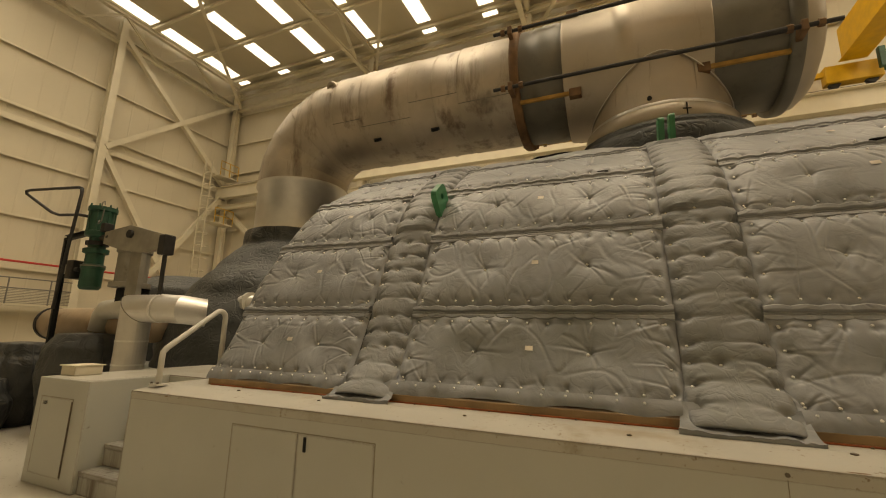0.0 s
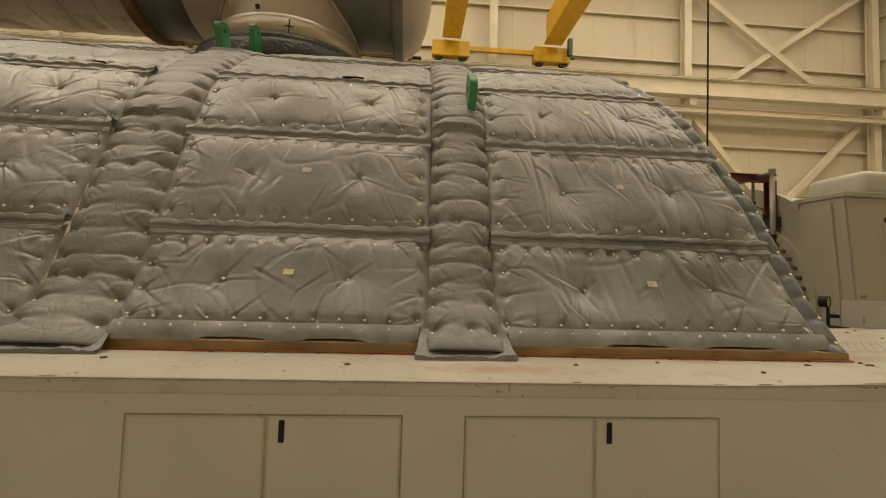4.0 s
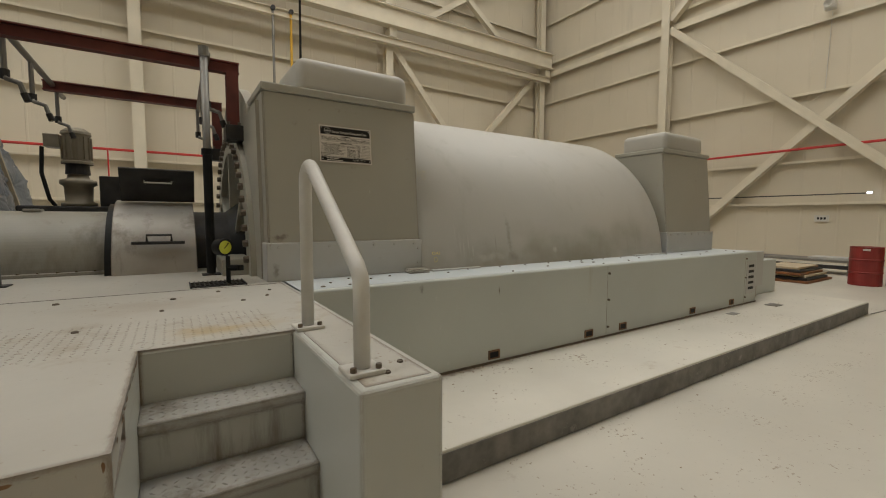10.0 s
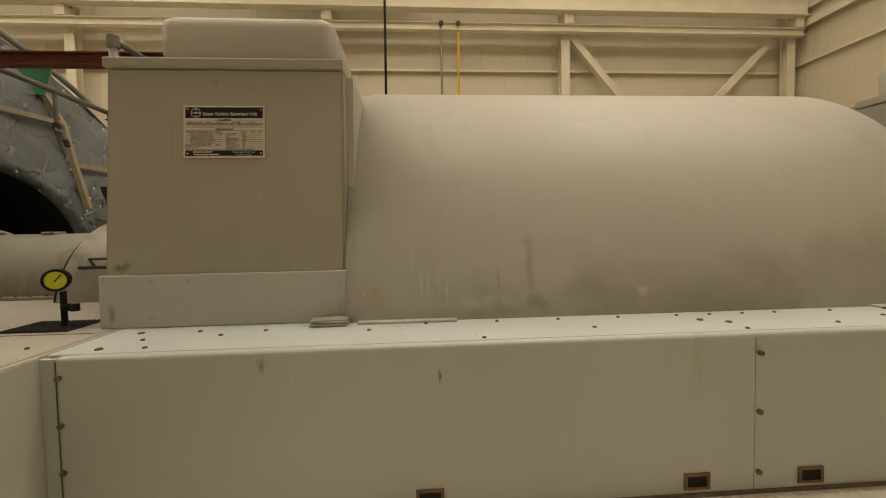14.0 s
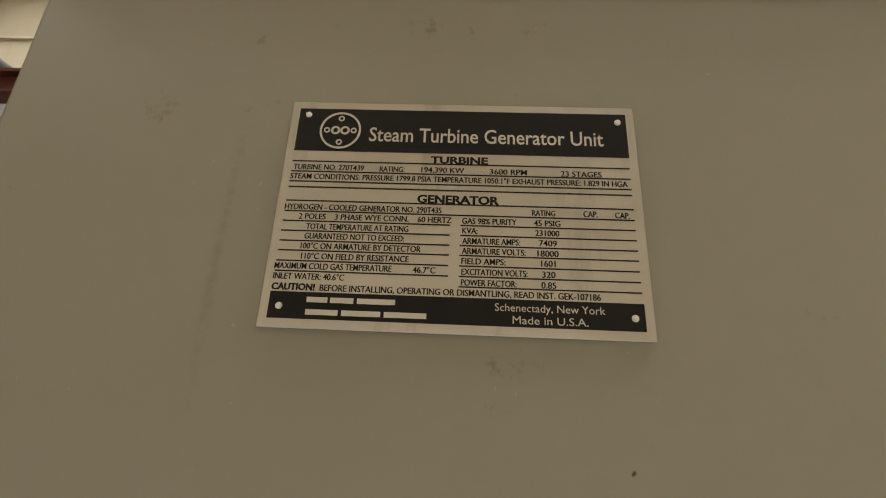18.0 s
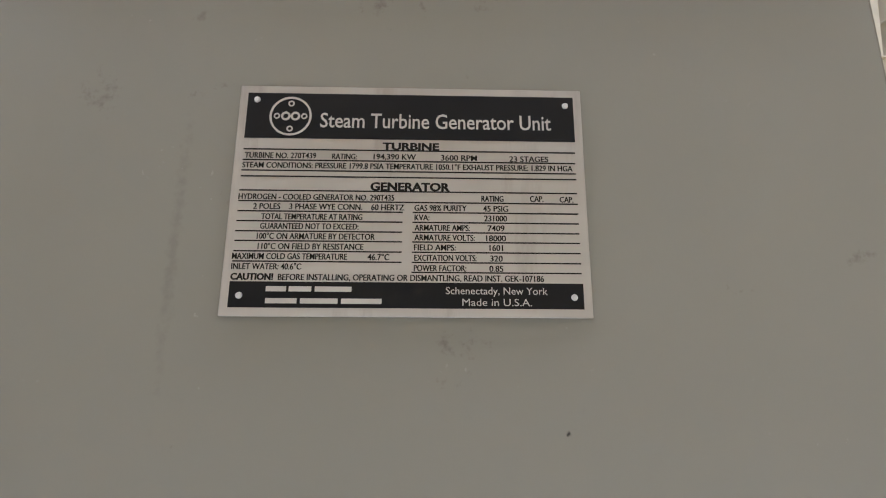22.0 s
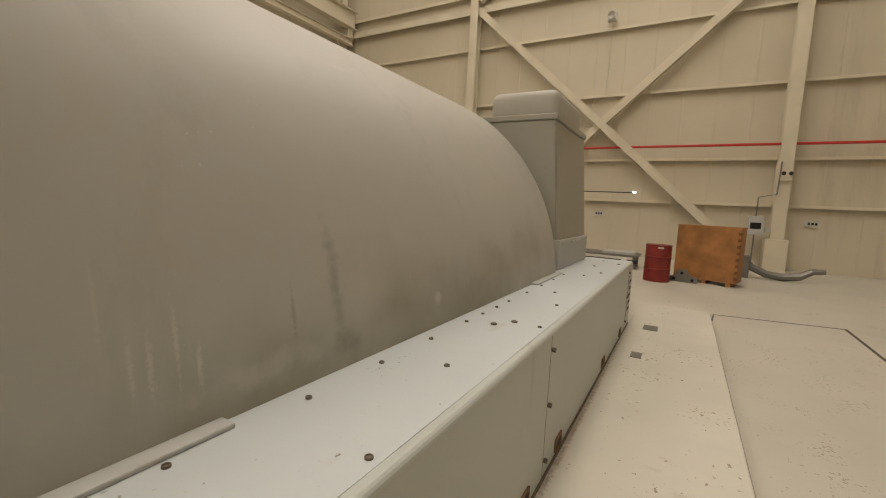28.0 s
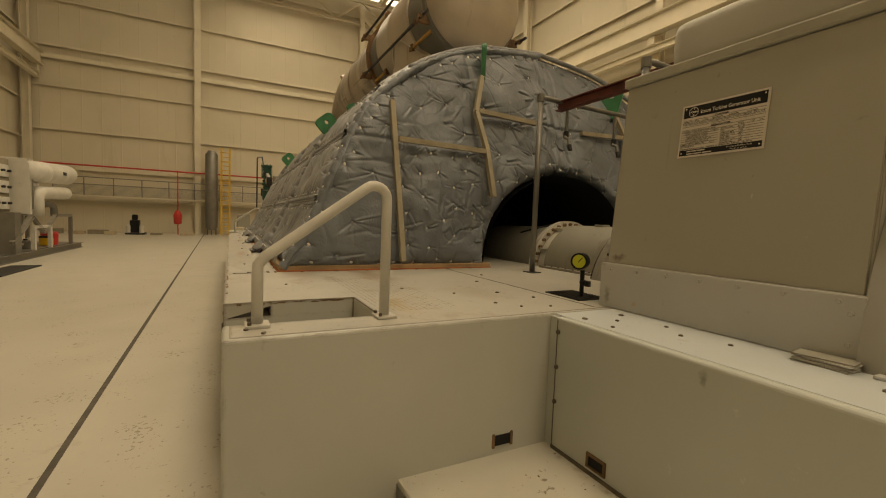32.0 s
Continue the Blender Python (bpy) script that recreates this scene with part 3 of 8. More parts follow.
def column(x, y, along, z1=ROOF):
    """An H-column; along: the axis its flanges face."""
    bm = bmesh.new()
    w, t = 0.36, 0.03
    if along == "y":
        add_box(bm, x - w / 2, x + w / 2, y - w / 2, y - w / 2 + t, 0, z1)
        add_box(bm, x - w / 2, x + w / 2, y + w / 2 - t, y + w / 2, 0, z1)
        add_box(bm, x - t / 2, x + t / 2, y - w / 2 + t, y + w / 2 - t, 0, z1)
    else:
        add_box(bm, x - w / 2, x - w / 2 + t, y - w / 2, y + w / 2, 0, z1)
        add_box(bm, x + w / 2 - t, x + w / 2, y - w / 2, y + w / 2, 0, z1)
        add_box(bm, x - w / 2 + t, x + w / 2 - t, y - t / 2, y + t / 2, 0, z1)
    add_box(bm, x - 0.3, x + 0.3, y - 0.3, y + 0.3, 0, 0.04)
    return setting(part("column", bm, M_STEEL), "cream painted steel wall column", "column")


NX = (25.6, 15.7, 6.1, -3.6, -13.4, -24.9)
for x in NX:
    column(x, 20.2, "y")
    column(x, -8.1, "y")
for y in (12.65, 1.6):
    column(25.7, y, "x")
for y in (12.38, 0.86):
    column(-24.9, y, "x")


def brace(p, q, w=0.27, h=0.27):
    return setting(beam(p, q, w, h, "brace", M_STEEL, None, h / 2 - 0.001), "cream painted diagonal steel brace", "brace")


brace((25.75, 12.5, 9.8), (25.75, 2.1, 0.1))
brace((25.85, 2.0, 9.8), (25.85, 12.3, 0.1))
brace((25.75, 12.5, 10.2), (25.75, 7.2, 15.0))
brace((25.75, 7.2, 15.0), (25.75, 2.0, 10.2))
brace((15.9, 20.2, 9.5), (24.0, 20.2, 0.1))
brace((24.9, 20.3, 9.45), (15.9, 20.3, 0.3))
brace((15.9, 20.2, 15.95), (22.6, 20.2, 11.1))
brace((25.4, 20.3, 16.4), (17.6, 20.3, 11.1))
brace((-24.9, 12.5, 17.6), (-24.9, 20.2, 10.9))
brace((-24.8, 20.2, 17.4), (-24.8, 12.5, 10.9))
brace((-24.9, 12.5, 10.7), (-24.9, 19.0, 0.9))
brace((-24.8, 20.0, 10.7), (-24.8, 13.4, 0.9))
brace((-13.6, 20.2, 9.4), (-24.6, 20.2, 0.4))
brace((-24.6, 20.3, 9.4), (-13.6, 20.3, 0.4))

# crane runway girders
for y, s in ((19.62, 1), (-7.5, -1)):
    g = beam((X0 + 0.2, y, 10.55), (X1 - 0.3, y, 10.55), 0.42, 0.85, "crane_girder", M_STEEL, None, 0.035)
    setting(g, "cream painted crane runway girder along the wall", "girder")
    part("crane_rail", boxm(X0 + 0.2, X1 - 0.3, y - 0.04, y + 0.04, 10.976, 11.08), M_ROD, g, "dark steel crane rail")
    b2 = beam((X0 + 0.2, y + 0.15 * s, 9.55), (X1 - 0.3, y + 0.15 * s, 9.55), 0.25, 0.3, "tie_beam", M_STEEL, g)
    for x in NX:
        part("bracket", boxm(x - 0.18, x + 0.18, min(y, y + 0.5 * s), max(y, y + 0.5 * s), 9.72, 10.11), M_STEEL, g)

# roof with skylights
bm = bmesh.new()
add_box(bm, X0, X1, Y0, Y1, ROOF + 0.9, ROOF + 1.1)
ceiling = setting(part("ceiling", bm, M_ROOF), "cream metal roof deck with bright translucent strips", "ceiling")
k = 0
SKY_X = [-24.56 + 3.76 * i for i in range(14)]
SKY_Y = [(-7.0, -4.75), (-4.1, -1.9), (-1.3, 0.9), (2.9, 5.1), (5.7, 7.9), (8.6, 10.8), (11.5, 13.7), (14.35, 16.55), (17.2, 19.45), (20.1, 20.4)]
for i, x in enumerate(SKY_X):
    for y0, y1 in SKY_Y:
        ob = part("skylight", boxm(x - 0.42, x + 0.42, y0, y1, ROOF + 0.86, ROOF + 0.898), M_SKYLIGHT)
        tagged(ob, "bright translucent roof light sheet", "skylight", "roof lights", "structure")
for y in (-7.3, -4.3, -1.6, 1.9, 5.22, 8.07, 10.97, 13.87, 16.8, 19.72):
    ob = beam((X0, y, ROOF + 0.74), (X1, y, ROOF + 0.74), 0.1, 0.2, "purlin", M_STEEL, None, 0.012)
    setting(ob, "cream painted roof purlin", "purlin")
for x in NX:
    t = beam((x, Y0, ROOF + 0.5), (x, Y1, ROOF + 0.5), 0.26, 0.26, "roof_truss", M_STEEL)
    setting(t, "cream painted steel roof truss", "truss")
    beam((x, Y0, ROOF - 1.3), (x, Y1, ROOF - 1.3), 0.22, 0.22, "bottom_chord", M_STEEL, t)
    for i in range(14):
        ya, yb = Y0 + (Y1 - Y0) * i / 14, Y0 + (Y1 - Y0) * (i + 1) / 14
        za, zb = (ROOF - 1.3, ROOF + 0.5) if i % 2 else (ROOF + 0.5, ROOF - 1.3)
        beam((x, ya, za), (x, yb, zb), 0.12, 0.12, "web", M_STEEL, t, 0.015)
for ya, yb in ((Y0, 6.0), (6.0, Y1)):
    for xa, xb in zip(NX, NX[1:]):
        setting(beam((xa, ya, ROOF - 1.2), (xb, yb, ROOF - 1.2), 0.14, 0.14, "roof_brace", M_STEEL, None, 0.015), "cream roof brace", "brace")

for z, w, h in ((ROOF + 0.36, 0.3, 0.34), (ROOF - 0.42, 0.2, 0.2), (ROOF - 1.3, 0.26, 0.3)):
    for y in (20.25, -8.15):
        setting(beam((X0 + 0.3, y, z), (X1 - 0.3, y, z), w, h, "eave_beam", M_STEEL, None, 0.02), "cream painted eave beam along the wall head", "beam")
for x in (-20.0, -9.0, 2.0, 13.0, 22.0):
    for y, share in ((-3.0, 0.05), (6.0, 2.2), (14.5, 0.86)):
        ld = bpy.data.lights.new("skylight_lamp", "AREA")
        ld.shape, ld.size, ld.size_y, ld.energy, ld.color = "RECTANGLE", 8.0, 5.0, LAMP * share * (0.3 if x < -15 else 0.48 if x > 18 else 1.0), (1.0, 0.93, 0.80)
        lo = new("skylight_lamp", ld)
        lo.matrix_basis = pose(x, y, ROOF - 1.6)


# ---- turbine platform ----
PX0, PX1, PY0, PY1, PZ = -5.4, 7.67, 2.88, 11.1, 1.0
SX0, SX1, SY1 = 6.84, 7.39, 3.66       # stair well near the generator
LX0, LX1 = -4.54, -3.9                # stair well at the far end
platform = thing("platform", "cream painted steel turbine platform with access doors and stairs", "platform")
bm = bmesh.new()
add_box(bm, LX0 - 0.002, SX1 + 0.002, SY1, PY1, 0.0, PZ, 0.012)
add_box(bm, LX1, SX0, PY0, SY1 + 0.02, 0.0, PZ - 0.09)
add_box(bm, LX1, SX0, PY0 + 0.26, SY1 + 0.02, PZ - 0.09, PZ - 0.0003)
part("body", bm, M_PLATF, platform)
part("stair_cheek", boxm(SX1, PX1, PY0, PY1, 0.0, PZ + 0.0025, 0.016, 3), M_PLATF, platform)
part("stair_cheek", boxm(PX0, LX0, PY0, PY1, 0.0, PZ + 0.0025, 0.012), M_PLATF, platform)


def lozenges(x0, x1, y0, y1, z):
    """Raised diamonds of a chequer plate."""
    bm = bmesh.new()
    for i in range(int((x1 - x0) / 0.034)):
        for j in range(int((y1 - y0) / 0.034)):
            cx, cy, a = x0 + (i + 0.5) * 0.034, y0 + (j + 0.5) * 0.034, 0.8 if (i + j) % 2 else -0.8
            u, v = Vector((math.cos(a), math.sin(a), 0)) * 0.014, Vector((-math.sin(a), math.cos(a), 0)) * 0.0045
            p = Vector((cx, cy, z))
            lo = [bm.verts.new(p + q) for q in (u, v, -u, -v)]
            top = bm.verts.new(p + Vector((0, 0, 0.004)))
            for k in range(4):
                bm.faces.new((lo[k], lo[(k + 1) % 4], top))
    return bm


# front strip of the deck plate, falling a little to its edge
LIPY = PY0 + 0.26


def fall(x):
    """How far the deck's front edge lies below its level part."""
    return 0.037 if x < 4.4 else 0.037 - 0.033 * min(1.0, (x - 4.4) / 1.3)


# one sheet over the whole platform, cut out at the stair wells and turned down at its edges
bm = bmesh.new()
DX = (PX0 + 0.03, LX0 - 0.028, LX1 + 0.001, 4.4, 5.7, SX0 - 0.001, SX1 + 0.028, PX1 - 0.03)
sheet = {}
for ix, x in enumerate(DX):
    cheek = ix in (0, 1, 6, 7)
    for iy, y in enumerate((PY0 + 0.03 if cheek else PY0 - 0.002, LIPY, SY1 + 0.003, PY1 - 0.03)):
        sheet[ix, iy] = bm.verts.new((x, y, PZ + 0.004 - (0.0 if cheek or iy else fall(x))))
for ix in range(7):
    for iy in range(3):
        if not (ix in (1, 5) and iy < 2):
            bm.faces.new((sheet[ix, iy], sheet[ix + 1, iy], sheet[ix + 1, iy + 1], sheet[ix, iy + 1]))
rim_edges = [e for e in bm.edges if e.is_boundary]
ext = bmesh.ops.extrude_edge_only(bm, edges=rim_edges)
for g in ext["geom"]:
    if isinstance(g, bmesh.types.BMVert):
        g.co.z = PZ - 0.095 if g.co.y < PY0 else g.co.z - 0.03
bmesh.ops.recalc_face_normals(bm, faces=bm.faces)
part("deck", bm, M_DECK, platform, "cream painted deck top")
part("tread_pattern", lozenges(5.95, 7.36, 3.69, 4.2, PZ + 0.003), M_DECK, platform, "worn raised tread pattern")
for x0, x1 in ((SX0, SX1), (LX0, LX1)):
    for i in range(4):
        y = PY0 + 0.03 + i * 0.188
        st = part("step", boxm(x0, x1, y, y + 0.25, 0.2 * (i + 1) - 0.042, 0.2 * (i + 1), 0.006), M_TREAD, platform, "worn tread plate step")
        part("tread_pattern", lozenges(x0 + 0.02, x1 - 0.02, y + 0.02, y + 0.185, 0.2 * (i + 1)), M_TREAD, st)
        part("riser", boxm(x0, x1, y + 0.012, y + 0.02, 0.2 * i, 0.2 * (i + 1) - 0.042), M_RISER, st)


def access_door(x0, x1, z0, z1, split=True):
    y = PY0
    d = part("access_door", boxm(x0 + 0.0025, (x0 + x1) / 2 - 0.0015 if split else x1 - 0.0025, y - 0.003, y + 0.002, z0, z1, 0.001, 1), M_PLATF, platform)
    if split:
        part("door_leaf", boxm((x0 + x1) / 2 + 0.0015, x1 - 0.0025, y - 0.003, y + 0.002, z0, z1, 0.001, 1), M_PLATF, d)
    for bx in (x0, x1):
        part("gasket", boxm(bx - 0.002, bx + 0.002, y - 0.0025, y + 0.001, z0, z1), M_SEAM, d)
    part("gasket", boxm(x0, x1, y - 0.0025, y + 0.001, z1 + 0.0005, z1 + 0.004), M_SEAM, d)
    hx = (x0 + x1) / 2 + 0.07
    if not split:
        latch = part("latch", boxm(x0 + 0.045, x0 + 0.125, y - 0.009, y - 0.002, z1 - 0.078, z1 - 0.040, 0.004), M_PLATF, d, "small toggle latch")
        part("toggle", tube(arc((x0 + 0.106, y - 0.0115, z1 - 0.059), (1, 0, 0), (0, 0, 1), 0.012, 0, 330, 12), 0.0035, 6), M_ROD, latch, "dark toggle ring")
        part("toggle", boxm(x0 + 0.06, x0 + 0.096, y - 0.012, y - 0.0085, z1 - 0.072, z1 - 0.066, 0.001, 1), M_ROD, latch)
        part("hinge", tube([(x1 - 0.004, y - 0.008, z0 + 0.02), (x1 - 0.004, y - 0.008, z1 - 0.02)], 0.006, 6), M_BOLT, d)
        return d
    part("latch", boxm(hx - 0.013, hx + 0.013, y - 0.010, y - 0.002, z1 - 0.12, z1 - 0.02, 0.004), M_BLACK, d, "black flush latch")
    return d


for x0, x1 in ((-2.63, -1.34), (1.47, 2.69), (2.98, 4.22)):
    access_door(x0, x1, 0.08, 0.81)
access_door(6.028, 6.626, 0.08, 0.855, False)
access_door(-5.3, -4.75, 0.1, 0.82, False)
for x in (0.86, 5.42):
    part("seam", boxm(x - 0.002, x + 0.002, PY0 - 0.002, PY0 + 0.001, 0.02, PZ - 0.09), M_SEAM, platform)
    for z in (0.25, 0.62, 0.93):
        for dx in ((0.0,) if x < 1 else (-0.014, 0.014)):
            part("bolt", tube([(x + dx, PY0 - 0.01, z), (x + dx, PY0 + 0.002, z)], 0.011, 6), M_BOLT, platform)


def stair_rail(x, y0, y1, label):
    """A bent handrail: a tall post, a sloping rail, a short post."""
    t = thing("handrail", label, "handrail", "stair rails")
    pts = [(x, y1, PZ + 0.02), (x, y1, PZ + 0.62)]
    pts += arc((x, y1 - 0.07, PZ + 0.64), (0, 1, 0), (0, 0, 1), 0.07, 0, 125, 8)
    lo = Vector((x, y0 + 0.02, PZ + 0.31))
    pts += [lo + Vector((0, 0.05, 0.055)), lo + Vector((0, 0.015, 0.03)), lo + Vector((0, -0.018, -0.01)), lo + Vector((0, -0.02, -0.06)), (x, y0, PZ + 0.02)]
    part("rail", tube(pts, 0.027, 14), M_RAIL, t, "", True)
    for y in (y0, y1):
        part("foot_plate", boxm(x - 0.06, x + 0.06, y - 0.055, y + 0.055, PZ + 0.004, PZ + 0.02, 0.004), M_RAIL, t)
        for sx in (-0.042, 0.042):
            part("bolt", tube([(x + sx, y - 0.035, PZ + 0.02), (x + sx, y - 0.035, PZ + 0.035)], 0.01, 6), M_BOLT, t)
    return t


stair_rail(7.455, 3.03, 3.665, "pale grey bent tube handrail beside the platform stairs")
stair_rail(-3.78, 3.03, 3.665, "pale grey bent tube handrail at the far platform stairs")

# ---- turbine under its blankets ----
YC = 7.0
PROF = [(3.34, 1.03), (3.58, 1.40), (3.885, 2.08), (4.27, 2.80), (4.75, 3.27), (5.3, 3.62), (6.0, 3.90), (7.0, 4.04)]


def spline(pts, n):
    """A Catmull-Rom line through points, evenly spaced by length; n+1 points."""
    P = [np.array(p, float) for p in pts]
    P = [2 * P[0] - P[1]] + P + [2 * P[-1] - P[-2]]
    out = []
    for i in range(1, len(P) - 2):
        for t in np.linspace(0, 1, 24, endpoint=False):
            a, b, c, d = P[i - 1], P[i], P[i + 1], P[i + 2]
            out.append(0.5 * (2 * b + (c - a) * t + (2 * a - 5 * b + 4 * c - d) * t * t + (3 * b - a - 3 * c + d) * t ** 3))
    out.append(P[-2])
    out = np.array(out)
    s = np.r_[0, np.cumsum(np.linalg.norm(np.diff(out, axis=0), axis=1))]
    q = np.linspace(0, s[-1], n + 1)
    return np.stack([np.interp(q, s, out[:, k]) for k in range(out.shape[1])], 1), s[-1]


HP, HL = spline(PROF, 400)
HS = np.linspace(0, HL, 401)


def hull(s):
    return np.interp(s, HS, HP[:, 0]), np.interp(s, HS, HP[:, 1])


def s_of_z(z):
    return float(np.interp(z, HP[:, 1], HS))


def end_right(z):
    return 5.26 - 0.15 * np.maximum(z - 1.2, 0) - 0.18 * np.maximum(z - 2.0, 0) - 0.1 * np.maximum(z - 3.2, 0) ** 2


def end_left(z):
    return -3.55 + 0.02 * (z - 1) + 0.22 * np.maximum(z - 2.0, 0) + 0.3 * np.maximum(z - 3.0, 0) ** 2


def vnoise(u, v, seed):
    """Smooth value noise on a plane."""
    r = np.random.RandomState(seed).rand(64, 64)
    iu, iv = np.floor(u).astype(int), np.floor(v).astype(int)
    fu, fv = u - iu, v - iv
    fu, fv = fu * fu * (3 - 2 * fu), fv * fv * (3 - 2 * fv)
    g = lambda a, b: r[a % 64, b % 64]
    return (g(iu, iv) * (1 - fu) + g(iu + 1, iv) * fu) * (1 - fv) + (g(iu, iv + 1) * (1 - fu) + g(iu + 1, iv + 1) * fu) * fv


def crease(U, V, p, ang, L, depth, w):
    """A fold running from p at an angle: a sharp valley beside a soft ridge, fading out."""
    depth *= 0.42
    ca, sa = math.cos(ang), math.sin(ang)
    s = (U - p[0]) * ca + (V - p[1]) * sa
    d = (V - p[1]) * ca - (U - p[0]) * sa
    q = s / L
    fade = np.where((q > -0.04) & (q < 1), np.clip(1 - q, 0, 1) ** 0.8 * np.clip((q + 0.04) / 0.08, 0, 1), 0)
    w = w * (0.7 + 0.9 * np.clip(q, 0, 1))
    return depth * fade * (0.75 * np.exp(-((d - 2.1 * w) / (1.7 * w)) ** 2) - np.exp(-(d / w) ** 2))


EDGE_STEP, PIN_LOW, PIN_TOP = 0.152, 0.075, 0.095


def quilt_height(w, h, U, V, seed, pins, puff=0.045, folds=3, slack=0.0):
    """Relief of one stuffed blanket, U and V in metres from its corner."""
    rng = random.Random(seed)
    d = np.minimum(np.minimum(U, w - U), np.minimum(V, h - V))
    out = puff * (1 - np.exp(-np.maximum(d, 0) / 0.06))
    soft = np.clip(d / 0.1, 0, 1)
    out = out + (vnoise(U * 1.5, V * 1.9, seed + 2) - 0.5) * 0.045 * soft + (vnoise(U * 4.5 + V * 1.5, V * 3.6, seed + 3) - 0.5) * 0.014 * soft
    # hard facets where the cloth is pulled between its buttons
    fa = np.abs(vnoise(U * 2.6 + V * 1.1, V * 2.2 - U * 0.7, seed + 9) - 0.5)
    # folds wander a little
    U, V = U + 0.05 * (vnoise(U * 3.5, V * 3.5, seed + 21) - 0.5) * soft, V + 0.05 * (vnoise(U * 3.5 + 9, V * 3.5, seed + 22) - 0.5) * soft
    out = out - 0.004 * np.exp(-(fa / 0.03) ** 2) * soft
    n = max(4, int(round(w / EDGE_STEP)))
    for k in range(n):
        x = (k + 0.5) / n * w
        for v, up in ((PIN_LOW, 1), (h - PIN_TOP, -1)):
            out -= rng.uniform(0.008, 0.020) * np.exp(-(((U - x) / rng.uniform(0.024, 0.036)) ** 2 + ((V - v) / 0.03) ** 2))
            for _ in range(rng.choice((1, 2, 2))):
                a = up * math.pi / 2 + rng.uniform(-0.8, 0.8)
                out += crease(U, V, (x, v), a, rng.uniform(0.07, 0.16) + (0.22 if rng.random() < 0.25 else 0), rng.uniform(0.007, 0.014), rng.uniform(0.006, 0.011))
    for v in np.arange(0.1, h - 0.06, 0.17):
        for x, side in ((0.065, 0.0), (w - 0.065, math.pi)):
            out -= 0.022 * np.exp(-(((U - x) / 0.03) ** 2 + ((V - v) / 0.032) ** 2))
            for _ in range(2):
                out += crease(U, V, (x, v), side + rng.uniform(-0.7, 0.7), rng.uniform(0.1, 0.36), rng.uniform(0.007, 0.015), rng.uniform(0.006, 0.012))
    for a, b in pins:
        q = np.hypot(U - a, V - b)
        out -= 0.024 * np.exp(-(q / 0.03) ** 2) + 0.026 * np.exp(-(q / 0.13) ** 2)
        m = rng.randint(4, 6)
        for k in range(m):
            out += crease(U, V, (a, b), 2 * math.pi * (k + rng.uniform(-0.5, 0.5)) / m, rng.uniform(0.09, 0.34), rng.uniform(0.008, 0.016), rng.uniform(0.007, 0.013))
    for _ in range(folds):
        p = (rng.uniform(0.05, 0.95) * w, rng.uniform(0.1, 0.9) * h)
        out += crease(U, V, p, rng.choice((-1, 1)) * rng.uniform(0.5, 2.4), rng.uniform(0.15, 0.5), rng.uniform(0.006, 0.014), rng.uniform(0.008, 0.018))
    if slack:
        for k in range(int(w / 0.16)):
            x = rng.uniform(0.05, 0.95) * w
            out += crease(U, V, (x, h - 0.03 if k % 3 else 0.03), (-1 if k % 3 else 1) * (math.pi / 2 + rng.uniform(-0.3, 0.12)), rng.uniform(0.5, 1.0) * h, slack * rng.uniform(0.7, 1.4), rng.uniform(0.012, 0.02))
    return out


def pin_mesh(bm, p, n, r=0.0105):
    n = Vector(n).normalized()
    p = Vector(p) + n * 0.004
    a = n.orthogonal().normalized()
    b = n.cross(a)
    p = Vector(p)
    lo = [bm.verts.new(p + r * (math.cos(t) * a + math.sin(t) * b)) for t in [k * math.pi / 3 for k in range(6)]]
    hi = [bm.verts.new(p + n * 0.007 + 0.6 * r * (math.cos(t) * a + math.sin(t) * b)) for t in [k * math.pi / 3 for k in range(6)]]
    bm.faces.new(hi)
    for k in range(6):
        bm.faces.new((lo[k], lo[(k + 1) % 6], hi[(k + 1) % 6], hi[k]))


def sheet_normals(P):
    du = np.gradient(P, axis=0)
    dv = np.gradient(P, axis=1)
    n = np.cross(du, dv)
    return n / np.maximum(np.linalg.norm(n, axis=2, keepdims=True), 1e-9)


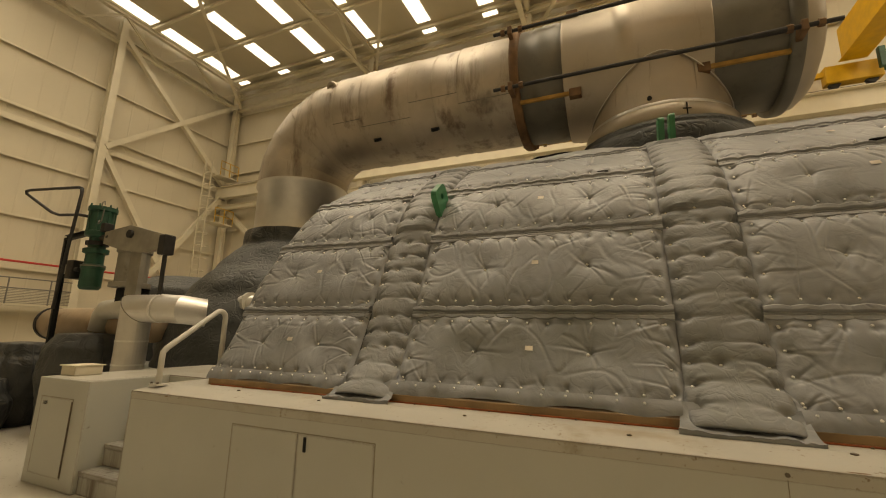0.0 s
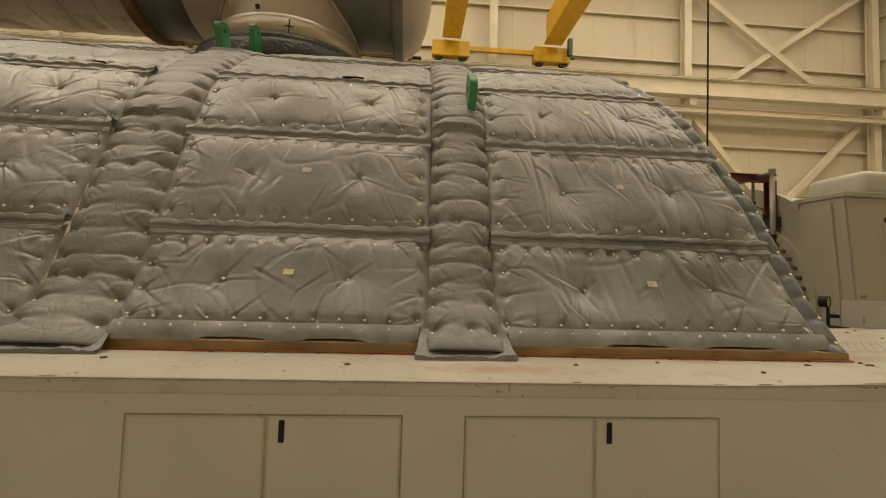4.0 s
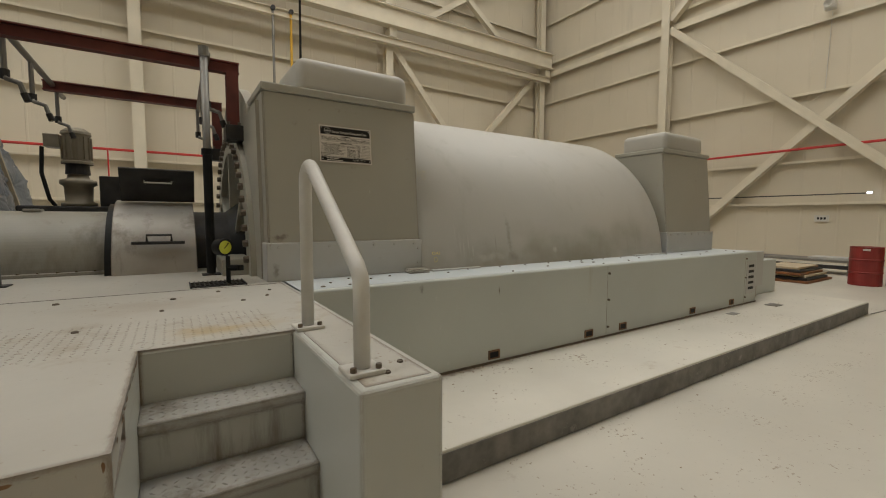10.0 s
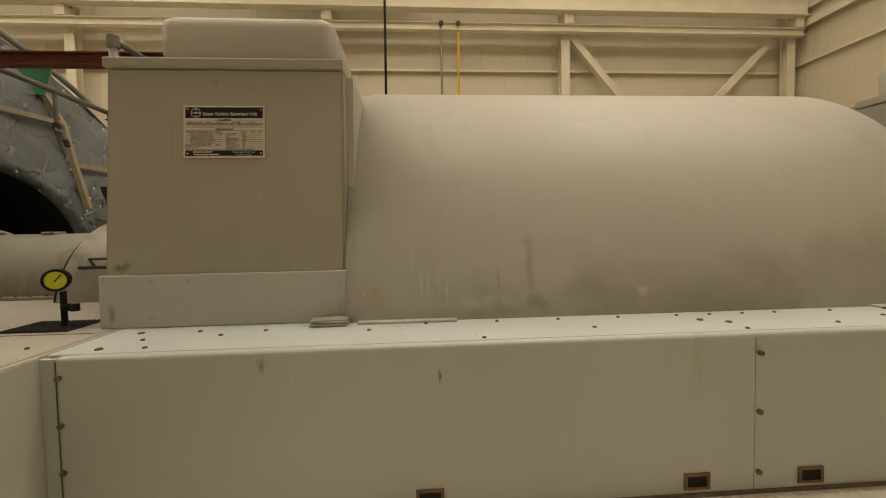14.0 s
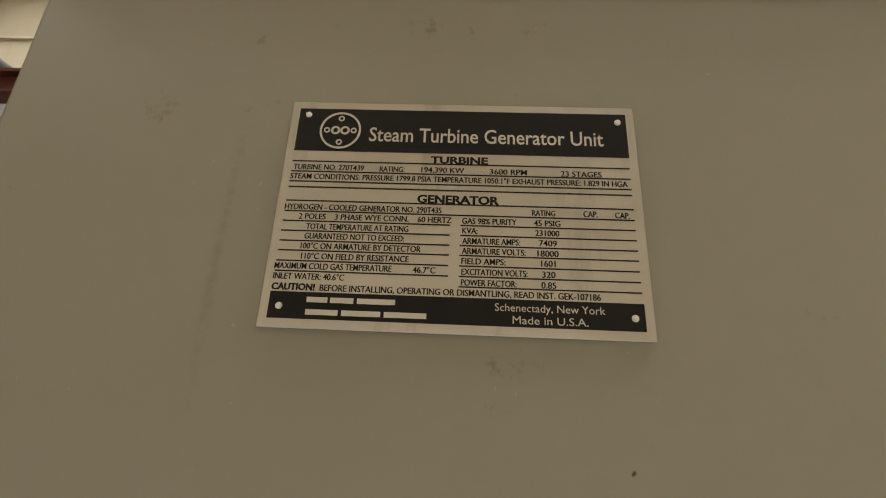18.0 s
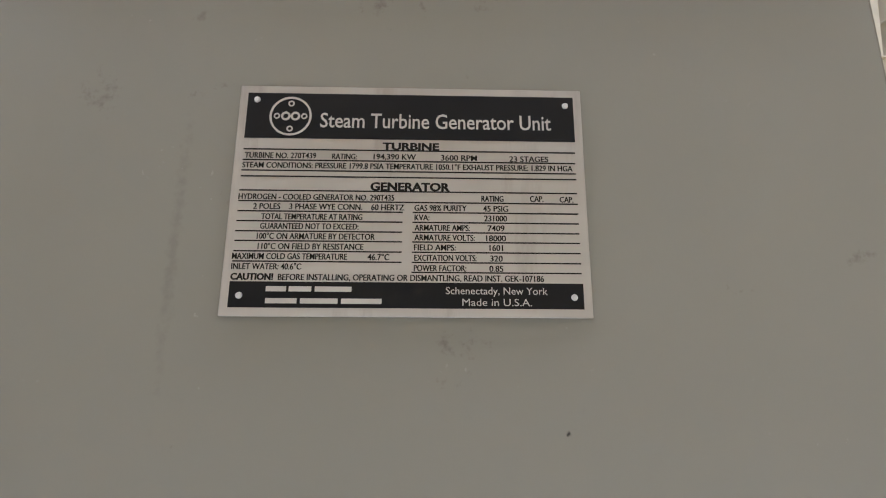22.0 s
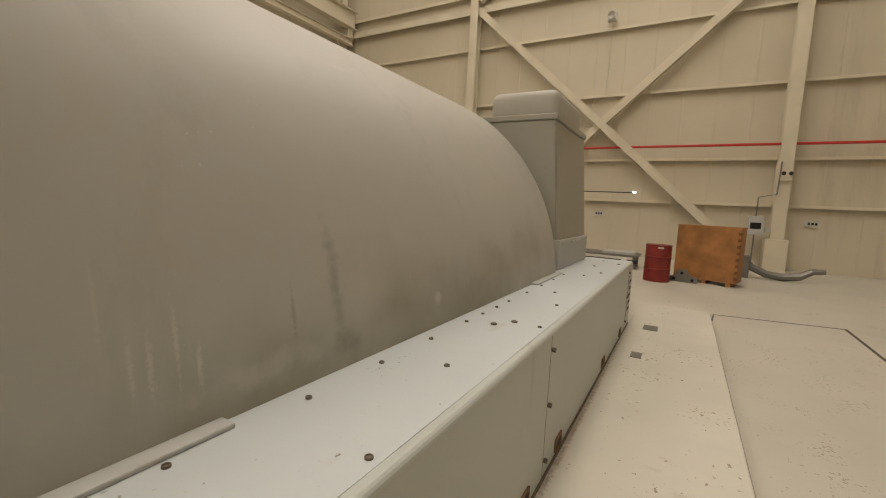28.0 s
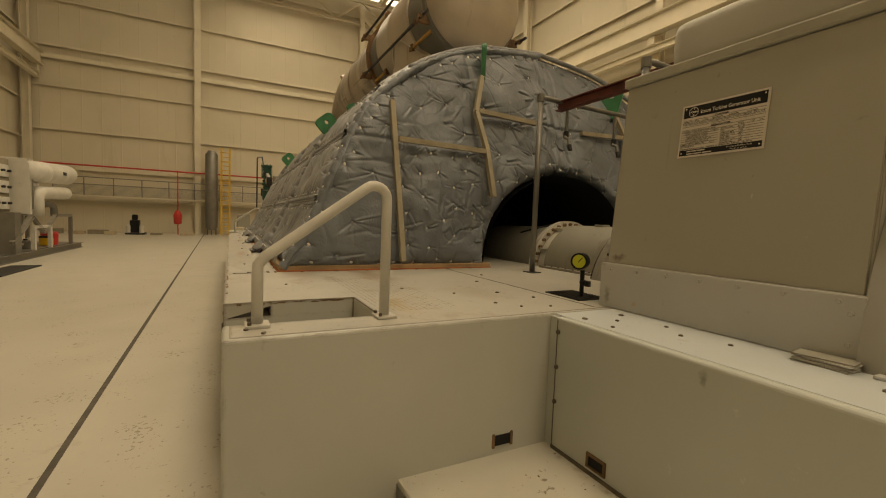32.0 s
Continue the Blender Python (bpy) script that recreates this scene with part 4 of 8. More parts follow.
PINS = bmesh.new()
turbine = thing("steam_turbine", "steam turbine casing wrapped in grey quilted insulation blankets", "turbine")
SEAMS = [0.06, s_of_z(1.71), s_of_z(2.44), s_of_z(3.03), s_of_z(3.5), HL - 0.02]
COLS = [(None, -1.955), (-1.505, 0.535), (1.045, 2.815), (3.225, None)]
seed = 10
for ci, (xa, xb) in enumerate(COLS):
    for ri in range(len(SEAMS) - 1):
        s0, s1 = SEAMS[ri] + 0.012, SEAMS[ri + 1] - 0.012
        nu, nv = (330, 128) if ri < 3 else (240, 80) if ri == 3 else (110, 40)
        S = np.linspace(s0, s1, nv)
        y, z = hull(S)
        a = end_left(z) if xa is None else np.full(nv, xa)
        b = end_right(z) if xb is None else np.full(nv, xb)
        u = np.linspace(0, 1, nu)
        P = np.zeros((nu, nv, 3))
        P[:, :, 0] = a[None] + (b - a)[None] * u[:, None]
        P[:, :, 1], P[:, :, 2] = y[None], z[None]
        N = -sheet_normals(P)
        if N[nu // 2, nv // 2, 1] > 0:
            N = -N
        w = float(np.mean(b - a))
        h = s1 - s0
        U = np.repeat(u[:, None] * w, nv, 1)
        V = np.repeat((S - s0)[None], nu, 0)
        pins = [(w * 0.3, h * 0.5), (w * 0.72, h * 0.52)] if ri < 4 else [(w * 0.5, h * 0.4)]
        seed += 7
        D = quilt_height(w, h, U, V, seed, pins, 0.055, 10, 0.014 if ci == 3 and ri < 4 else 0.0) + 0.01
        Q = P + N * D[:, :, None]
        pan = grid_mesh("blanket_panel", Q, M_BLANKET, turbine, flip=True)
        bm = PINS
        npin = max(4, int(round(w / EDGE_STEP)))
        for k in range(npin):
            i = int((k + 0.5) / npin * (nu - 1))
            for v in (PIN_LOW, h - PIN_TOP):
                j = int(round(v / h * (nv - 1)))
                pin_mesh(bm, Q[i, j], N[i, j])
        for v in np.arange(0.1, h - 0.06, 0.17):
            for x in (0.065, w - 0.065):
                i, j = int(round(x / w * (nu - 1))), int(round(v / h * (nv - 1)))
                pin_mesh(bm, Q[i, j], N[i, j])
        for pa, pb in pins:
            i, j = int(pa / w * (nu - 1)), int(pb / h * (nv - 1))
            pin_mesh(bm, Q[i, j], N[i, j], 0.013)
        if ri < 4:
            i0, i1, j0, j1 = int(0.50 * nu), int(0.50 * nu) + int(0.055 / w * nu) + 2, int(0.52 * nv), int(0.52 * nv) + int(0.035 / h * nv) + 2
            grid_mesh("tag", Q[i0:i1, j0:j1] + N[i0:i1, j0:j1] * 0.006, M_TAG, pan, "small paper tag", False, True)
    # lapped flaps over the seams, pinned at even steps and loose between
    for ri in range(1, len(SEAMS) - 1):
        nu, nv = 440, 40
        wv = 0.085
        S = np.linspace(SEAMS[ri] - wv, SEAMS[ri] + wv * 0.75, nv)
        y, z = hull(S)
        a = end_left(z) if xa is None else np.full(nv, xa)
        b = end_right(z) if xb is None else np.full(nv, xb)
        u = np.linspace(0, 1, nu)
        P = np.zeros((nu, nv, 3))
        P[:, :, 0] = a[None] + (b - a)[None] * u[:, None]
        P[:, :, 1], P[:, :, 2] = y[None], z[None]
        N = -sheet_normals(P)
        if N[nu // 2, nv // 2, 1] > 0:
            N = -N
        wide = float(np.mean(b - a))
        uu = np.repeat(u[:, None] * wide, nv, 1)
        t = np.repeat(np.linspace(-1, 1, nv)[None], nu, 0)
        mid = 0.06 + 0.22 * (vnoise(uu * 2.2, uu * 0 + ri, seed + 3) - 0.5)
        tuck = np.abs(np.sin(np.pi * uu / EDGE_STEP + 0.6 * (vnoise(uu * 2.5, uu * 0 + 5, seed) - 0.5)))
        low = -0.70 - 0.20 * tuck ** 0.8 + 0.14 * (vnoise(uu * 4, uu * 0 + 11, seed + ri) - 0.5)
        top = 0.66 + 0.12 * tuck ** 0.8
        lap = np.clip((t - low) / 0.07, 0, 1)
        D = -0.012 + (0.022 + 0.012 * tuck) * lap * np.clip((top - t) / 0.22, 0, 1) ** 0.5
        D = D + 0.016 * np.clip((t - mid) / 0.05, 0, 1) * np.clip((top - t) / 0.25, 0, 1) ** 0.5
        D = D - 0.012 * np.exp(-((t - mid + 0.05) / 0.07) ** 2) - 0.010 * np.exp(-((t + 0.30) / 0.06) ** 2) * (0.4 + 0.6 * tuck)
        rng = random.Random(seed + ri)
        for k in range(int(wide / 0.075)):
            D = D + crease(uu, t * 0.07, (rng.uniform(0, wide), rng.choice((-0.055, 0.0, 0.05))), rng.uniform(0.15, 1.3) * rng.choice((-1, 1)), rng.uniform(0.05, 0.13), rng.uniform(0.004, 0.010), 0.006)
        D = D + 0.030 + (vnoise(uu * 5, t * 1.2 + 7, seed + ri) - 0.5) * 0.012
        Q = P + N * D[:, :, None]
        fl = grid_mesh("seam_flap", Q, M_BLANKET, turbine, flip=True)
# stuffed bands across the casing
for bi, (xm, bw) in enumerate(((-1.73, 0.47), (0.79, 0.54), (3.02, 0.44))):
    nu, nv = 64, 560
    S = np.linspace(-0.05, HL, nv)
    y, z = hull(np.maximum(S, 0))
    y = y - 0.3 * np.maximum(0.35 - S, 0) ** 1.3
    z = np.where(S < 0, 1.02, z)
    u = np.linspace(-1, 1, nu)
    P = np.zeros((nu, nv, 3))
    flare = 1 + 0.1 * np.maximum(0.4 - S, 0)
    P[:, :, 0] = xm + (bw / 2 * u)[:, None] * flare[None] + (0.03 * (vnoise(S * 1.3, S * 0 + 2, 70 + bi) - 0.5))[None]
    P[:, :, 1], P[:, :, 2] = y[None], z[None]
    N = -sheet_normals(P)
    if N[nu // 2, nv // 2, 1] > 0:
        N = -N
    rng = random.Random(40 + bi)
    UU = np.repeat((u * bw / 2)[:, None], nv, 1)
    SS = np.repeat(S[None], nu, 0)
    edge = np.maximum(0, 1 - np.abs(u) ** 3.4) ** 0.5
    D = edge[:, None] * (0.085 + 0.03 * (vnoise(UU * 3 + 4, SS * 2.0, 60 + bi) - 0.5))
    marks, rows = [], []
    s = 0.10
    while s < HL - 0.05:
        rows.append(s)
        s += rng.uniform(0.135, 0.185)
    # stuffed rolls between the rows of pins
    skew = 0.035 * (vnoise(SS * 1.7, UU * 0 + 3, 66 + bi) - 0.5) + 0.05 * UU * (vnoise(SS * 0.9, UU * 0 + 8, 67 + bi) - 0.5)
    near = np.full(SS.shape, 1.0)
    for r in rows:
        near = np.minimum(near, np.abs(SS + skew - r - 0.10 * (UU / bw) ** 2))
    pull = 0.35 + 0.65 * np.clip(np.abs(UU) / (bw * 0.40), 0, 1) ** 1.6
    D += edge[:, None] * (0.016 * np.clip(near / 0.075, 0, 1) ** 0.6 - 0.012) * pull
    for r in rows:
        for side in (-1, 1):
            p = (side * bw * 0.40, r + rng.uniform(-0.012, 0.012))
            marks.append(p)
            D -= 0.035 * np.exp(-(((UU - p[0]) / 0.045) ** 2 + ((SS - p[1]) / 0.03) ** 2))
            inward = 0.0 if side < 0 else math.pi
            D += crease(UU, SS, p, inward + rng.uniform(-0.3, 0.3), rng.uniform(0.14, 0.28), rng.uniform(0.014, 0.024), 0.011)
            D += crease(UU, SS, p, inward + rng.uniform(-1.0, 1.0), rng.uniform(0.08, 0.2), rng.uniform(0.012, 0.022), 0.008)
            D += crease(UU, SS, p, rng.uniform(0, 6.28), rng.uniform(0.06, 0.14), rng.uniform(0.010, 0.018), 0.007)
        if rng.random() < 0.28:
            p = (rng.uniform(-0.05, 0.05), r)
            marks.append(p)
            D -= 0.028 * np.exp(-(((UU - p[0]) / 0.04) ** 2 + ((SS - p[1]) / 0.03) ** 2))
    # each length of band laps over the one below
    for q in (SEAMS[2] + 0.12, SEAMS[4] + 0.05):
        D += 0.035 * edge[:, None] * np.where(SS > q + 0.02 * vnoise(UU * 6 + 3, UU * 0, 80 + bi), np.exp(-np.maximum(SS - q, 0) / 0.25), 0)
    D -= 0.012
    Q = P + N * D[:, :, None]
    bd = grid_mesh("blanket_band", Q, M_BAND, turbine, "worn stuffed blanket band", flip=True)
    for a, q in marks:
        i, j = int((a / bw + 0.5) * (nu - 1)), min(nv - 1, max(0, int((q + 0.05) / (HL + 0.05) * (nv - 1))))
        pin_mesh(PINS, Q[i, j], N[i, j], 0.011)
    # loose flap of the band lying on the deck
    gu, gv = 40, 14
    a, q = np.meshgrid(np.linspace(-1, 1, gu), np.linspace(0, 1, gv), indexing="ij")
    P = np.zeros((gu, gv, 3))
    P[:, :, 0] = xm + a * (bw / 2 + 0.03 + 0.03 * q)
    P[:, :, 1] = 3.36 - 0.16 * q - 0.05 * vnoise(a * 2.3 + 5, q * 0.5, 20 + bi) * q
    P[:, :, 2] = PZ + 0.016 + 0.12 * (1 - q) ** 2.2 + 0.034 * vnoise(a * 4 + 9, q * 2, 25 + bi) * (1 - 0.5 * q) + 0.012 * vnoise(a * 11 + 9, q * 3, 29 + bi)
    top = grid_mesh("hem", P, M_BAND, bd, flip=False)
    P2 = P[:, -1:, :].repeat(2, 1).copy()
    P2[:, 1, 2] = PZ + 0.006
    grid_mesh("hem_edge", P2, M_BAND, bd, flip=False)
# far half of the casing, plain
S = np.linspace(0, HL, 60)
y, z = hull(S)
u = np.linspace(0, 1, 40)
P = np.zeros((40, 60, 3))
P[:, :, 0] = end_left(z)[None] + (end_right(z) - end_left(z))[None] * u[:, None]
P[:, :, 1], P[:, :, 2] = (2 * YC - y)[None], z[None]
grid_mesh("rear_blanket", P, M_BLANKET, turbine)
# base lip under the blankets
part("base_lip", boxm(-3.5, 5.22, 3.325, 3.62, PZ + 0.004, PZ + 0.062, 0.006), M_WOODLIP, turbine, "rust-stained base flange")
part("sealant", boxm(-3.45, 5.414, 3.308, 3.326, PZ + 0.004, PZ + 0.014, 0.004), M_ORANGE, turbine, "orange sealant line")
part("base_lip", boxm(5.2205, 5.40, 3.328, 5.7, PZ + 0.004, PZ + 0.058, 0.006), M_WOODLIP, turbine, "rust-stained base flange")

part("sealant", boxm(5.398, 5.414, 3.326, 5.7, PZ + 0.004, PZ + 0.016, 0.003), M_ORANGE, turbine, "orange sealant line")
# flat stuffed strip that laps the corner of the end wall, tufted at even steps
nu, nv = 300, 28
S = np.linspace(0.015, HL, nu)
sy, sz = hull(S)
ty, tz = np.gradient(sy), np.gradient(sz)
tl = np.hypot(ty, tz)
ny, nz = -tz / tl, ty / tl
TH = np.linspace(0, 2 * np.pi, nv)
tuft = np.abs(((S / 0.165) % 1.0) - 0.5) * 0.165
swell = 1 - 0.30 * np.exp(-(tuft / 0.022) ** 2) + 0.12 * (vnoise(S * 5, S * 0, 71) - 0.5)
flare = 0.034 * np.exp(-S / 0.12)
P = np.zeros((nu, nv, 3))
wob = (vnoise(S[:, None] * 9 + 0 * TH[None], TH[None] * 2 + 0 * S[:, None], 72) - 0.5) * 0.018
P[:, :, 0] = (end_right(sz) + 0.052 + flare)[:, None] + 0.074 * np.cos(TH)[None] * (0.9 + 0.1 * swell)[:, None]
out = (0.058 * swell)[:, None] * np.sin(TH)[None] + wob - 0.022
P[:, :, 1], P[:, :, 2] = sy[:, None] + out * ny[:, None], sz[:, None] + out * nz[:, None]
grid_mesh("edge_strip", P, M_BLUEQ, turbine, "stuffed blanket edge strip")
for k in range(int(HL / 0.165)):
    i = int(np.argmin(np.abs(S - (k + 0.5) * 0.165)))
    pin_mesh(PINS, P[i, 5] + np.array((0, ny[i], nz[i])) * 0.004, (0.2, ny[i], nz[i]), 0.012)
# end wall of quilts round the shaft opening
AR, AZ = 1.28, 1.17
for side in (1, -1):
    for ti, (ta, tb) in enumerate(((0.0, 1.0),)):
        nu, nv = (620, 230) if side > 0 else (400, 150)
        T = np.linspace(ta, tb, nu)
        R = np.linspace(0, 1, nv)
        sy, sz = hull(T * HL)
        ang = T * np.pi / 2
        ay, az = YC - AR * np.cos(ang), 1.03 + AZ * np.sin(ang)
        P = np.zeros((nu, nv, 3))
        P[:, :, 1] = ay[:, None] + (sy - ay)[:, None] * R[None]
        P[:, :, 2] = az[:, None] + (sz - az)[:, None] * R[None]
        P[:, :, 0] = end_right(P[:, :, 2])
        Y, Z = P[:, :, 1], P[:, :, 2]
        U, V = Y - 3.3, Z - 1.0
        du = np.minimum(np.minimum(np.arange(nu), nu - 1 - np.arange(nu))[:, None] * 5.6 / nu, np.minimum(np.arange(nv), nv - 1 - np.arange(nv))[None] * 2.4 / nv)
        D = 0.075 * (1 - np.exp(-du / 0.05)) + (vnoise(U * 1.8, V * 1.8, 111) - 0.5) * 0.11 + (vnoise(U * 4, V * 4, 112) - 0.5) * 0.03 + (vnoise(U * 9, V * 11, 113) - 0.5) * 0.012
        fa = np.abs(vnoise(U * 2.4 + V, V * 2.6 - U * 0.6, 119) - 0.5)
        D = D - 0.006 * np.exp(-(fa / 0.03) ** 2)
        rng = random.Random(200 + side)
        # seams between the blankets
        for line in (np.abs(Y - 4.55), np.where(Y < 5.66, np.abs(Z - 2.42), 9), np.abs(Y - 5.66) * 0.6, np.where(Y > 5.66, np.abs(Z - 2.90), 9), np.abs(Y - 6.85)):
            D -= 0.024 * np.exp(-(line / 0.022) ** 2)
        dimples = []
        for k in range(2600):
            i, j = rng.randrange(6, nu - 6), rng.randrange(6, nv - 6)
            y_, z_ = Y[i, j], Z[i, j]
            edge_ = min(abs(y_ - 4.62), abs(z_ - 2.36), abs(y_ - 5.6))
            dense = 4.55 < y_ < 5.66 and z_ < 2.42
            rim_ = R[j] > 0.93 or R[j] < 0.13 or z_ < 1.16
            gap = 0.165 if rim_ or dense and edge_ < 0.1 else 0.21 if dense else 0.36
            p = (U[i, j], V[i, j])
            if all(math.hypot(p[0] - o[0], p[1] - o[1]) > min(gap, o[4]) for o in dimples):
                dimples.append((p[0], p[1], i, j, gap))
        # the cloth turns in round the shaft opening
        rim_d = R[None] * np.hypot(sy - ay, sz - az)[:, None]
        D += 0.055 * np.exp(-((Y - 3.95) / 0.35) ** 2 - ((Z - 1.45) / 0.4) ** 2)
        D -= 0.17 * np.clip(1 - rim_d / 0.17, 0, 1) ** 2
        for py, pz, i, j, gap in dimples:
            step_i = max(0.002, math.hypot(U[i + 1, j] - U[i, j], V[i + 1, j] - V[i, j]))
            step_j = max(0.002, math.hypot(U[i, j + 1] - U[i, j], V[i, j + 1] - V[i, j]))
            ri, rj = int(gap * 1.8 / step_i) + 1, int(gap * 1.8 / step_j) + 1
            w = (slice(max(0, i - ri), i + ri), slice(max(0, j - rj), j + rj))
            u_, v_ = U[w], V[w]
            q = np.hypot(u_ - py, v_ - pz)
            D[w] -= 0.020 * np.exp(-(q / 0.024) ** 2) + (0.018 if gap < 0.3 else 0.030) * np.exp(-(q / (gap * 0.42)) ** 2)
            for m in range(4 if gap < 0.3 else 6):
                a = rng.uniform(0, 6.28) if py > 1.25 or rng.random() < 0.35 else rng.choice((0, math.pi)) + rng.uniform(-0.4, 0.4)
                D[w] += crease(u_, v_, (py, pz), a, rng.uniform(0.5, 1.2) * gap, rng.uniform(0.014, 0.032), rng.uniform(0.007, 0.013))
        for k in range(60):
            i, j = rng.randrange(6, nu - 6), rng.randrange(6, nv - 6)
            flat = Y[i, j] < 4.6
            a = rng.uniform(-0.35, 0.35) + rng.choice((0, math.pi)) if flat else rng.uniform(0, 6.28)
            D += crease(U, V, (U[i, j], V[i, j]), a, rng.uniform(0.2, 0.5) * (1.3 if flat else 0.7), rng.uniform(0.022, 0.05), rng.uniform(0.010, 0.020))
        P[:, :, 0] += D + (0.062 if side > 0 else 0.0)
        if side < 0:
            P[:, :, 1] = 2 * YC - P[:, :, 1]
        pan = grid_mesh("end_blanket", P, M_BLUEQ, turbine, "blue-grey lumpy end blanket", flip=side > 0)
        bm = PINS
        for py, pz, i, j, gap in dimples:
            pin_mesh(bm, P[i, j] + np.array((0.013, 0, 0.003)), (1, -0.05, 0.12), 0.022)
tagged(part("pinning", PINS, M_PIN, turbine, "small bright blanket fasteners"), kind="stuff")
# tunnel of the opening, its deep shade drawn as black sheets
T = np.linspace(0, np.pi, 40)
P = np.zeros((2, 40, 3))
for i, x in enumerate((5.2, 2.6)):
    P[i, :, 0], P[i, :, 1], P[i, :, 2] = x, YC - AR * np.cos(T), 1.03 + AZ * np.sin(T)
grid_mesh("opening_shade", P, M_BLACK, turbine, "dark shaft opening")
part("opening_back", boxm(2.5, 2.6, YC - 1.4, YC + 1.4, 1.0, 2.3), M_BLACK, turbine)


# ---- steam crossover pipe ----
pipe = thing("crossover_pipe", "large weathered metal-clad steam crossover pipe above the turbine", "steam pipe")
PZC, PR, PYC = 5.70, 0.905, 7.0
XR = -5.92
bend = arc((XR + 1.25, PYC, PZC - 1.25), (-1, 0, 0), (0, 0, 1), 1.25, 0, 90, 5)
part("riser", revolve([(4.42, PR - 0.001), (PZC - 1.25, PR)], (XR, PYC, 0), "z", 56), M_PIPE, pipe, "", True)
part("bright_sleeve", revolve([(3.3, 0.88), (4.35, 0.88), (4.36, 0.915), (4.42, 0.915)], (XR, PYC, 0), "z", 56), M_FOIL, pipe, "bright metal sleeve", True)
# each gore of the elbow is a straight tapered length, lapped on the next
for k, (p, q) in enumerate(zip(bend, bend[1:])):
    bm = bmesh.new()
    rings = []
    for c, grow in ((p, 0.0), (q, 0.007)):
        dirn = c - Vector((XR + 1.25, PYC, PZC - 1.25))
        radial = dirn.normalized()
        rings.append([bm.verts.new(c + (PR + grow) * (math.cos(a) * Vector((0, 1, 0)) + math.sin(a) * radial)) for a in [2 * math.pi * i / 56 for i in range(56)]])
    for i in range(56):
        bm.faces.new((rings[0][i], rings[0][(i + 1) % 56], rings[1][(i + 1) % 56], rings[1][i]))
    bmesh.ops.recalc_face_normals(bm, faces=bm.faces)
    part("elbow_gore", bm, M_PIPE, pipe, "weathered elbow gore", True)
run = [(XR + 1.25, PR), (-4.0, PR), (-3.99, PR + 0.010), (-3.0, PR + 0.010), (-2.99, PR), (-2.1, PR), (-2.09, PR + 0.010), (-1.2, PR + 0.010)]
part("run", revolve(run, (0, PYC, PZC), "x", 72), M_PIPE, pipe, "", True)
for x in (-4.6, -4.0, -3.45, -3.0, -2.55, -2.1, -1.65):
    part("lap_seam", revolve([(x - 0.012, PR + 0.006), (x, PR + 0.017), (x + 0.012, PR + 0.006)], (0, PYC, PZC), "x", 56), M_PIPE, pipe, "", True)
for x0, x1, a in ((-4.6, -4.0, 205), (-4.0, -3.0, 214), (-3.0, -2.1, 199), (-2.1, -1.2, 210)):
    y, z = PYC + (PR + 0.012) * math.cos(radians(a)), PZC + (PR + 0.012) * math.sin(radians(a))
    part("long_seam", tube([(x0, y, z), (x1, y, z)], 0.006, 5), M_PIPEDK, pipe)
part("flange", revolve([(-1.2, PR), (-1.2, 1.01), (-1.17, 1.02), (-1.1, 1.02), (-1.07, 1.01), (-1.07, 0.88)], (0, PYC, PZC), "x", 64), M_RUST, pipe, "rusty flange ring")
part("bellows", revolve([(-1.07, 0.93), (-0.86, 0.93), (-0.85, 0.945), (-0.5, 0.945), (-0.49, 0.93), (-0.38, 0.93)], (0, PYC, PZC), "x", 64), M_PIPEDK, pipe, "dark bellows section", True)
part("tee_body", revolve([(-0.42, 0.93), (-0.42, 0.985), (-0.40, 0.995), (0.28, 0.995), (0.285, 1.003), (0.55, 1.003), (0.555, 0.995), (1.48, 0.995), (1.5, 0.985), (1.5, 0.93)], (0, PYC, PZC), "x", 72), M_TEE, pipe, "", True)
part("bellows", revolve([(1.5, 0.94), (2.32, 0.94)], (0, PYC, PZC), "x", 64), M_PIPEDK, pipe, "dark bellows section", True)
part("end_flange", revolve([(2.30, 0.93), (2.30, 1.03), (2.33, 1.04), (2.42, 1.04), (2.45, 1.03), (2.45, 0.9)], (0, PYC, PZC), "x", 64), M_PIPEDK, pipe, "dark end flange ring", True)
part("end_dome", revolve([(2.44, 1.0), (2.56, 0.97), (2.68, 0.85), (2.78, 0.6), (2.84, 0.3), (2.86, 0.0)], (0, PYC, PZC), "x", 56), M_TEE, pipe, "domed end cap", True)
NX_, NR = 0.85, 0.93
part("neck", revolve([(4.5, NR + 0.02), (4.85, NR), (5.4, NR - 0.01), (5.66, NR - 0.015)], (NX_, PYC, 0), "z", 64), M_TEE, pipe, "", True)
# bright saddle strip where the branch meets the run
for grow, r, mat in ((0.012, 0.013, M_TEE), (0.03, 0.006, M_FOIL)):
    pts = []
    for i in range(73):
        a = radians(i * 5)
        x, y = NX_ + (NR + grow) * math.cos(a), (NR + grow) * math.sin(a)
        pts.append((x, PYC + y, PZC - math.sqrt(max(0.01, (1.0 + grow) ** 2 - y * y))))
    part("saddle_bead", tube(pts, r, 6, False), mat, pipe, "", True)
for a in (196, 214, 232, 262, 296, 318):
    x, y = NX_ + (NR + 0.004) * math.cos(radians(a)), PYC + (NR + 0.004) * math.sin(radians(a))
    top = PZC - math.sqrt(max(0.02, 1.0 - (y - PYC) ** 2)) - 0.03
    part("neck_seam", tube([(x, y, 4.56), (x, y, max(4.6, top))], 0.006, 5), M_TEE, pipe)
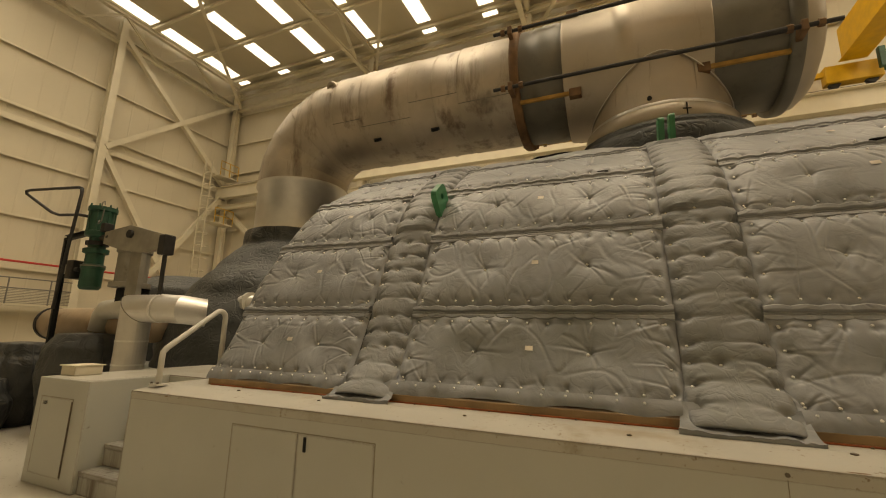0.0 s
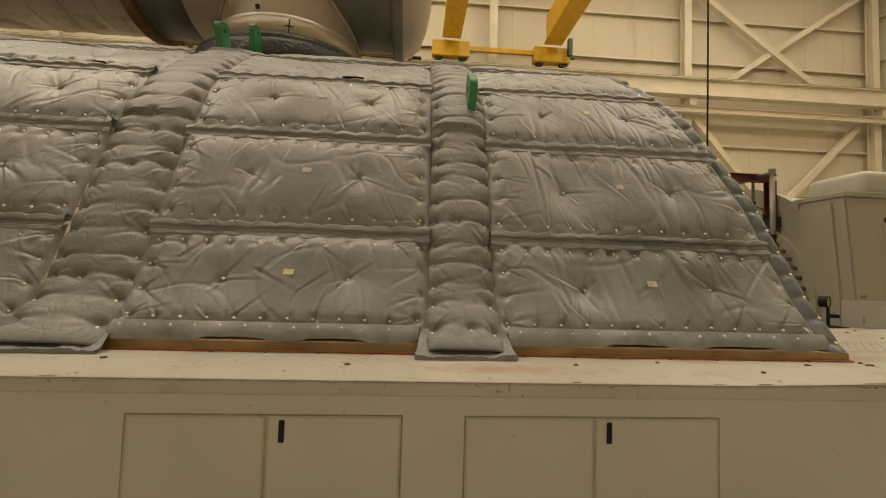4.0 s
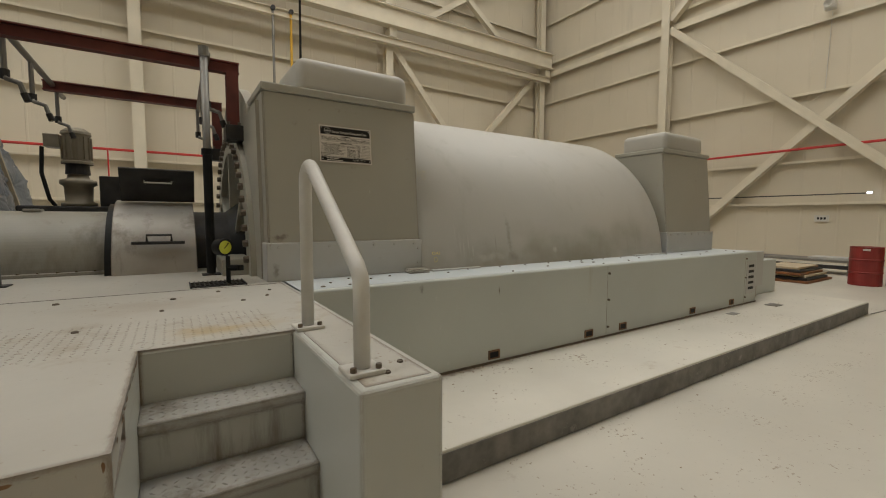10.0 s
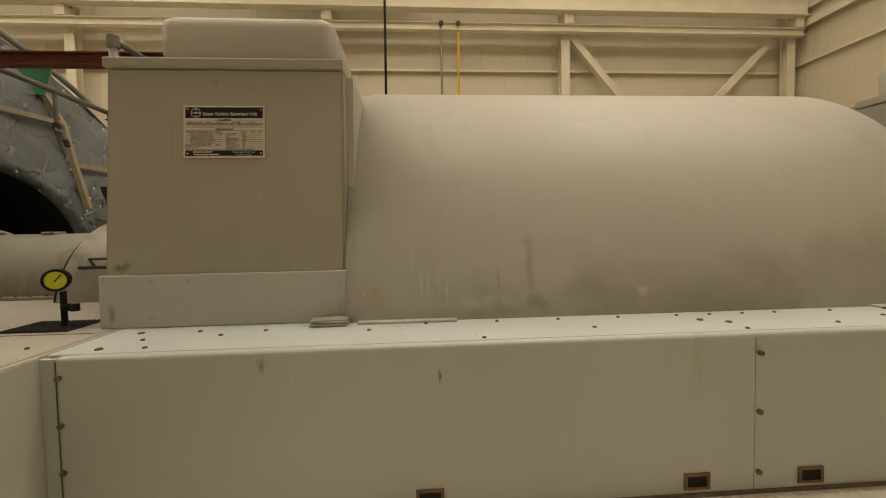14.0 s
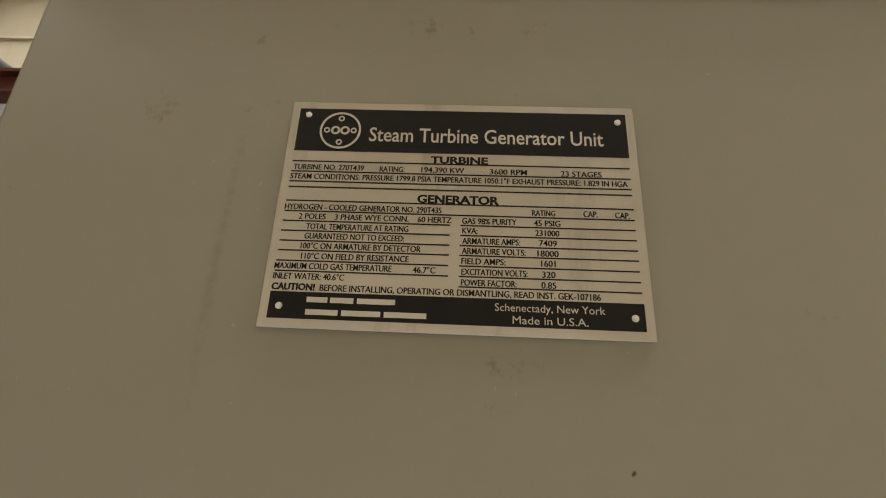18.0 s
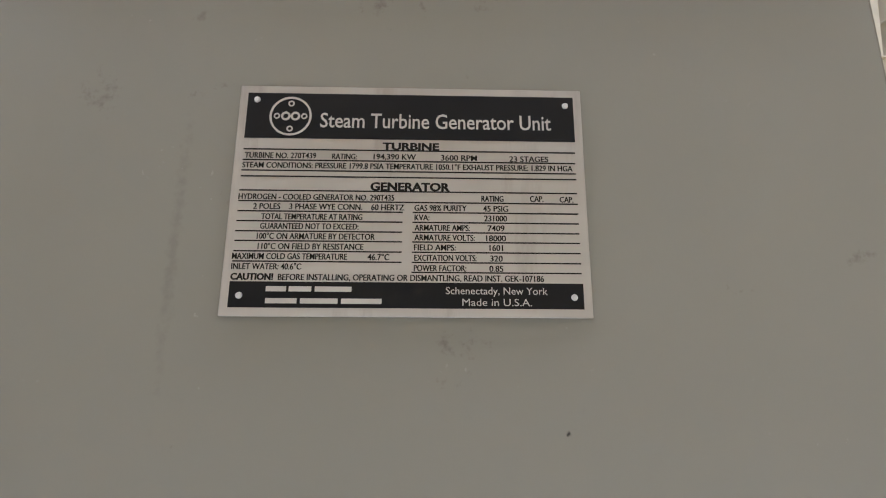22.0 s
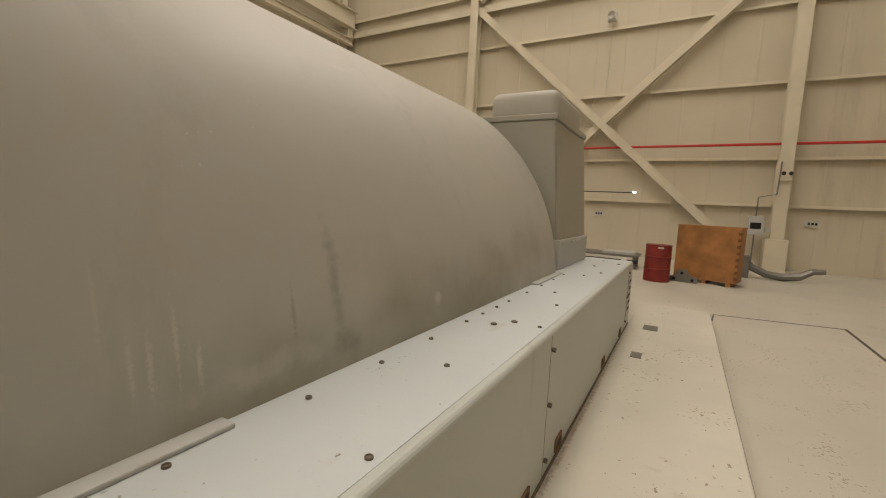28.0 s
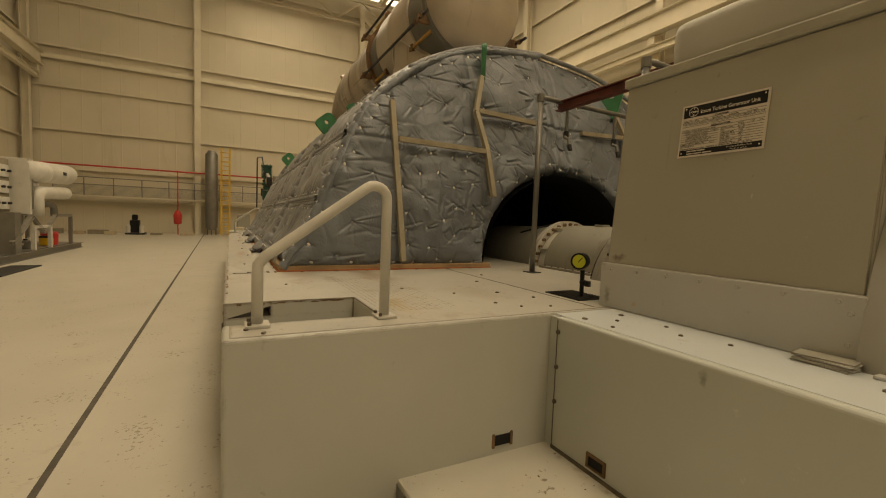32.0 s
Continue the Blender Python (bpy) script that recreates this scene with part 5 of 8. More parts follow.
part("foil_strip", revolve([(4.50, NR + 0.02), (4.51, NR + 0.055), (4.575, NR + 0.05), (4.59, NR + 0.015)], (NX_, PYC, 0), "z", 64), M_FOIL, pipe, "bright foil strip", True)
part("neck_ring", revolve([(4.28, 0.98), (4.28, 1.035), (4.50, 1.03), (4.52, 0.98)], (NX_, PYC, 0), "z", 64), M_TEE, pipe, "tan plate ring", True)
for du, dv, w, h in ((0, 0, 0.10, 0.014), (0, 0, 0.014, 0.17)):
    a = radians(-76)
    c = Vector((NX_ + 1.037 * math.cos(a), PYC + 1.037 * math.sin(a), 4.40))
    m = part("cross_mark", boxm(-w / 2, w / 2, -0.003, 0.003, -h / 2, h / 2), M_BLACK, pipe, "black painted cross mark")
    m.matrix_basis = Matrix.Translation(c) @ Euler((0, 0, radians(14))).to_matrix().to_4x4()
part("vent_hole", tube([(NX_ - 0.16, PYC - NR - 0.02, 4.66), (NX_ - 0.16, PYC - NR + 0.02, 4.66)], 0.03, 10), M_BLACK, pipe)
# dark quilted collar round the foot of the branch
nu, nv = 150, 26
prof = spline([(1.27, 3.86), (1.27, 4.02), (1.22, 4.16), (1.14, 4.26), (1.03, 4.31)], nv - 1)[0]
A = np.linspace(0, 2 * np.pi, nu)
U, V = np.repeat(A[:, None] * 3.2, nv, 1), np.repeat(np.linspace(0, 1, nv)[None], nu, 0)
D = 0.05 * (vnoise(U * 0.9, V * 1.5, 91) - 0.5) + 0.02 * (vnoise(U * 3.1, V * 4, 92) - 0.5) - 0.03 * np.exp(-((V - 0.55) / 0.05) ** 2)
D[-1] = D[0]
P = np.zeros((nu, nv, 3))
P[:, :, 0] = NX_ + (prof[None, :, 0] + D) * np.cos(A)[:, None]
P[:, :, 1] = PYC + (prof[None, :, 0] + D) * np.sin(A)[:, None]
P[:, :, 2] = prof[None, :, 1]
grid_mesh("neck_blanket", P, M_DKQ, pipe, "dark quilted collar")
for sy in (-1, 1):
    for dz in (-0.53, 0.42):
        y, z = PYC + sy * 1.06, PZC + dz
        rod = part("tie_rod", tube([(-1.42, y, z), (2.72, y, z)], 0.028, 10), M_ROD, pipe, "dark tie rod")
        for x in (-1.27, -1.0, 2.22, 2.52):
            part("nut", tube([(x - 0.03, y, z), (x + 0.03, y, z)], 0.052, 6), M_RUST, rod)
        part("sleeve", tube([(1.85, y, z), (2.2, y, z)], 0.036, 10), M_ROD, rod)
        for x in (-1.16, 2.36):
            part("rod_lug", boxm(x - 0.035, x + 0.035, min(y, PYC + sy * 0.9) - 0.04, max(y, PYC + sy * 0.9) + 0.04, z - 0.07, z + 0.07, 0.01), M_RUST, rod, "rusty rod lug")
for ang in (220, 140, 320, 40):
    y, z = PYC + 1.015 * math.cos(radians(ang)), PZC + 1.015 * math.sin(radians(ang))
    for x0, x1, xe in ((-1.07, -0.2, -0.26), (1.3, 2.3, 1.36)):
        br = part("shipping_bar", boxm(x0, x1, y - 0.022, y + 0.022, z - 0.028, z + 0.028, 0.004), M_OCHRE, pipe, "ochre shipping bar")
        part("end_block", boxm(xe - 0.085, xe + 0.085, y - 0.035, y + 0.08, z - 0.065, z + 0.065, 0.008), M_RUST, br, "dark rusty bar pocket")
part("port", revolve([(0.12, 0.11), (0, 0.11), (-0.015, 0.105), (-0.015, 0.07), (0, 0.06), (0.04, 0.05), (0.04, 0)], (0, 0, 0), "y", 20), M_PIPE, pipe).matrix_basis = pose(-4.72, PYC - 0.79, 6.13, 25, 0, 0)
for x in (-3.75, -2.6):
    part("drain_hole", revolve([(0.05, 0.075), (0.0, 0.075), (0.0, 0.0)], (0, 0, 0), "y", 16), M_BLACK, pipe).matrix_basis = pose(x, PYC - 0.60, PZC - 0.70, -48, 0, 0)

# ---- generator ----
GR, GZ, SHZ = 1.865, 1.0, 0.91
plinth = thing("generator_plinth", "grey painted steel skid panel under the generator", "plinth")
part("body", boxm(7.73, 14.66, 4.65, 9.35, 0.2, 1.0, 0.022, 4), M_PLINTH, plinth)
part("seam_plate", boxm(7.672, 7.735, 4.657, 4.72, 0.2, 0.99), M_PLINTH, plinth)
part("end_box", boxm(14.662, 16.12, 4.9, 8.9, 0.2, 0.785, 0.01), M_PLINTH, plinth, "low painted end box")
part("top", boxm(7.68, 14.63, 4.688, 9.34, 0.996, 1.002), M_PLTOP, plinth, "pale worn top plate")
generator = thing("generator", "grey painted barrel-shaped generator on a steel skid", "generator")
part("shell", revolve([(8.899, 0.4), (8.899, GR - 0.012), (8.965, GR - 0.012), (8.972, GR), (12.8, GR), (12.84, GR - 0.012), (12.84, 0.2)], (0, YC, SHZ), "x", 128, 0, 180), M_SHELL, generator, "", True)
part("shell_head", revolve([(7.62, GR - 0.03), (8.9, GR - 0.03)], (0, YC, SHZ), "x", 48, 48, 132), M_SHELL, generator, "", True)
part("shell_end", revolve([(12.85, GR - 0.25), (14.3, GR - 0.25), (14.3, 0.2)], (0, YC, GZ), "x", 64, 0, 180), M_GEN, generator)
for x0, x1 in ((8.97, 9.53), (12.1, 12.86)):
    part("foot_strip", boxm(x0, x1, 5.085, 5.16, 1.002, 1.016, 0.004), M_SKIRT, generator, "pale welded foot strip")
# end shield with its bolt circle and open inspection recess
bm = bmesh.new()
ring = [(5.36, 1.0), (5.36, 1.3), (5.45, 2.42), (5.86, 2.40)] + [(YC - 1.84 * math.cos(radians(t)), 1.0 + 1.84 * math.sin(radians(t))) for t in range(52, 129, 4)] + [(8.14, 2.40), (8.55, 2.42), (8.64, 1.3), (8.64, 1.0)]
hole_pts = [(YC - 1.2 * math.cos(radians(t)), 1.0 + 1.2 * math.sin(radians(t))) for t in range(0, 181, 6)]
outl = ring + hole_pts[::-1]
fv = [bm.verts.new((7.545, y, z)) for y, z in outl]
bm.faces.new(fv)
bmesh.ops.triangulate(bm, faces=bm.faces)
ext = bmesh.ops.extrude_face_region(bm, geom=list(bm.faces))
bmesh.ops.translate(bm, verts=[g for g in ext["geom"] if isinstance(g, bmesh.types.BMVert)], vec=(0.09, 0, 0))
bmesh.ops.recalc_face_normals(bm, faces=bm.faces)
shield = part("end_shield", bm, M_GEN, generator, "grey end shield plate")
part("flange_ring", revolve([(7.545, 1.42), (7.5, 1.42), (7.5, 1.19), (7.56, 1.19)], (0, YC, GZ), "x", 64, 0, 180), M_GEN, shield)
for t in range(6, 176, 6):
    y, z = YC - 1.31 * math.cos(radians(t)), GZ + 1.31 * math.sin(radians(t))
    part("bolt", tube([(7.46, y, z), (7.505, y, z)], 0.03, 6), M_BOLT, shield)
# the recess is coloured black in place of its own shade
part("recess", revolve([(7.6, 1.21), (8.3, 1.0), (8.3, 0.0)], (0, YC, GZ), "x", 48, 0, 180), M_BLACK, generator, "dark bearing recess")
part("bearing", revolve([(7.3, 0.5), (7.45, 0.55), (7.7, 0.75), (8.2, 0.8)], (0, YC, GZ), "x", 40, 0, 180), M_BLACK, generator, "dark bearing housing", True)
for t in (38, 90, 142):
    r = part("rib", boxm(7.5, 7.62, -0.03, 0.03, 0.55, 1.2), M_GEN, shield)
    r.matrix_basis = pose(0, YC, GZ, 90 - t, 0, 0)
part("bearing_foot", boxm(7.3, 7.54, 5.72, 6.3, 1.004, 1.14, 0.01), M_GEN, generator)
LEAN = math.tan(radians(4.9))


def cooler_box(x0, x1, name_label, inset=(0.12, 0.12)):
    t = thing("generator_box", name_label, "generator housing", "generator housings")
    y0, y1 = 5.19, 6.1
    bm = bmesh.new()
    vs = []
    for z, d in ((1.3, 0.02), (2.475, 0.02 + LEAN * 1.175)):
        vs.append([bm.verts.new(p) for p in ((x0 + 0.012, y0 + d, z), (x1 - 0.004, y0 + d, z), (x1 - 0.004, y1, z), (x0 + 0.012, y1, z))])
    for k in range(4):
        bm.faces.new((vs[0][k], vs[0][(k + 1) % 4], vs[1][(k + 1) % 4], vs[1][k]))
    bm.faces.new(vs[1])
    bmesh.ops.bevel(bm, geom=list(bm.edges), offset=0.012, segments=2, affect="EDGES")
    part("body", bm, M_GEN, t)
    part("lip", boxm(x0, x1, y0 + LEAN * 1.175 - 0.005, y1, 2.470, 2.532, 0.012), M_GEN, t)
    cy0, cy1 = y0 + LEAN * 1.16 + 0.07, y1 - 0.04
    part("cap", boxm(x0 + inset[0], x1 - inset[1], cy0 - 0.03, cy1, 2.5, 2.80, 0.08, 6), M_SHELL, t, "rounded top cap", True)
    sk = part("skirt", boxm(x0 - 0.005, x1 + 0.005, y0 - 0.012, y0 + 0.3, 1.003, 1.298, 0.006), M_SKIRT, t, "pale grey bolted skirt panel")
    for i in range(7):
        x = x0 + 0.08 + (x1 - x0 - 0.16) * i / 6
        part("bolt", tube([(x, y0 - 0.024, 1.265), (x, y0 - 0.01, 1.265)], 0.011, 6), M_SKIRT, sk)
    return t


box_1 = cooler_box(7.56, 8.90, "grey painted generator end housing with a rounded cap and nameplate", (0.28, 0.05))
bm = bmesh.new()
lo, hi = 5.19 + 0.115, 5.19 + 0.115 + LEAN * 1.47
v = [bm.verts.new(p) for p in ((8.898, lo, 1.004), (8.938, lo, 1.004), (8.938, lo + 0.75, 1.004), (8.898, lo + 0.75, 1.004), (8.898, hi, 2.468), (8.938, hi, 2.468), (8.938, hi + 0.75, 2.468), (8.898, hi + 0.75, 2.468))]
for q in ((0, 1, 5, 4), (1, 2, 6, 5), (2, 3, 7, 6), (3, 0, 4, 7), (4, 5, 6, 7), (3, 2, 1, 0)):
    bm.faces.new([v[i] for i in q])
part("corner_angle", bm, M_SHELL, box_1, "pale welded corner angle")
for z in (1.09, 1.22):
    part("bolt", tube([(8.862, 5.166, z), (8.862, 5.18, z)], 0.011, 6), M_SKIRT, box_1)
cooler_box(13.03, 14.35, "grey painted generator end housing with a rounded cap")
for x0, x1 in ((7.56, 8.89), (13.03, 14.35)):
    t = thing("generator_box", "grey painted generator end housing on the far side", "generator housing", "generator housings")
    part("body", boxm(x0, x1, 7.9, 8.7, 1.003, 2.46, 0.012), M_GEN, t)
    part("cap", boxm(x0 + 0.12, x1 - 0.12, 7.95, 8.6, 2.461, 2.7, 0.09, 4), M_SHELL, t, "rounded top cap", True)



# ---- nameplate ----
plate = thing("nameplate", "brushed metal nameplate with black bands on the generator housing", "nameplate")
plate.matrix_basis = Matrix.Translation((7.996, 5.2620, 1.9547)) @ Euler((math.radians(90 - 4.9), 0, 0)).to_matrix().to_4x4() @ Matrix.Scale(1.045, 4)
part("sheet", boxm(0, 0.433, 0, 0.29, 0, 0.003, 0.001, 1), M_PLATE, plate)
part("black_band", boxm(0.0105, 0.4225, 0.2188, 0.2795, 0.003, 0.0036), M_INK, plate, "black header band")
part("black_band", boxm(0.0105, 0.4225, 0.0102, 0.0402, 0.003, 0.0036), M_INK, plate, "black footer band")


def letter(text, x, y, width, height=0.0076, mat=None, bold=0.002, z=0.0033):
    """Lettering of one line: left end, middle height and width on the plate."""
    cu = bpy.data.curves.new("lettering", "FONT")
    cu.body, cu.size, cu.resolution_u, cu.offset = text, 1.0, 3, bold
    ob = new("lettering", cu)
    bpy.context.view_layer.update()
    me = bpy.data.meshes.new_from_object(ob.evaluated_get(bpy.context.evaluated_depsgraph_get()))
    bpy.data.objects.remove(ob)
    xs = [v.co.x for v in me.vertices]
    ys = [v.co.y for v in me.vertices]
    sx, sy = width / (max(xs) - min(xs)), height / 0.73
    pts = [Vector((x + (v.co.x - min(xs)) * sx, y - height / 2 + v.co.y * sy, z)) for v in me.vertices]
    rims = [tuple(p.vertices) for p in me.polygons]
    me = bpy.data.meshes.new("lettering")
    # struck twice, a hair apart, so that thin strokes come out full
    verts, faces = [], []
    for k, shift in enumerate((-0.00028, 0.00028) if mat is None else (0.0,)):
        faces += [tuple(i + len(verts) for i in r) for r in rims]
        verts += [p + Vector((shift, 0.0001 * k, 0.00008 * k)) for p in pts]
    me.from_pydata(verts, [], faces)
    me.materials.append(mat or M_INK)
    ob = new("lettering", me)
    ob.parent = plate
    return ob


letter("Steam Turbine Generator Unit", 0.1030, 0.2440, 0.2899, 0.0205, M_PLTXT, 0.010, 0.0040)
letter("TURBINE", 0.1819, 0.2100, 0.0699, 0.0095, None, 0.03)
letter("TURBINE NO. 270T439", 0.0134, 0.1962, 0.0869)
letter("RATING:", 0.1202, 0.1957, 0.0301)
letter("194,390 KW", 0.1711, 0.1961, 0.0520)
letter("3600 RPM", 0.2543, 0.1956, 0.0444)
letter("23 STAGES", 0.3394, 0.1952, 0.0483)
letter("STEAM CONDITIONS: PRESSURE 1799.8 PSIA TEMPERATURE 1050.1\u00b0F EXHAUST PRESSURE: 1.829 IN HGA", 0.0115, 0.1835, 0.4059)
letter("GENERATOR", 0.1686, 0.1575, 0.0966, 0.0105, None, 0.03)
letter("HYDROGEN - COOLED GENERATOR NO. 290T435", 0.0108, 0.1432, 0.1870)
letter("RATING", 0.3040, 0.1434, 0.0266)
letter("CAP.", 0.3633, 0.1438, 0.0161)
letter("CAP.", 0.3997, 0.1433, 0.0166)
letter("2 POLES    3 PHASE WYE CONN.    60 HERTZ", 0.0295, 0.1312, 0.1805)
letter("GAS 98% PURITY", 0.2227, 0.1310, 0.0628)
letter("45 PSIG", 0.3058, 0.1308, 0.0302)
letter("TOTAL TEMPERATURE AT RATING", 0.0400, 0.1186, 0.1202)
letter("KVA:", 0.2231, 0.1190, 0.0175)
letter("231000", 0.3071, 0.1186, 0.0272)
letter("GUARANTEED NOT TO EXCEED:", 0.0397, 0.1068, 0.1165)
letter("ARMATURE AMPS:", 0.2234, 0.1064, 0.0660)
letter("7409", 0.3110, 0.1064, 0.0200)
letter("100\u00b0C ON ARMATURE BY DETECTOR", 0.0369, 0.0946, 0.1391)
letter("ARMATURE VOLTS:", 0.2233, 0.0944, 0.0718)
letter("18000", 0.3090, 0.0941, 0.0235)
letter("110\u00b0C ON FIELD BY RESISTANCE", 0.0390, 0.0823, 0.1240)
letter("FIELD AMPS:", 0.2231, 0.0823, 0.0494)
letter("1601", 0.3128, 0.0824, 0.0159)
letter("MAXIMUM COLD GAS TEMPERATURE", 0.0102, 0.0703, 0.1341)
letter("46.7\u00b0C", 0.1686, 0.0702, 0.0253)
letter("EXCITATION VOLTS:", 0.2235, 0.0698, 0.0736)
letter("320", 0.3134, 0.0696, 0.0147)
letter("INLET WATER: 40.6\u00b0C", 0.0105, 0.0582, 0.0809)
letter("POWER FACTOR:", 0.2233, 0.0575, 0.0615)
letter("0.85", 0.3124, 0.0574, 0.0161)
letter("CAUTION!", 0.0107, 0.0461, 0.0490, 0.0078, None, 0.03)
letter("BEFORE INSTALLING, OPERATING OR DISMANTLING, READ INST. GEK-107186", 0.0655, 0.0458, 0.3108)
letter("Schenectady, New York", 0.2609, 0.0313, 0.1191, 0.0088, M_PLTXT, 0.002, 0.0040)
letter("Made in U.S.A.", 0.2801, 0.0180, 0.0811, 0.0088, M_PLTXT, 0.001, 0.0040)
for x0, x1, y in ((0.0527, 0.0760, 0.0318), (0.079, 0.105, 0.0318), (0.109, 0.1514, 0.0318), (0.0530, 0.089, 0.0180), (0.093, 0.136, 0.0180), (0.140, 0.1866, 0.0180)):
    part("brand_bar", boxm(x0, x1, y - 0.003, y + 0.003, 0.0036, 0.0041), M_PLTXT, plate)
part("emblem", revolve([(0.0036, 0.0262), (0.0042, 0.0262), (0.0042, 0.0236), (0.0036, 0.0236)], (0.0655, 0.2482, 0), "z", 40), M_PLTXT, plate, "pale round emblem")
for dx, dy, r in ((0, 0.017, 0.004), (0, -0.017, 0.004), (0.017, 0, 0.004), (-0.017, 0, 0.004), (-0.006, 0.0, 0.006), (0.006, 0.0, 0.006)):
    part("emblem_dot", revolve([(0.0036, r), (0.0042, r), (0.0042, r * 0.55), (0.0036, r * 0.55)], (0.0655 + dx, 0.2482 + dy, 0), "z", 14), M_PLTXT, plate)
for y in (0.2040, 0.1900, 0.1765, 0.1690, 0.1510, 0.1375):
    part("rule", boxm(0.011, 0.4215, y - 0.0008, y + 0.0008, 0.003, 0.0035), M_INK, plate)
for y in (0.1250, 0.1127, 0.1004, 0.0886, 0.0762, 0.0640):
    part("rule", boxm(0.011, 0.2085, y - 0.0008, y + 0.0008, 0.003, 0.0035), M_INK, plate)
    part("rule", boxm(0.2205, 0.4215, y - 0.0008, y + 0.0008, 0.003, 0.0035), M_INK, plate)
part("rule", boxm(0.2205, 0.4215, 0.0514, 0.0530, 0.003, 0.0035), M_INK, plate)
for x, y in ((0.0225, 0.270), (0.412, 0.2675), (0.0225, 0.024), (0.4115, 0.024)):
    part("screw", revolve([(0.003, 0.0042), (0.0052, 0.0036), (0.0058, 0.0)], (x, y, 0), "z", 12), M_PIN, plate)

# ---- turbine fittings ----
def lug(y, z, x, ang, size=1.0):
    """A green lifting plate standing out of the blankets, with an eye."""
    t = part("lifting_lug", bmesh.new(), M_GREEN, turbine, "green painted lifting lug")
    bm = bmesh.new()
    pts = [(-0.10, -0.18), (0.10, -0.18)] + [(0.045 + 0.06 * math.cos(radians(a)), 0.06 + 0.06 * math.sin(radians(a))) for a in range(0, 91, 18)] + [(-0.06 + 0.05 * math.cos(radians(a)), 0.07 + 0.05 * math.sin(radians(a))) for a in range(90, 181, 18)]
    eye = [(0.024 * math.cos(radians(a)), 0.04 + 0.024 * math.sin(radians(a))) for a in range(0, 360, 30)]
    lo = [[bm.verts.new((sx, u * size, v * size)) for u, v in pts] for sx in (-0.03, 0.03)]
    ey = [[bm.verts.new((sx, u * size, v * size)) for u, v in eye] for sx in (-0.03, 0.03)]
    for k in (0, 1):
        es = [bm.edges.new((r[i], r[(i + 1) % len(r)])) for r in (lo[k], ey[k]) for i in range(len(r))]
        bmesh.ops.triangle_fill(bm, use_beauty=True, edges=es)
    for r in (lo, ey):
        n = len(r[0])
        for i in range(n):
            bm.faces.new((r[0][i], r[0][(i + 1) % n], r[1][(i + 1) % n], r[1][i]))
    bmesh.ops.recalc_face_normals(bm, faces=bm.faces)
    bm.to_mesh(t.data)
    bm.free()
    t.matrix_basis = pose(x, y, z, ang, 0, 0)
    return t


lug(4.22, 2.90, -1.5, 40, 1.35)
lug(4.22, 2.90, 3.13, 40, 1.35)
lug(5.20, 3.80, 0.70, 22)
lug(5.62, 4.03, 0.86, 15)
lug(5.85, 3.66, 4.80, 10, 1.45).rotation_euler = (radians(12), 0, radians(60))
lug(8.20, 3.50, 4.80, -15, 1.45).rotation_euler = (radians(-12), 0, radians(-60))
# hem of the blankets on the deck
for x0, x1 in ((-3.5, -1.95), (-1.5, 0.5), (1.08, 2.76), (3.28, 5.25)):
    nu, nv = 90, 5
    u = np.linspace(0, 1, nu)
    P = np.zeros((nu, nv, 3))
    for j in range(nv):
        q = j / (nv - 1)
        P[:, j, 0] = x0 + (x1 - x0) * u
        P[:, j, 1] = 3.345 - 0.012 * math.sin(q * 3.1) - 0.022 * q - 0.035 * vnoise(u * 17, u * 0 + 1, 31) * q + 0.006 * np.cos(u * (nu - 1) * 2 * math.pi / 7)
        P[:, j, 2] = 1.165 - 0.092 * q + 0.03 * (vnoise(u * 9, u * 0 + 3, 33) - 0.5) * q
    grid_mesh("hem", P, M_BLANKET, turbine, "", True, False)
    hp_ = bmesh.new()
    for k in range(3, nu - 3, 7):
        pin_mesh(hp_, P[k, 1] + np.array((0, -0.006, 0)), (0, -1, 0.4), 0.0095)
    tagged(part("hem_fasteners", hp_, M_PIN, turbine), kind="stuff")
# steel straps on the end blankets
def strap(p, q, w=0.06):
    p, q = Vector(p), Vector(q)
    b = beam(p, q, w, 0.055, "strap", M_STRAP, turbine, 0.0272, "beige steel stiffener")
    return b


def on_end(y, z):
    return (float(end_right(np.array(z))) + (0.21 if y < YC else 0.12), y, z)


for s in (1, -1):
    f = lambda y, z: on_end(YC + s * (y - YC), z)
    strap(f(4.52, 2.86), f(4.55, 1.1))
    strap(f(4.56, 2.42), f(5.68, 2.40))
    strap(f(5.78, 3.40), f(5.62, 2.90))
    strap(f(5.62, 2.90), f(5.70, 2.42))
    strap(f(5.70, 2.42), f(5.72, 1.85))
    strap(f(5.66, 2.92), f(6.55, 2.88))
# dark rim over the end blankets
T = np.linspace(0.55, 1.0, 30)
sy, sz = hull(T * HL)
rim = [(float(end_right(np.array(z))) + 0.06, float(y), float(z) + 0.03) for y, z in zip(sy, sz)]
part("rim", tube(rim + [(x, 2 * YC - y, z) for x, y, z in rim[::-1]], 0.035, 8), M_BAND, turbine, "dark rim edging", True)

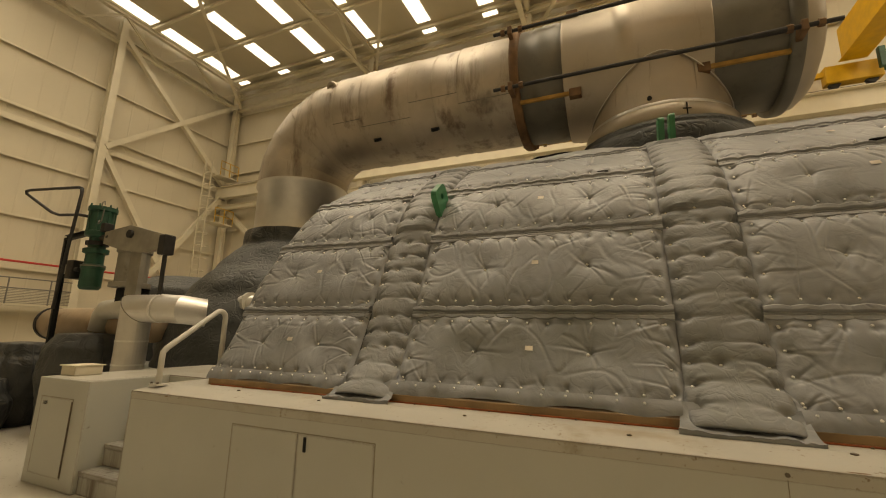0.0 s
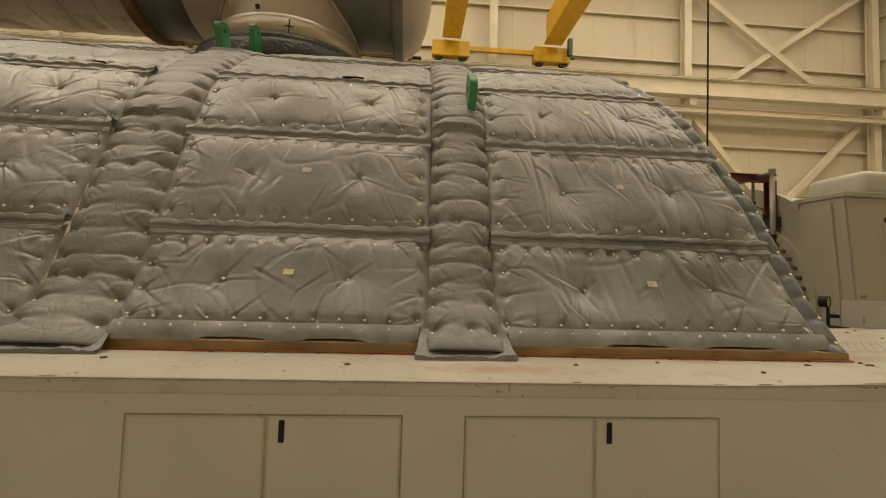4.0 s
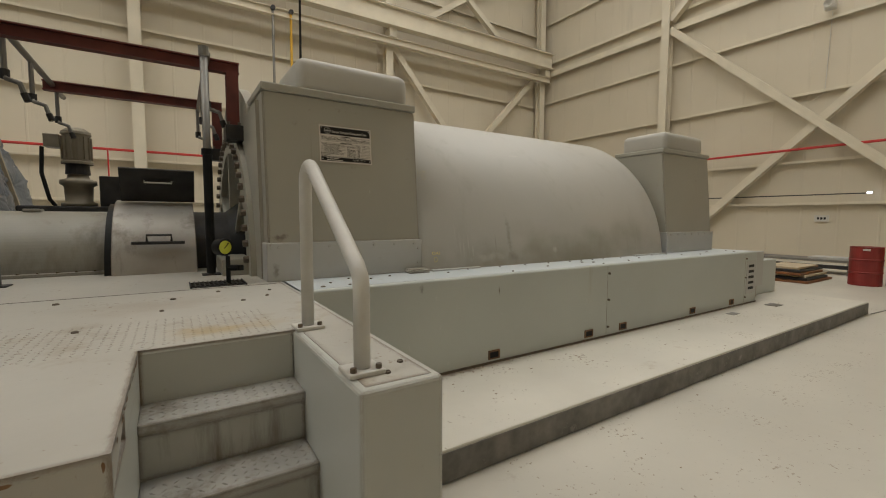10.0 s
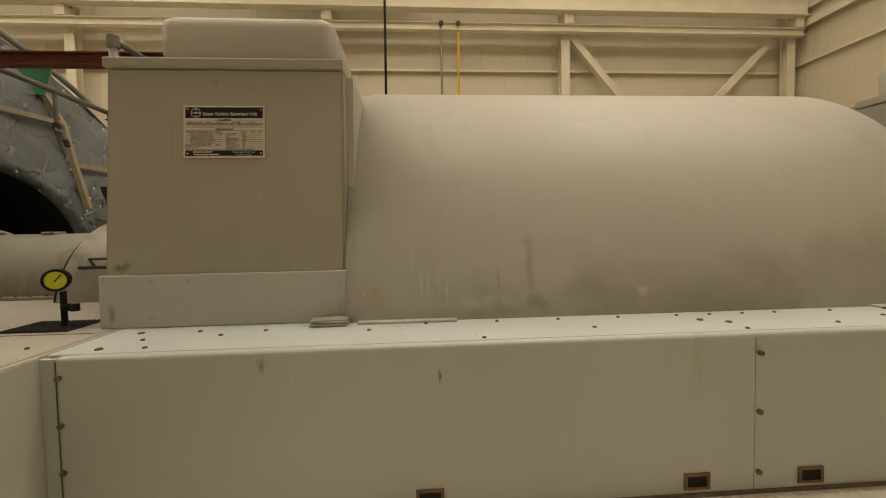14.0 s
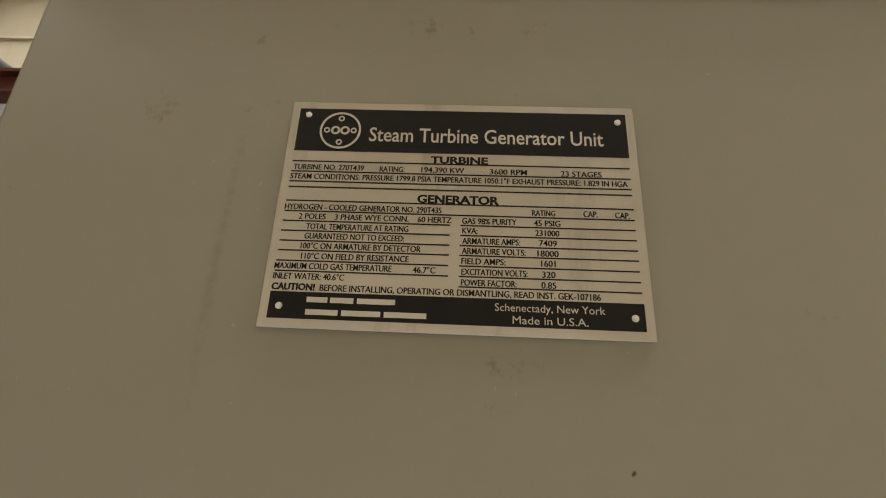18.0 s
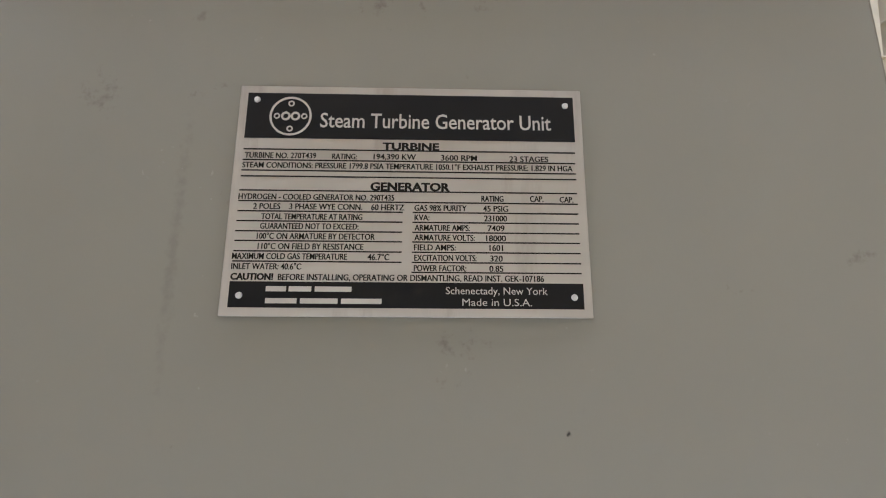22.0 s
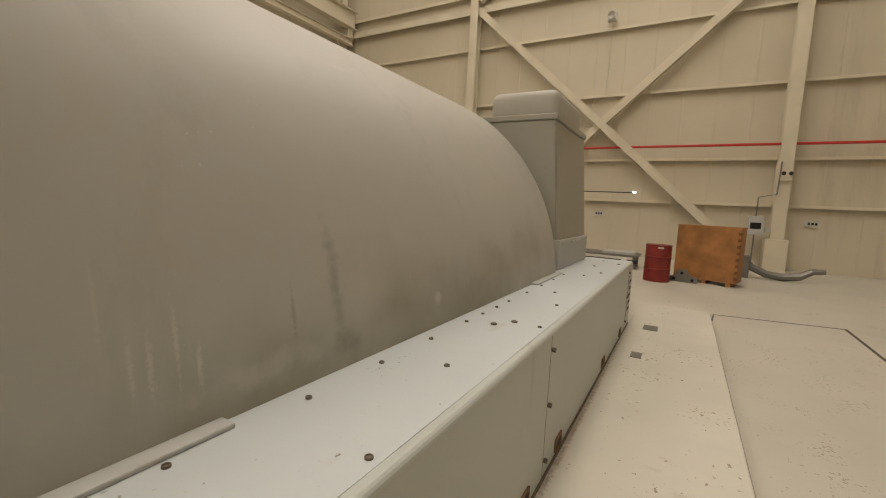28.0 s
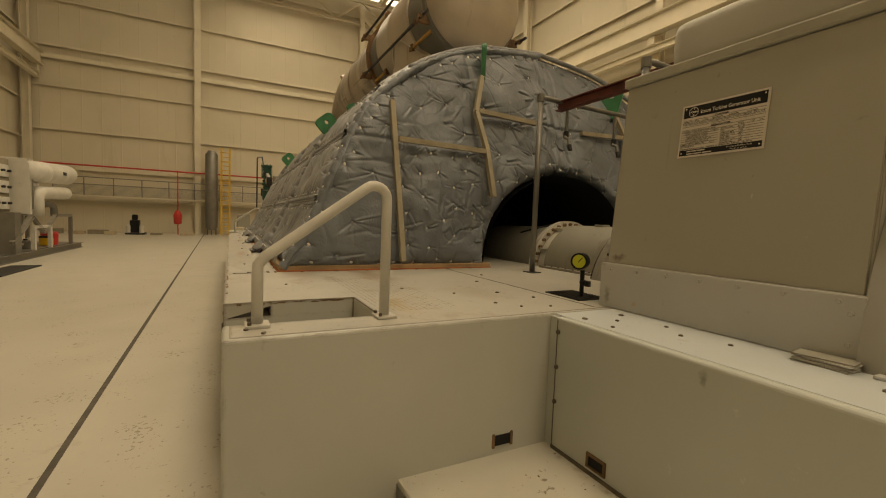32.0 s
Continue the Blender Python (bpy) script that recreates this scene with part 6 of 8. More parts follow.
# shaft guard with its hood
guard = thing("shaft_guard", "grey painted half-round shaft guard between turbine and generator", "shaft guard")
part("bearing_cover", revolve([(3.8, 0.51), (5.32, 0.51)], (0, YC, 1.0), "x", 40, 0, 180), M_GUARD, guard, "", True)
part("flange", revolve([(5.24, 0.5), (5.24, 0.6), (5.31, 0.6), (5.31, 0.5)], (0, YC, 1.0), "x", 48, 0, 180), M_PALE, guard, "pale bolted flange ring")
part("spool", revolve([(5.31, 0.505), (5.46, 0.505)], (0, YC, 1.0), "x", 48, 0, 180), M_PALE, guard, "pale spool piece", True)
for a in (35, 75, 115, 155):
    g = part("gusset", boxm(5.31, 5.44, -0.008, 0.008, 0.5, 0.56), M_PALE, guard)
    g.matrix_basis = pose(0, YC, 1.0, a - 90, 0, 0)
part("cover", revolve([(5.47, 0.5), (5.47, 0.545), (6.46, 0.545), (6.46, 0.5)], (0, YC, 1.0), "x", 56, 0, 180), M_GUARD, guard)
for k in range(17):
    a = radians(7 + k * 10.4)
    y, z = YC - 0.555 * math.cos(a), 1.0 + 0.555 * math.sin(a)
    part("bolt", tube([(5.30, y, z), (5.345, y, z)], 0.022, 6), M_RUST, guard)
part("foot_flange", boxm(5.47, 6.46, 6.38, 6.48, 1.004, 1.03, 0.004), M_GUARD, guard)
for k in range(8):
    x = 5.55 + k * 0.12
    part("bolt", tube([(x, 6.41, 1.03), (x, 6.41, 1.042)], 0.011, 6), M_BOLT, guard)
part("lifting_pad", boxm(5.86, 5.98, YC - 0.12, YC + 0.02, 1.535, 1.565, 0.008), M_GUARD, guard)
hood = part("hood", revolve([(6.52, 0.66), (6.52, 0.84), (7.14, 0.84), (7.14, 0.66)], (0, YC, 0.82), "x", 64, 8, 172), M_HOOD, guard, "pale dented sheet hood")
# black ring that draws the shade between cover and hood
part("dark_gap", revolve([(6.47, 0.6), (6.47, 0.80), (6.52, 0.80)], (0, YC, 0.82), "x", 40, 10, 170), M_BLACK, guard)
part("gap_cover", revolve([(7.14, 0.55), (7.5, 0.55)], (0, YC, 1.0), "x", 40, 0, 180), M_ROD, guard, "dark shaft seal")
lid = part("lid", boxm(-0.3, 0.3, -0.012, 0.012, 0.0, 0.34, 0.006), M_ROD, guard, "dark open hatch lid with handle")
lid.matrix_basis = pose(6.86, 6.82, 1.65, 28, 0, 0)
part("handle", tube([(-0.11, -0.012, 0.22), (-0.11, -0.05, 0.22), (0.11, -0.05, 0.22), (0.11, -0.012, 0.22)], 0.008, 8), M_RAIL, lid)
part("latch_bar", tube([(6.66, 6.24, 1.27), (7.05, 6.24, 1.27)], 0.014, 8), M_ROD, guard)
part("handle", tube([(6.77, 6.25, 1.28), (6.77, 6.2, 1.34), (6.95, 6.2, 1.34), (6.95, 6.25, 1.28)], 0.01, 8), M_ROD, guard)

# drain pipe stands
def drain_stand(x, y, top, back, drops):
    t = thing("pipe_stand", "grey galvanised pipe stand with downturned drain branches", "pipe stand", "pipe stands")
    part("post", tube([(x, y, PZ + 0.004), (x, y, top)], 0.03, 12), M_GALV, t, "", True)
    part("coupling", tube([(x, y, top - 0.05), (x, y, top + 0.03)], 0.04, 10), M_GALV, t)
    part("foot", boxm(x - 0.07, x + 0.07, y - 0.07, y + 0.07, PZ + 0.004, PZ + 0.012), M_ROD, t)
    part("header", tube([(x, y, top), (x + 0.03, y + 0.05, top - 0.01), (x + 0.05, back, top - 0.06)], 0.026, 10), M_GALV, t, "", True)
    for k, dy in enumerate(drops):
        yy = y + dy
        b = part("branch", tube([(x + 0.04, yy, top - 0.03), (x + 0.04, yy, top - 0.36), (x + 0.05, yy - 0.02, top - 0.4), (x + 0.13, yy - 0.05, top - 0.43), (x + 0.15, yy - 0.05, top - 0.5)], 0.018, 8), M_GALV, t)
        part("fitting", tube([(x + 0.04, yy, top - 0.4), (x + 0.04, yy, top - 0.33)], 0.03, 8), M_ROD, b)
        part("valve", tube([(x + 0.15, yy - 0.05, top - 0.5), (x + 0.17, yy - 0.05, top - 0.56)], 0.024, 8), M_ROD, b)
    return t


drain_stand(5.91, 5.92, 2.92, 8.3, (0.35, 1.1, 2.1))
drain_stand(7.23, 5.90, 2.88, 8.0, (0.35, 1.1, 2.0))
ps = thing("pipe_sleeve", "black painted sleeve round the foot of a pipe stand", "pipe")
part("sleeve", tube([(7.23, 5.90, PZ + 0.02), (7.23, 5.90, 2.02)], 0.036, 12), M_BLACK, ps)
part("collar", tube([(7.23, 5.90, 2.02), (7.23, 5.90, 2.07)], 0.044, 12), M_BLACK, ps)

# red lifting frames on the end shield
for y, lab in ((6.2, "dark red steel lifting arm on the generator end shield"), (7.8, "dark red steel lifting arm on the generator far side")):
    t = thing("lifting_arm", lab, "lifting arm", "lifting arms")
    beam((5.88, y, 2.86), (7.53, y, 2.86), 0.09, 0.1, "arm", M_REDB, t, 0.012)
    beam((7.47, y, 2.83), (7.47, y, 2.34), 0.1, 0.1, "post", M_REDB, t, 0.012)
    part("foot", boxm(7.4, 7.56, y - 0.09, y + 0.09, 2.2, 2.34, 0.01), M_ROD, t, "dark bolted foot block")
    for dx in (-0.045, 0.045):
        part("bolt", tube([(7.47 + dx, y - 0.05, 2.34), (7.47 + dx, y - 0.05, 2.37)], 0.014, 6), M_BOLT, t)

# pump motor behind the guard
motor = thing("pump_motor", "tan painted upright electric motor on a lubricating skid", "motor")
mx, my = 6.03, 8.45
part("base", boxm(mx - 0.5, mx + 0.75, my - 0.3, my + 0.4, PZ + 0.004, 1.62, 0.02), M_ROD, motor, "dark skid box")
part("pump", revolve([(1.62, 0.0), (1.62, 0.17), (1.66, 0.17), (1.68, 0.13), (1.86, 0.14), (1.88, 0.175), (1.93, 0.175), (1.95, 0.11), (2.02, 0.09)], (mx, my, 0), "z", 24), M_MOTOR, motor, "", True)
part("lantern", revolve([(2.0, 0.12), (2.12, 0.11), (2.13, 0.14)], (mx, my, 0), "z", 20), M_ROD, motor)
part("stator", revolve([(2.12, 0.15), (2.15, 0.15), (2.16, 0.13), (2.46, 0.13), (2.47, 0.146), (2.5, 0.14), (2.54, 0.09), (2.55, 0.0)], (mx, my, 0), "z", 28), M_MOTOR, motor)
for k in range(14):
    a = 2 * math.pi * k / 14
    fin = part("fin", boxm(0.128, 0.148, -0.005, 0.005, 2.18, 2.44), M_MOTOR, motor)
    fin.matrix_basis = pose(mx, my, 0, 0, 0, math.degrees(a))
part("terminal_box", boxm(mx - 0.28, mx - 0.14, my - 0.1, my + 0.08, 2.3, 2.45, 0.01), M_MOTOR, motor)
part("cable", tube([(mx - 0.3, my - 0.05, 2.3), (mx - 0.31, my - 0.08, 2.0), (mx - 0.25, my - 0.1, 1.7), (mx - 0.2, my - 0.1, 1.62)], 0.02, 8), M_BLACK, motor)
part("control_box", boxm(mx + 0.22, mx + 0.52, my - 0.25, my + 0.1, 1.62, 1.98, 0.01), M_ROD, motor, "dark control box")
part("control_box", boxm(mx + 0.72, mx + 1.0, my - 0.25, my + 0.1, 1.004, 1.9, 0.01), M_ROD, motor, "dark control box")
for k in range(3):
    part("hose", tube([(mx + 0.5 + 0.05 * k, my - 0.2, 1.66), (mx + 0.56 + 0.04 * k, my - 0.22, 1.92 + 0.04 * k), (mx + 0.72, my - 0.22, 1.98 + 0.03 * k), (mx + 0.85, my - 0.2, 1.85)], 0.015, 8), M_BLACK, motor)

# gauge, grating
g = thing("pressure_gauge", "round pressure gauge with a yellow face on a black stand", "gauge")
part("case", revolve([(0.0, 0.0), (0.0, 0.06), (0.07, 0.06), (0.07, 0.0)], (0, 0, 0), "y", 28), M_BLACK, g).matrix_basis = pose(7.28, 5.25, 1.275, 0, 0, 28)
part("face", revolve([(-0.003, 0.0), (-0.003, 0.05)], (0, 0, 0), "y", 28), M_GAUGE, g, "yellow dial face").matrix_basis = pose(7.28, 5.25, 1.275, 0, 0, 28)
part("needle", boxm(-0.003, 0.003, -0.007, -0.004, -0.01, 0.04), M_BLACK, g).matrix_basis = pose(7.28, 5.25, 1.275, 0, 40, 28)
part("ring", revolve([(-0.01, 0.05), (-0.012, 0.062), (0.02, 0.064)], (0, 0, 0), "y", 28), M_BLACK, g).matrix_basis = pose(7.28, 5.25, 1.275, 0, 0, 28)
part("stem", tube([(7.30, 5.27, 1.21), (7.30, 5.27, 1.006)], 0.016, 10), M_BLACK, g)
part("valve", tube([(7.30, 5.27, 1.12), (7.36, 5.25, 1.12)], 0.022, 8), M_BLACK, g)
part("knob", tube([(7.38, 5.245, 1.1), (7.38, 5.245, 1.14)], 0.022, 8), M_BLACK, g)
gr = thing("floor_grating", "dark steel grating let into the deck under the gauge", "grating")
part("pit", boxm(7.05, 7.41, 5.14, 5.43, PZ + 0.004, PZ + 0.006), M_BLACK, gr)
for k in range(13):
    part("bar", boxm(7.05 + k * 0.0293, 7.058 + k * 0.0293, 5.14, 5.43, PZ + 0.006, PZ + 0.014), M_GRATE, gr)
for k in range(3):
    part("bar", boxm(7.05, 7.41, 5.2 + k * 0.085, 5.206 + k * 0.085, PZ + 0.006, PZ + 0.012), M_GRATE, gr)

# ---- details of the plinth and deck ----
for x in (8.085, 9.345, 10.64, 11.23, 12.75, 13.85):
    sk = part("fork_slot", boxm(x - 0.055, x + 0.055, 4.645, 4.652, 0.25, 0.31), M_BLACK, plinth, "dark fork slot")
    for bx in ((x - 0.065, x - 0.05, 0.24, 0.32), (x + 0.05, x + 0.065, 0.24, 0.32), (x - 0.05, x + 0.05, 0.306, 0.32), (x - 0.05, x + 0.05, 0.24, 0.252)):
        part("slot_frame", boxm(bx[0], bx[1], 4.64, 4.652, bx[2], bx[3]), M_RUST, sk)
sk = part("fork_slot", boxm(7.668, 7.676, 4.28, 4.39, 0.25, 0.31), M_BLACK, platform, "dark fork slot")
part("slot_frame", boxm(7.668, 7.68, 4.265, 4.28, 0.24, 0.32), M_RUST, sk)
part("slot_frame", boxm(7.668, 7.68, 4.39, 4.405, 0.24, 0.32), M_RUST, sk)
for x in (10.935, 14.25):
    part("seam", boxm(x - 0.0015, x + 0.0015, 4.6485, 4.651, 0.21, 0.975), M_SEAM, plinth)
    for z in (0.31, 0.61, 0.9):
        part("bolt", tube([(x + 0.02, 4.632, z), (x + 0.02, 4.651, z)], 0.013, 6), M_BOLT, plinth)
for z in (0.49, 0.70, 0.91):
    part("bolt", tube([(7.752, 4.636, z), (7.752, 4.651, z)], 0.013, 6), M_BOLT, plinth)
part("seam", boxm(7.738, 7.742, 4.647, 4.651, 0.21, 0.98), M_BOLT, plinth)
part("base_gap", boxm(7.74, 14.66, 4.642, 4.652, 0.2, 0.22), M_BOLT, plinth)
for k in range(5):
    part("louvre", boxm(14.36, 14.54, 4.643, 4.652, 0.42 + 0.085 * k, 0.46 + 0.085 * k), M_BLACK, plinth, "dark louvre slot")
part("vent_frame", boxm(14.3, 14.6, 4.644, 4.651, 0.36, 0.86), M_SKIRT, plinth)
cab = thing("end_panel", "grey sheet panel hanging off the end of the generator skid", "panel")
part("sheet", boxm(14.67, 15.25, 4.78, 4.84, 0.4, 0.97, 0.008), M_SKIRT, cab)
part("support", boxm(14.7, 15.2, 4.84, 5.0, 0.201, 0.42, 0.008), M_GEN, cab)


def top_bolt(x, y, r=0.02, host=None, z=1.002):
    r = r * 0.5
    b = part("bolt", revolve([(0.0, r), (0.006, r), (0.0075, r * 0.75), (0.004, r * 0.55), (0.004, 0)], (0, 0, 0), "z", 12), M_BOLT, host or plinth)
    b.matrix_basis = pose(x, y, z)
    return b


for x in (9.35, 9.75, 10.1, 10.45, 10.8, 11.0, 11.2, 11.4, 11.75, 12.1, 12.45, 12.8):
    top_bolt(x, 5.06, 0.02)
for x, y in ((10.85, 4.93), (10.22, 4.85), (10.96, 4.86), (10.95, 4.72), (11.9, 4.9), (12.9, 4.9), (13.2, 4.8), (13.7, 4.95), (14.1, 4.75), (14.3, 4.95), (9.05, 4.95), (8.3, 4.95), (7.95, 4.9), (8.05, 4.75), (7.85, 4.75), (8.5, 5.02), (8.15, 5.05), (7.85, 5.05), (9.62, 4.72), (11.5, 4.78)):
    top_bolt(x, y, 0.022 if (x * 7) % 1 < 0.7 else 0.034)
rnd = random.Random(7)
for x, y in ((5.425, 3.07), (5.397, 3.062), (5.428, 3.23), (5.397, 3.225), (5.428, 2.95), (5.9, 3.1), (6.2, 3.3), (6.6, 4.1), (6.9, 4.4), (7.3, 4.5), (7.45, 4.6), (7.5, 4.8), (7.2, 4.9), (6.95, 4.75), (4.6, 3.05), (3.6, 3.12), (2.4, 3.08), (1.2, 3.12), (0.2, 3.06), (-0.8, 3.1), (5.0, 3.2), (4.1, 3.2), (6.4, 4.9), (6.0, 5.2), (7.6, 3.05), (7.52, 2.98), (-2.0, 3.1), (-2.9, 3.15)):
    top_bolt(x, y, 0.02 + 0.014 * rnd.random(), platform, PZ + 0.004 - (0.0 if x > SX0 or x < LX1 else max(0.0, LIPY - y) * fall(x) / 0.253))
for k in range(30):
    top_bolt(-3.3 + k * 0.29, 3.30, 0.016, turbine, PZ + 0.004)
for k in range(18):
    top_bolt(5.376, 3.45 + k * 0.126, 0.018, turbine, PZ + 0.058)
for x, y in ((5.43, 3.29), (5.449, 3.53), (5.443, 3.86), (5.445, 4.17), (5.47, 4.40), (5.442, 4.72), (5.444, 5.11), (5.437, 5.40)):
    top_bolt(x, y, 0.024, platform, PZ + 0.004)
part("deck_joint", tube([(5.412, y, PZ + 0.0025 - max(0.0, LIPY - y) * fall(5.412) / 0.253) for y in (2.9, 3.0, 3.1, 3.2, 3.305)], 0.0028, 6), M_GROOVE, platform)
part("deck_joint", boxm(5.4, 7.6, 5.08, 5.09, PZ + 0.004, PZ + 0.0055), M_GROOVE, platform)
sh = thing("shim_stack", "small stack of grey metal shims on the skid", "shim stack")
for k in range(5):
    b = part("shim", boxm(-0.1, 0.1, -0.055, 0.055, 0.0, 0.006, 0.001, 1), M_RAIL if k % 2 else M_GEN, sh)
    b.matrix_basis = pose(8.82, 5.11, 1.003 + k * 0.0075, 0, 0, (-6, 4, 10, -2, 7)[k])
# chalk writing on the shell
for s, x, z, w, hgt in (("DAI", 9.0, 1.165, 0.085, 0.03),):
    ob = letter(s, 0, 0, w, hgt, M_CHALK, 0.02, 0.0)
    ob.name = "chalk_mark"
    ob.parent = generator
    a = math.asin((z - SHZ) / (GR + 0.004))
    ob.matrix_basis = pose(x, YC - (GR + 0.004) * math.cos(a), z, 90 - math.degrees(a), 0, 0)
ring_pts = [(9.035 + 0.018 * math.cos(radians(t)), YC - (GR + 0.003) * math.cos(math.asin((0.195 + 0.022 * math.sin(radians(t))) / GR)), SHZ + 0.195 + 0.022 * math.sin(radians(t))) for t in range(0, 361, 24)]
part("chalk_mark", tube(ring_pts, 0.0022, 5), M_CHALK, generator, "yellow chalk ring")


def on_shell(x, z):
    return (x, YC - math.sqrt((GR + 0.001) ** 2 - (z - SHZ) ** 2), z)


for stroke in ([(9.108 + 0.018 * math.cos(radians(t)), 1.948 + 0.015 * math.sin(radians(t))) for t in range(20, 340, 24)],
               [(9.143 + 0.019 * math.cos(radians(t)), 1.892 + 0.023 * math.sin(radians(t))) for t in range(0, 361, 24)],
               [(9.132, 1.967), (9.131, 1.955), (9.135, 1.938)], [(9.15, 1.965), (9.16, 1.95), (9.163, 1.934)],
               [(9.163, 1.95), (9.174, 1.965), (9.18, 1.955), (9.186, 1.937)]):
    part("chalk_mark", tube([on_shell(x - 0.085, z) for x, z in stroke], 0.0011, 5), M_CHALK, generator)

# ---- east end of the hall ----
drum = thing("oil_drum", "dark red steel drum standing on the floor", "drum")
part("body", revolve([(0.0, 0.0), (0.0, 0.285), (0.02, 0.29), (0.28, 0.285), (0.29, 0.297), (0.31, 0.297), (0.32, 0.285), (0.57, 0.285), (0.58, 0.297), (0.6, 0.297), (0.61, 0.285), (0.86, 0.285), (0.88, 0.292), (0.88, 0.275), (0.865, 0.27), (0.865, 0.0)], (20.3, 4.62, 0), "z", 40), M_DRUM, drum)
part("label", boxm(20.005, 20.012, 4.5, 4.62, 0.8, 0.84), M_RAIL, drum, "white sticker")
crate = thing("crate", "orange plywood crate with finger-jointed edges on skids", "crate", at=(20.75, 3.62, 0), rz=-14)
part("side", boxm(-0.02, 0.02, -0.66, 0.66, 0.09, 1.36, 0.004), M_WOOD, crate)
part("side", boxm(0.6, 0.64, -0.66, 0.66, 0.09, 1.36, 0.004), M_WOOD, crate)
part("end", boxm(0.02, 0.6, -0.66, -0.62, 0.09, 1.36), M_WOOD, crate)
part("end", boxm(0.02, 0.6, 0.62, 0.66, 0.09, 1.36), M_WOOD, crate)
part("top", boxm(-0.03, 0.65, -0.67, 0.67, 1.36, 1.39, 0.004), M_WOOD, crate)
for y in (-0.5, 0, 0.5):
    part("skid", boxm(0.0, 0.62, y - 0.05, y + 0.05, 0.0, 0.09), M_WOOD, crate)
for k in range(8):
    part("finger", boxm(-0.024, 0.0, -0.664, -0.60, 0.16 + 0.15 * k, 0.23 + 0.15 * k), M_WOODDK, crate)
br = thing("steel_bracket", "grey steel gusset plate leaning on the crate", "bracket", at=(20.55, 4.05, 0.0), rz=-14)
bm = bmesh.new()
vs = [[bm.verts.new((x, y, z)) for y, z in ((-0.3, 0), (0.3, 0), (0.3, 0.12), (0.18, 0.16), (0.12, 0.3), (-0.06, 0.32), (-0.14, 0.18), (-0.3, 0.14))] for x in (0, 0.03)]
for r in (vs[0][::-1], vs[1]):
    bm.faces.new(r)
for i in range(8):
    bm.faces.new((vs[0][i], vs[0][(i + 1) % 8], vs[1][(i + 1) % 8], vs[1][i]))
part("plate", bm, M_GALV, br)
for y, z in ((0.03, 0.22), (-0.2, 0.07), (0.2, 0.07)):
    part("hole", tube([(-0.004, y, z), (0.0, y, z)], 0.035, 12), M_BLACK, br)
hk = thing("lifting_beam", "grey curved steel lifting beam lying on the floor", "lifting beam", at=(22.9, 1.9, 0))
curve = [(0.2, 1.0, 0.75), (0.2, 0.8, 0.55), (0.15, 0.55, 0.3), (0.1, 0.2, 0.14), (0.1, -0.15, 0.1), (0.1, -0.5, 0.16), (0.1, -0.75, 0.32), (0.1, -1.0, 0.34)]
part("beam", tube(curve, [0.06, 0.08, 0.1, 0.1, 0.1, 0.1, 0.08, 0.06], 8), M_GALV, hk)
part("clamp", boxm(0.05, 0.4, 0.75, 1.15, 0.6, 0.85, 0.03), M_BLACK, hk, "black clamp head")
part("foot", boxm(0.0, 0.3, 0.6, 1.2, 0.0, 0.6, 0.02), M_GALV, hk)
pl = thing("plank_stack", "stack of pale and dark planks on the floor by the wall", "plank stack")
for k in range(6):
    b = part("plank", boxm(19.3 + 0.1 * (k % 3), 20.95 - 0.15 * (k % 2), 5.35 + 0.05 * k, 6.4 - 0.07 * (k % 2), 0.06 * k, 0.06 * k + 0.052, 0.006), (M_WOODDK, M_ROD, M_WOODPALE)[k % 3], pl)
bt = thing("workbench", "long grey steel bench with plates against the end wall", "bench")
part("top", boxm(22.0, 23.0, 5.2, 10.5, 0.34, 0.40, 0.01), M_GALV, bt)
part("front_rail", boxm(22.0, 22.06, 5.2, 10.5, 0.16, 0.26, 0.005), M_ROD, bt)
for y in (5.3, 7.8, 10.4):
    part("leg", boxm(22.02, 22.1, y - 0.04, y + 0.04, 0, 0.34), M_GALV, bt)
    part("leg", boxm(22.9, 22.98, y - 0.04, y + 0.04, 0, 0.34), M_GALV, bt)
part("plate", boxm(22.1, 22.8, 5.3, 6.2, 0.40, 0.46, 0.005), M_SKIRT, bt)
eb = thing("switch_box", "grey electrical switch box with conduit on a column", "switch box")
part("box", boxm(25.28, 25.5, 2.0, 2.4, 1.12, 1.7, 0.01), M_SKIRT, eb)
part("label", boxm(25.274, 25.28, 2.06, 2.34, 1.3, 1.5), M_INK, eb, "white label")
part("socket", boxm(25.3, 25.45, 1.8, 1.95, 1.22, 1.36, 0.01), M_SKIRT, eb)
part("conduit", tube([(25.42, 2.2, 1.62), (25.42, 2.2, 2.3), (25.42, 1.75, 2.4), (25.42, 1.72, 3.4)], 0.02, 8), M_GALV, eb)
part("drop", tube([(25.42, 2.2, 1.2), (25.42, 2.2, 0.0)], 0.02, 8), M_GALV, eb)
em = thing("emergency_light", "cream twin-lamp emergency light on a column", "emergency light")
part("body", boxm(25.4, 25.5, 1.42, 1.72, 2.82, 2.98, 0.015), M_STEEL, em)
for y in (1.48, 1.66):
    part("lamp", revolve([(0, 0.0), (0, 0.06), (0.07, 0.045)], (0, 0, 0), "x", 16), M_ROD, em).matrix_basis = pose(25.33, y, 3.04)
col_wrap = setting(part("column_guard", boxm(25.42, 25.98, 1.3, 1.9, 0.04, 1.0, 0.02), M_STEEL), "cream boxed column foot", "column guard")
tl = thing("light_bracket", "thin wall conduit ending in a small bright lamp", "wall lamp")
part("conduit", tube([(25.85, 11.5, 2.36), (25.85, 5.9, 2.36)], 0.02, 8), M_ROD, tl)
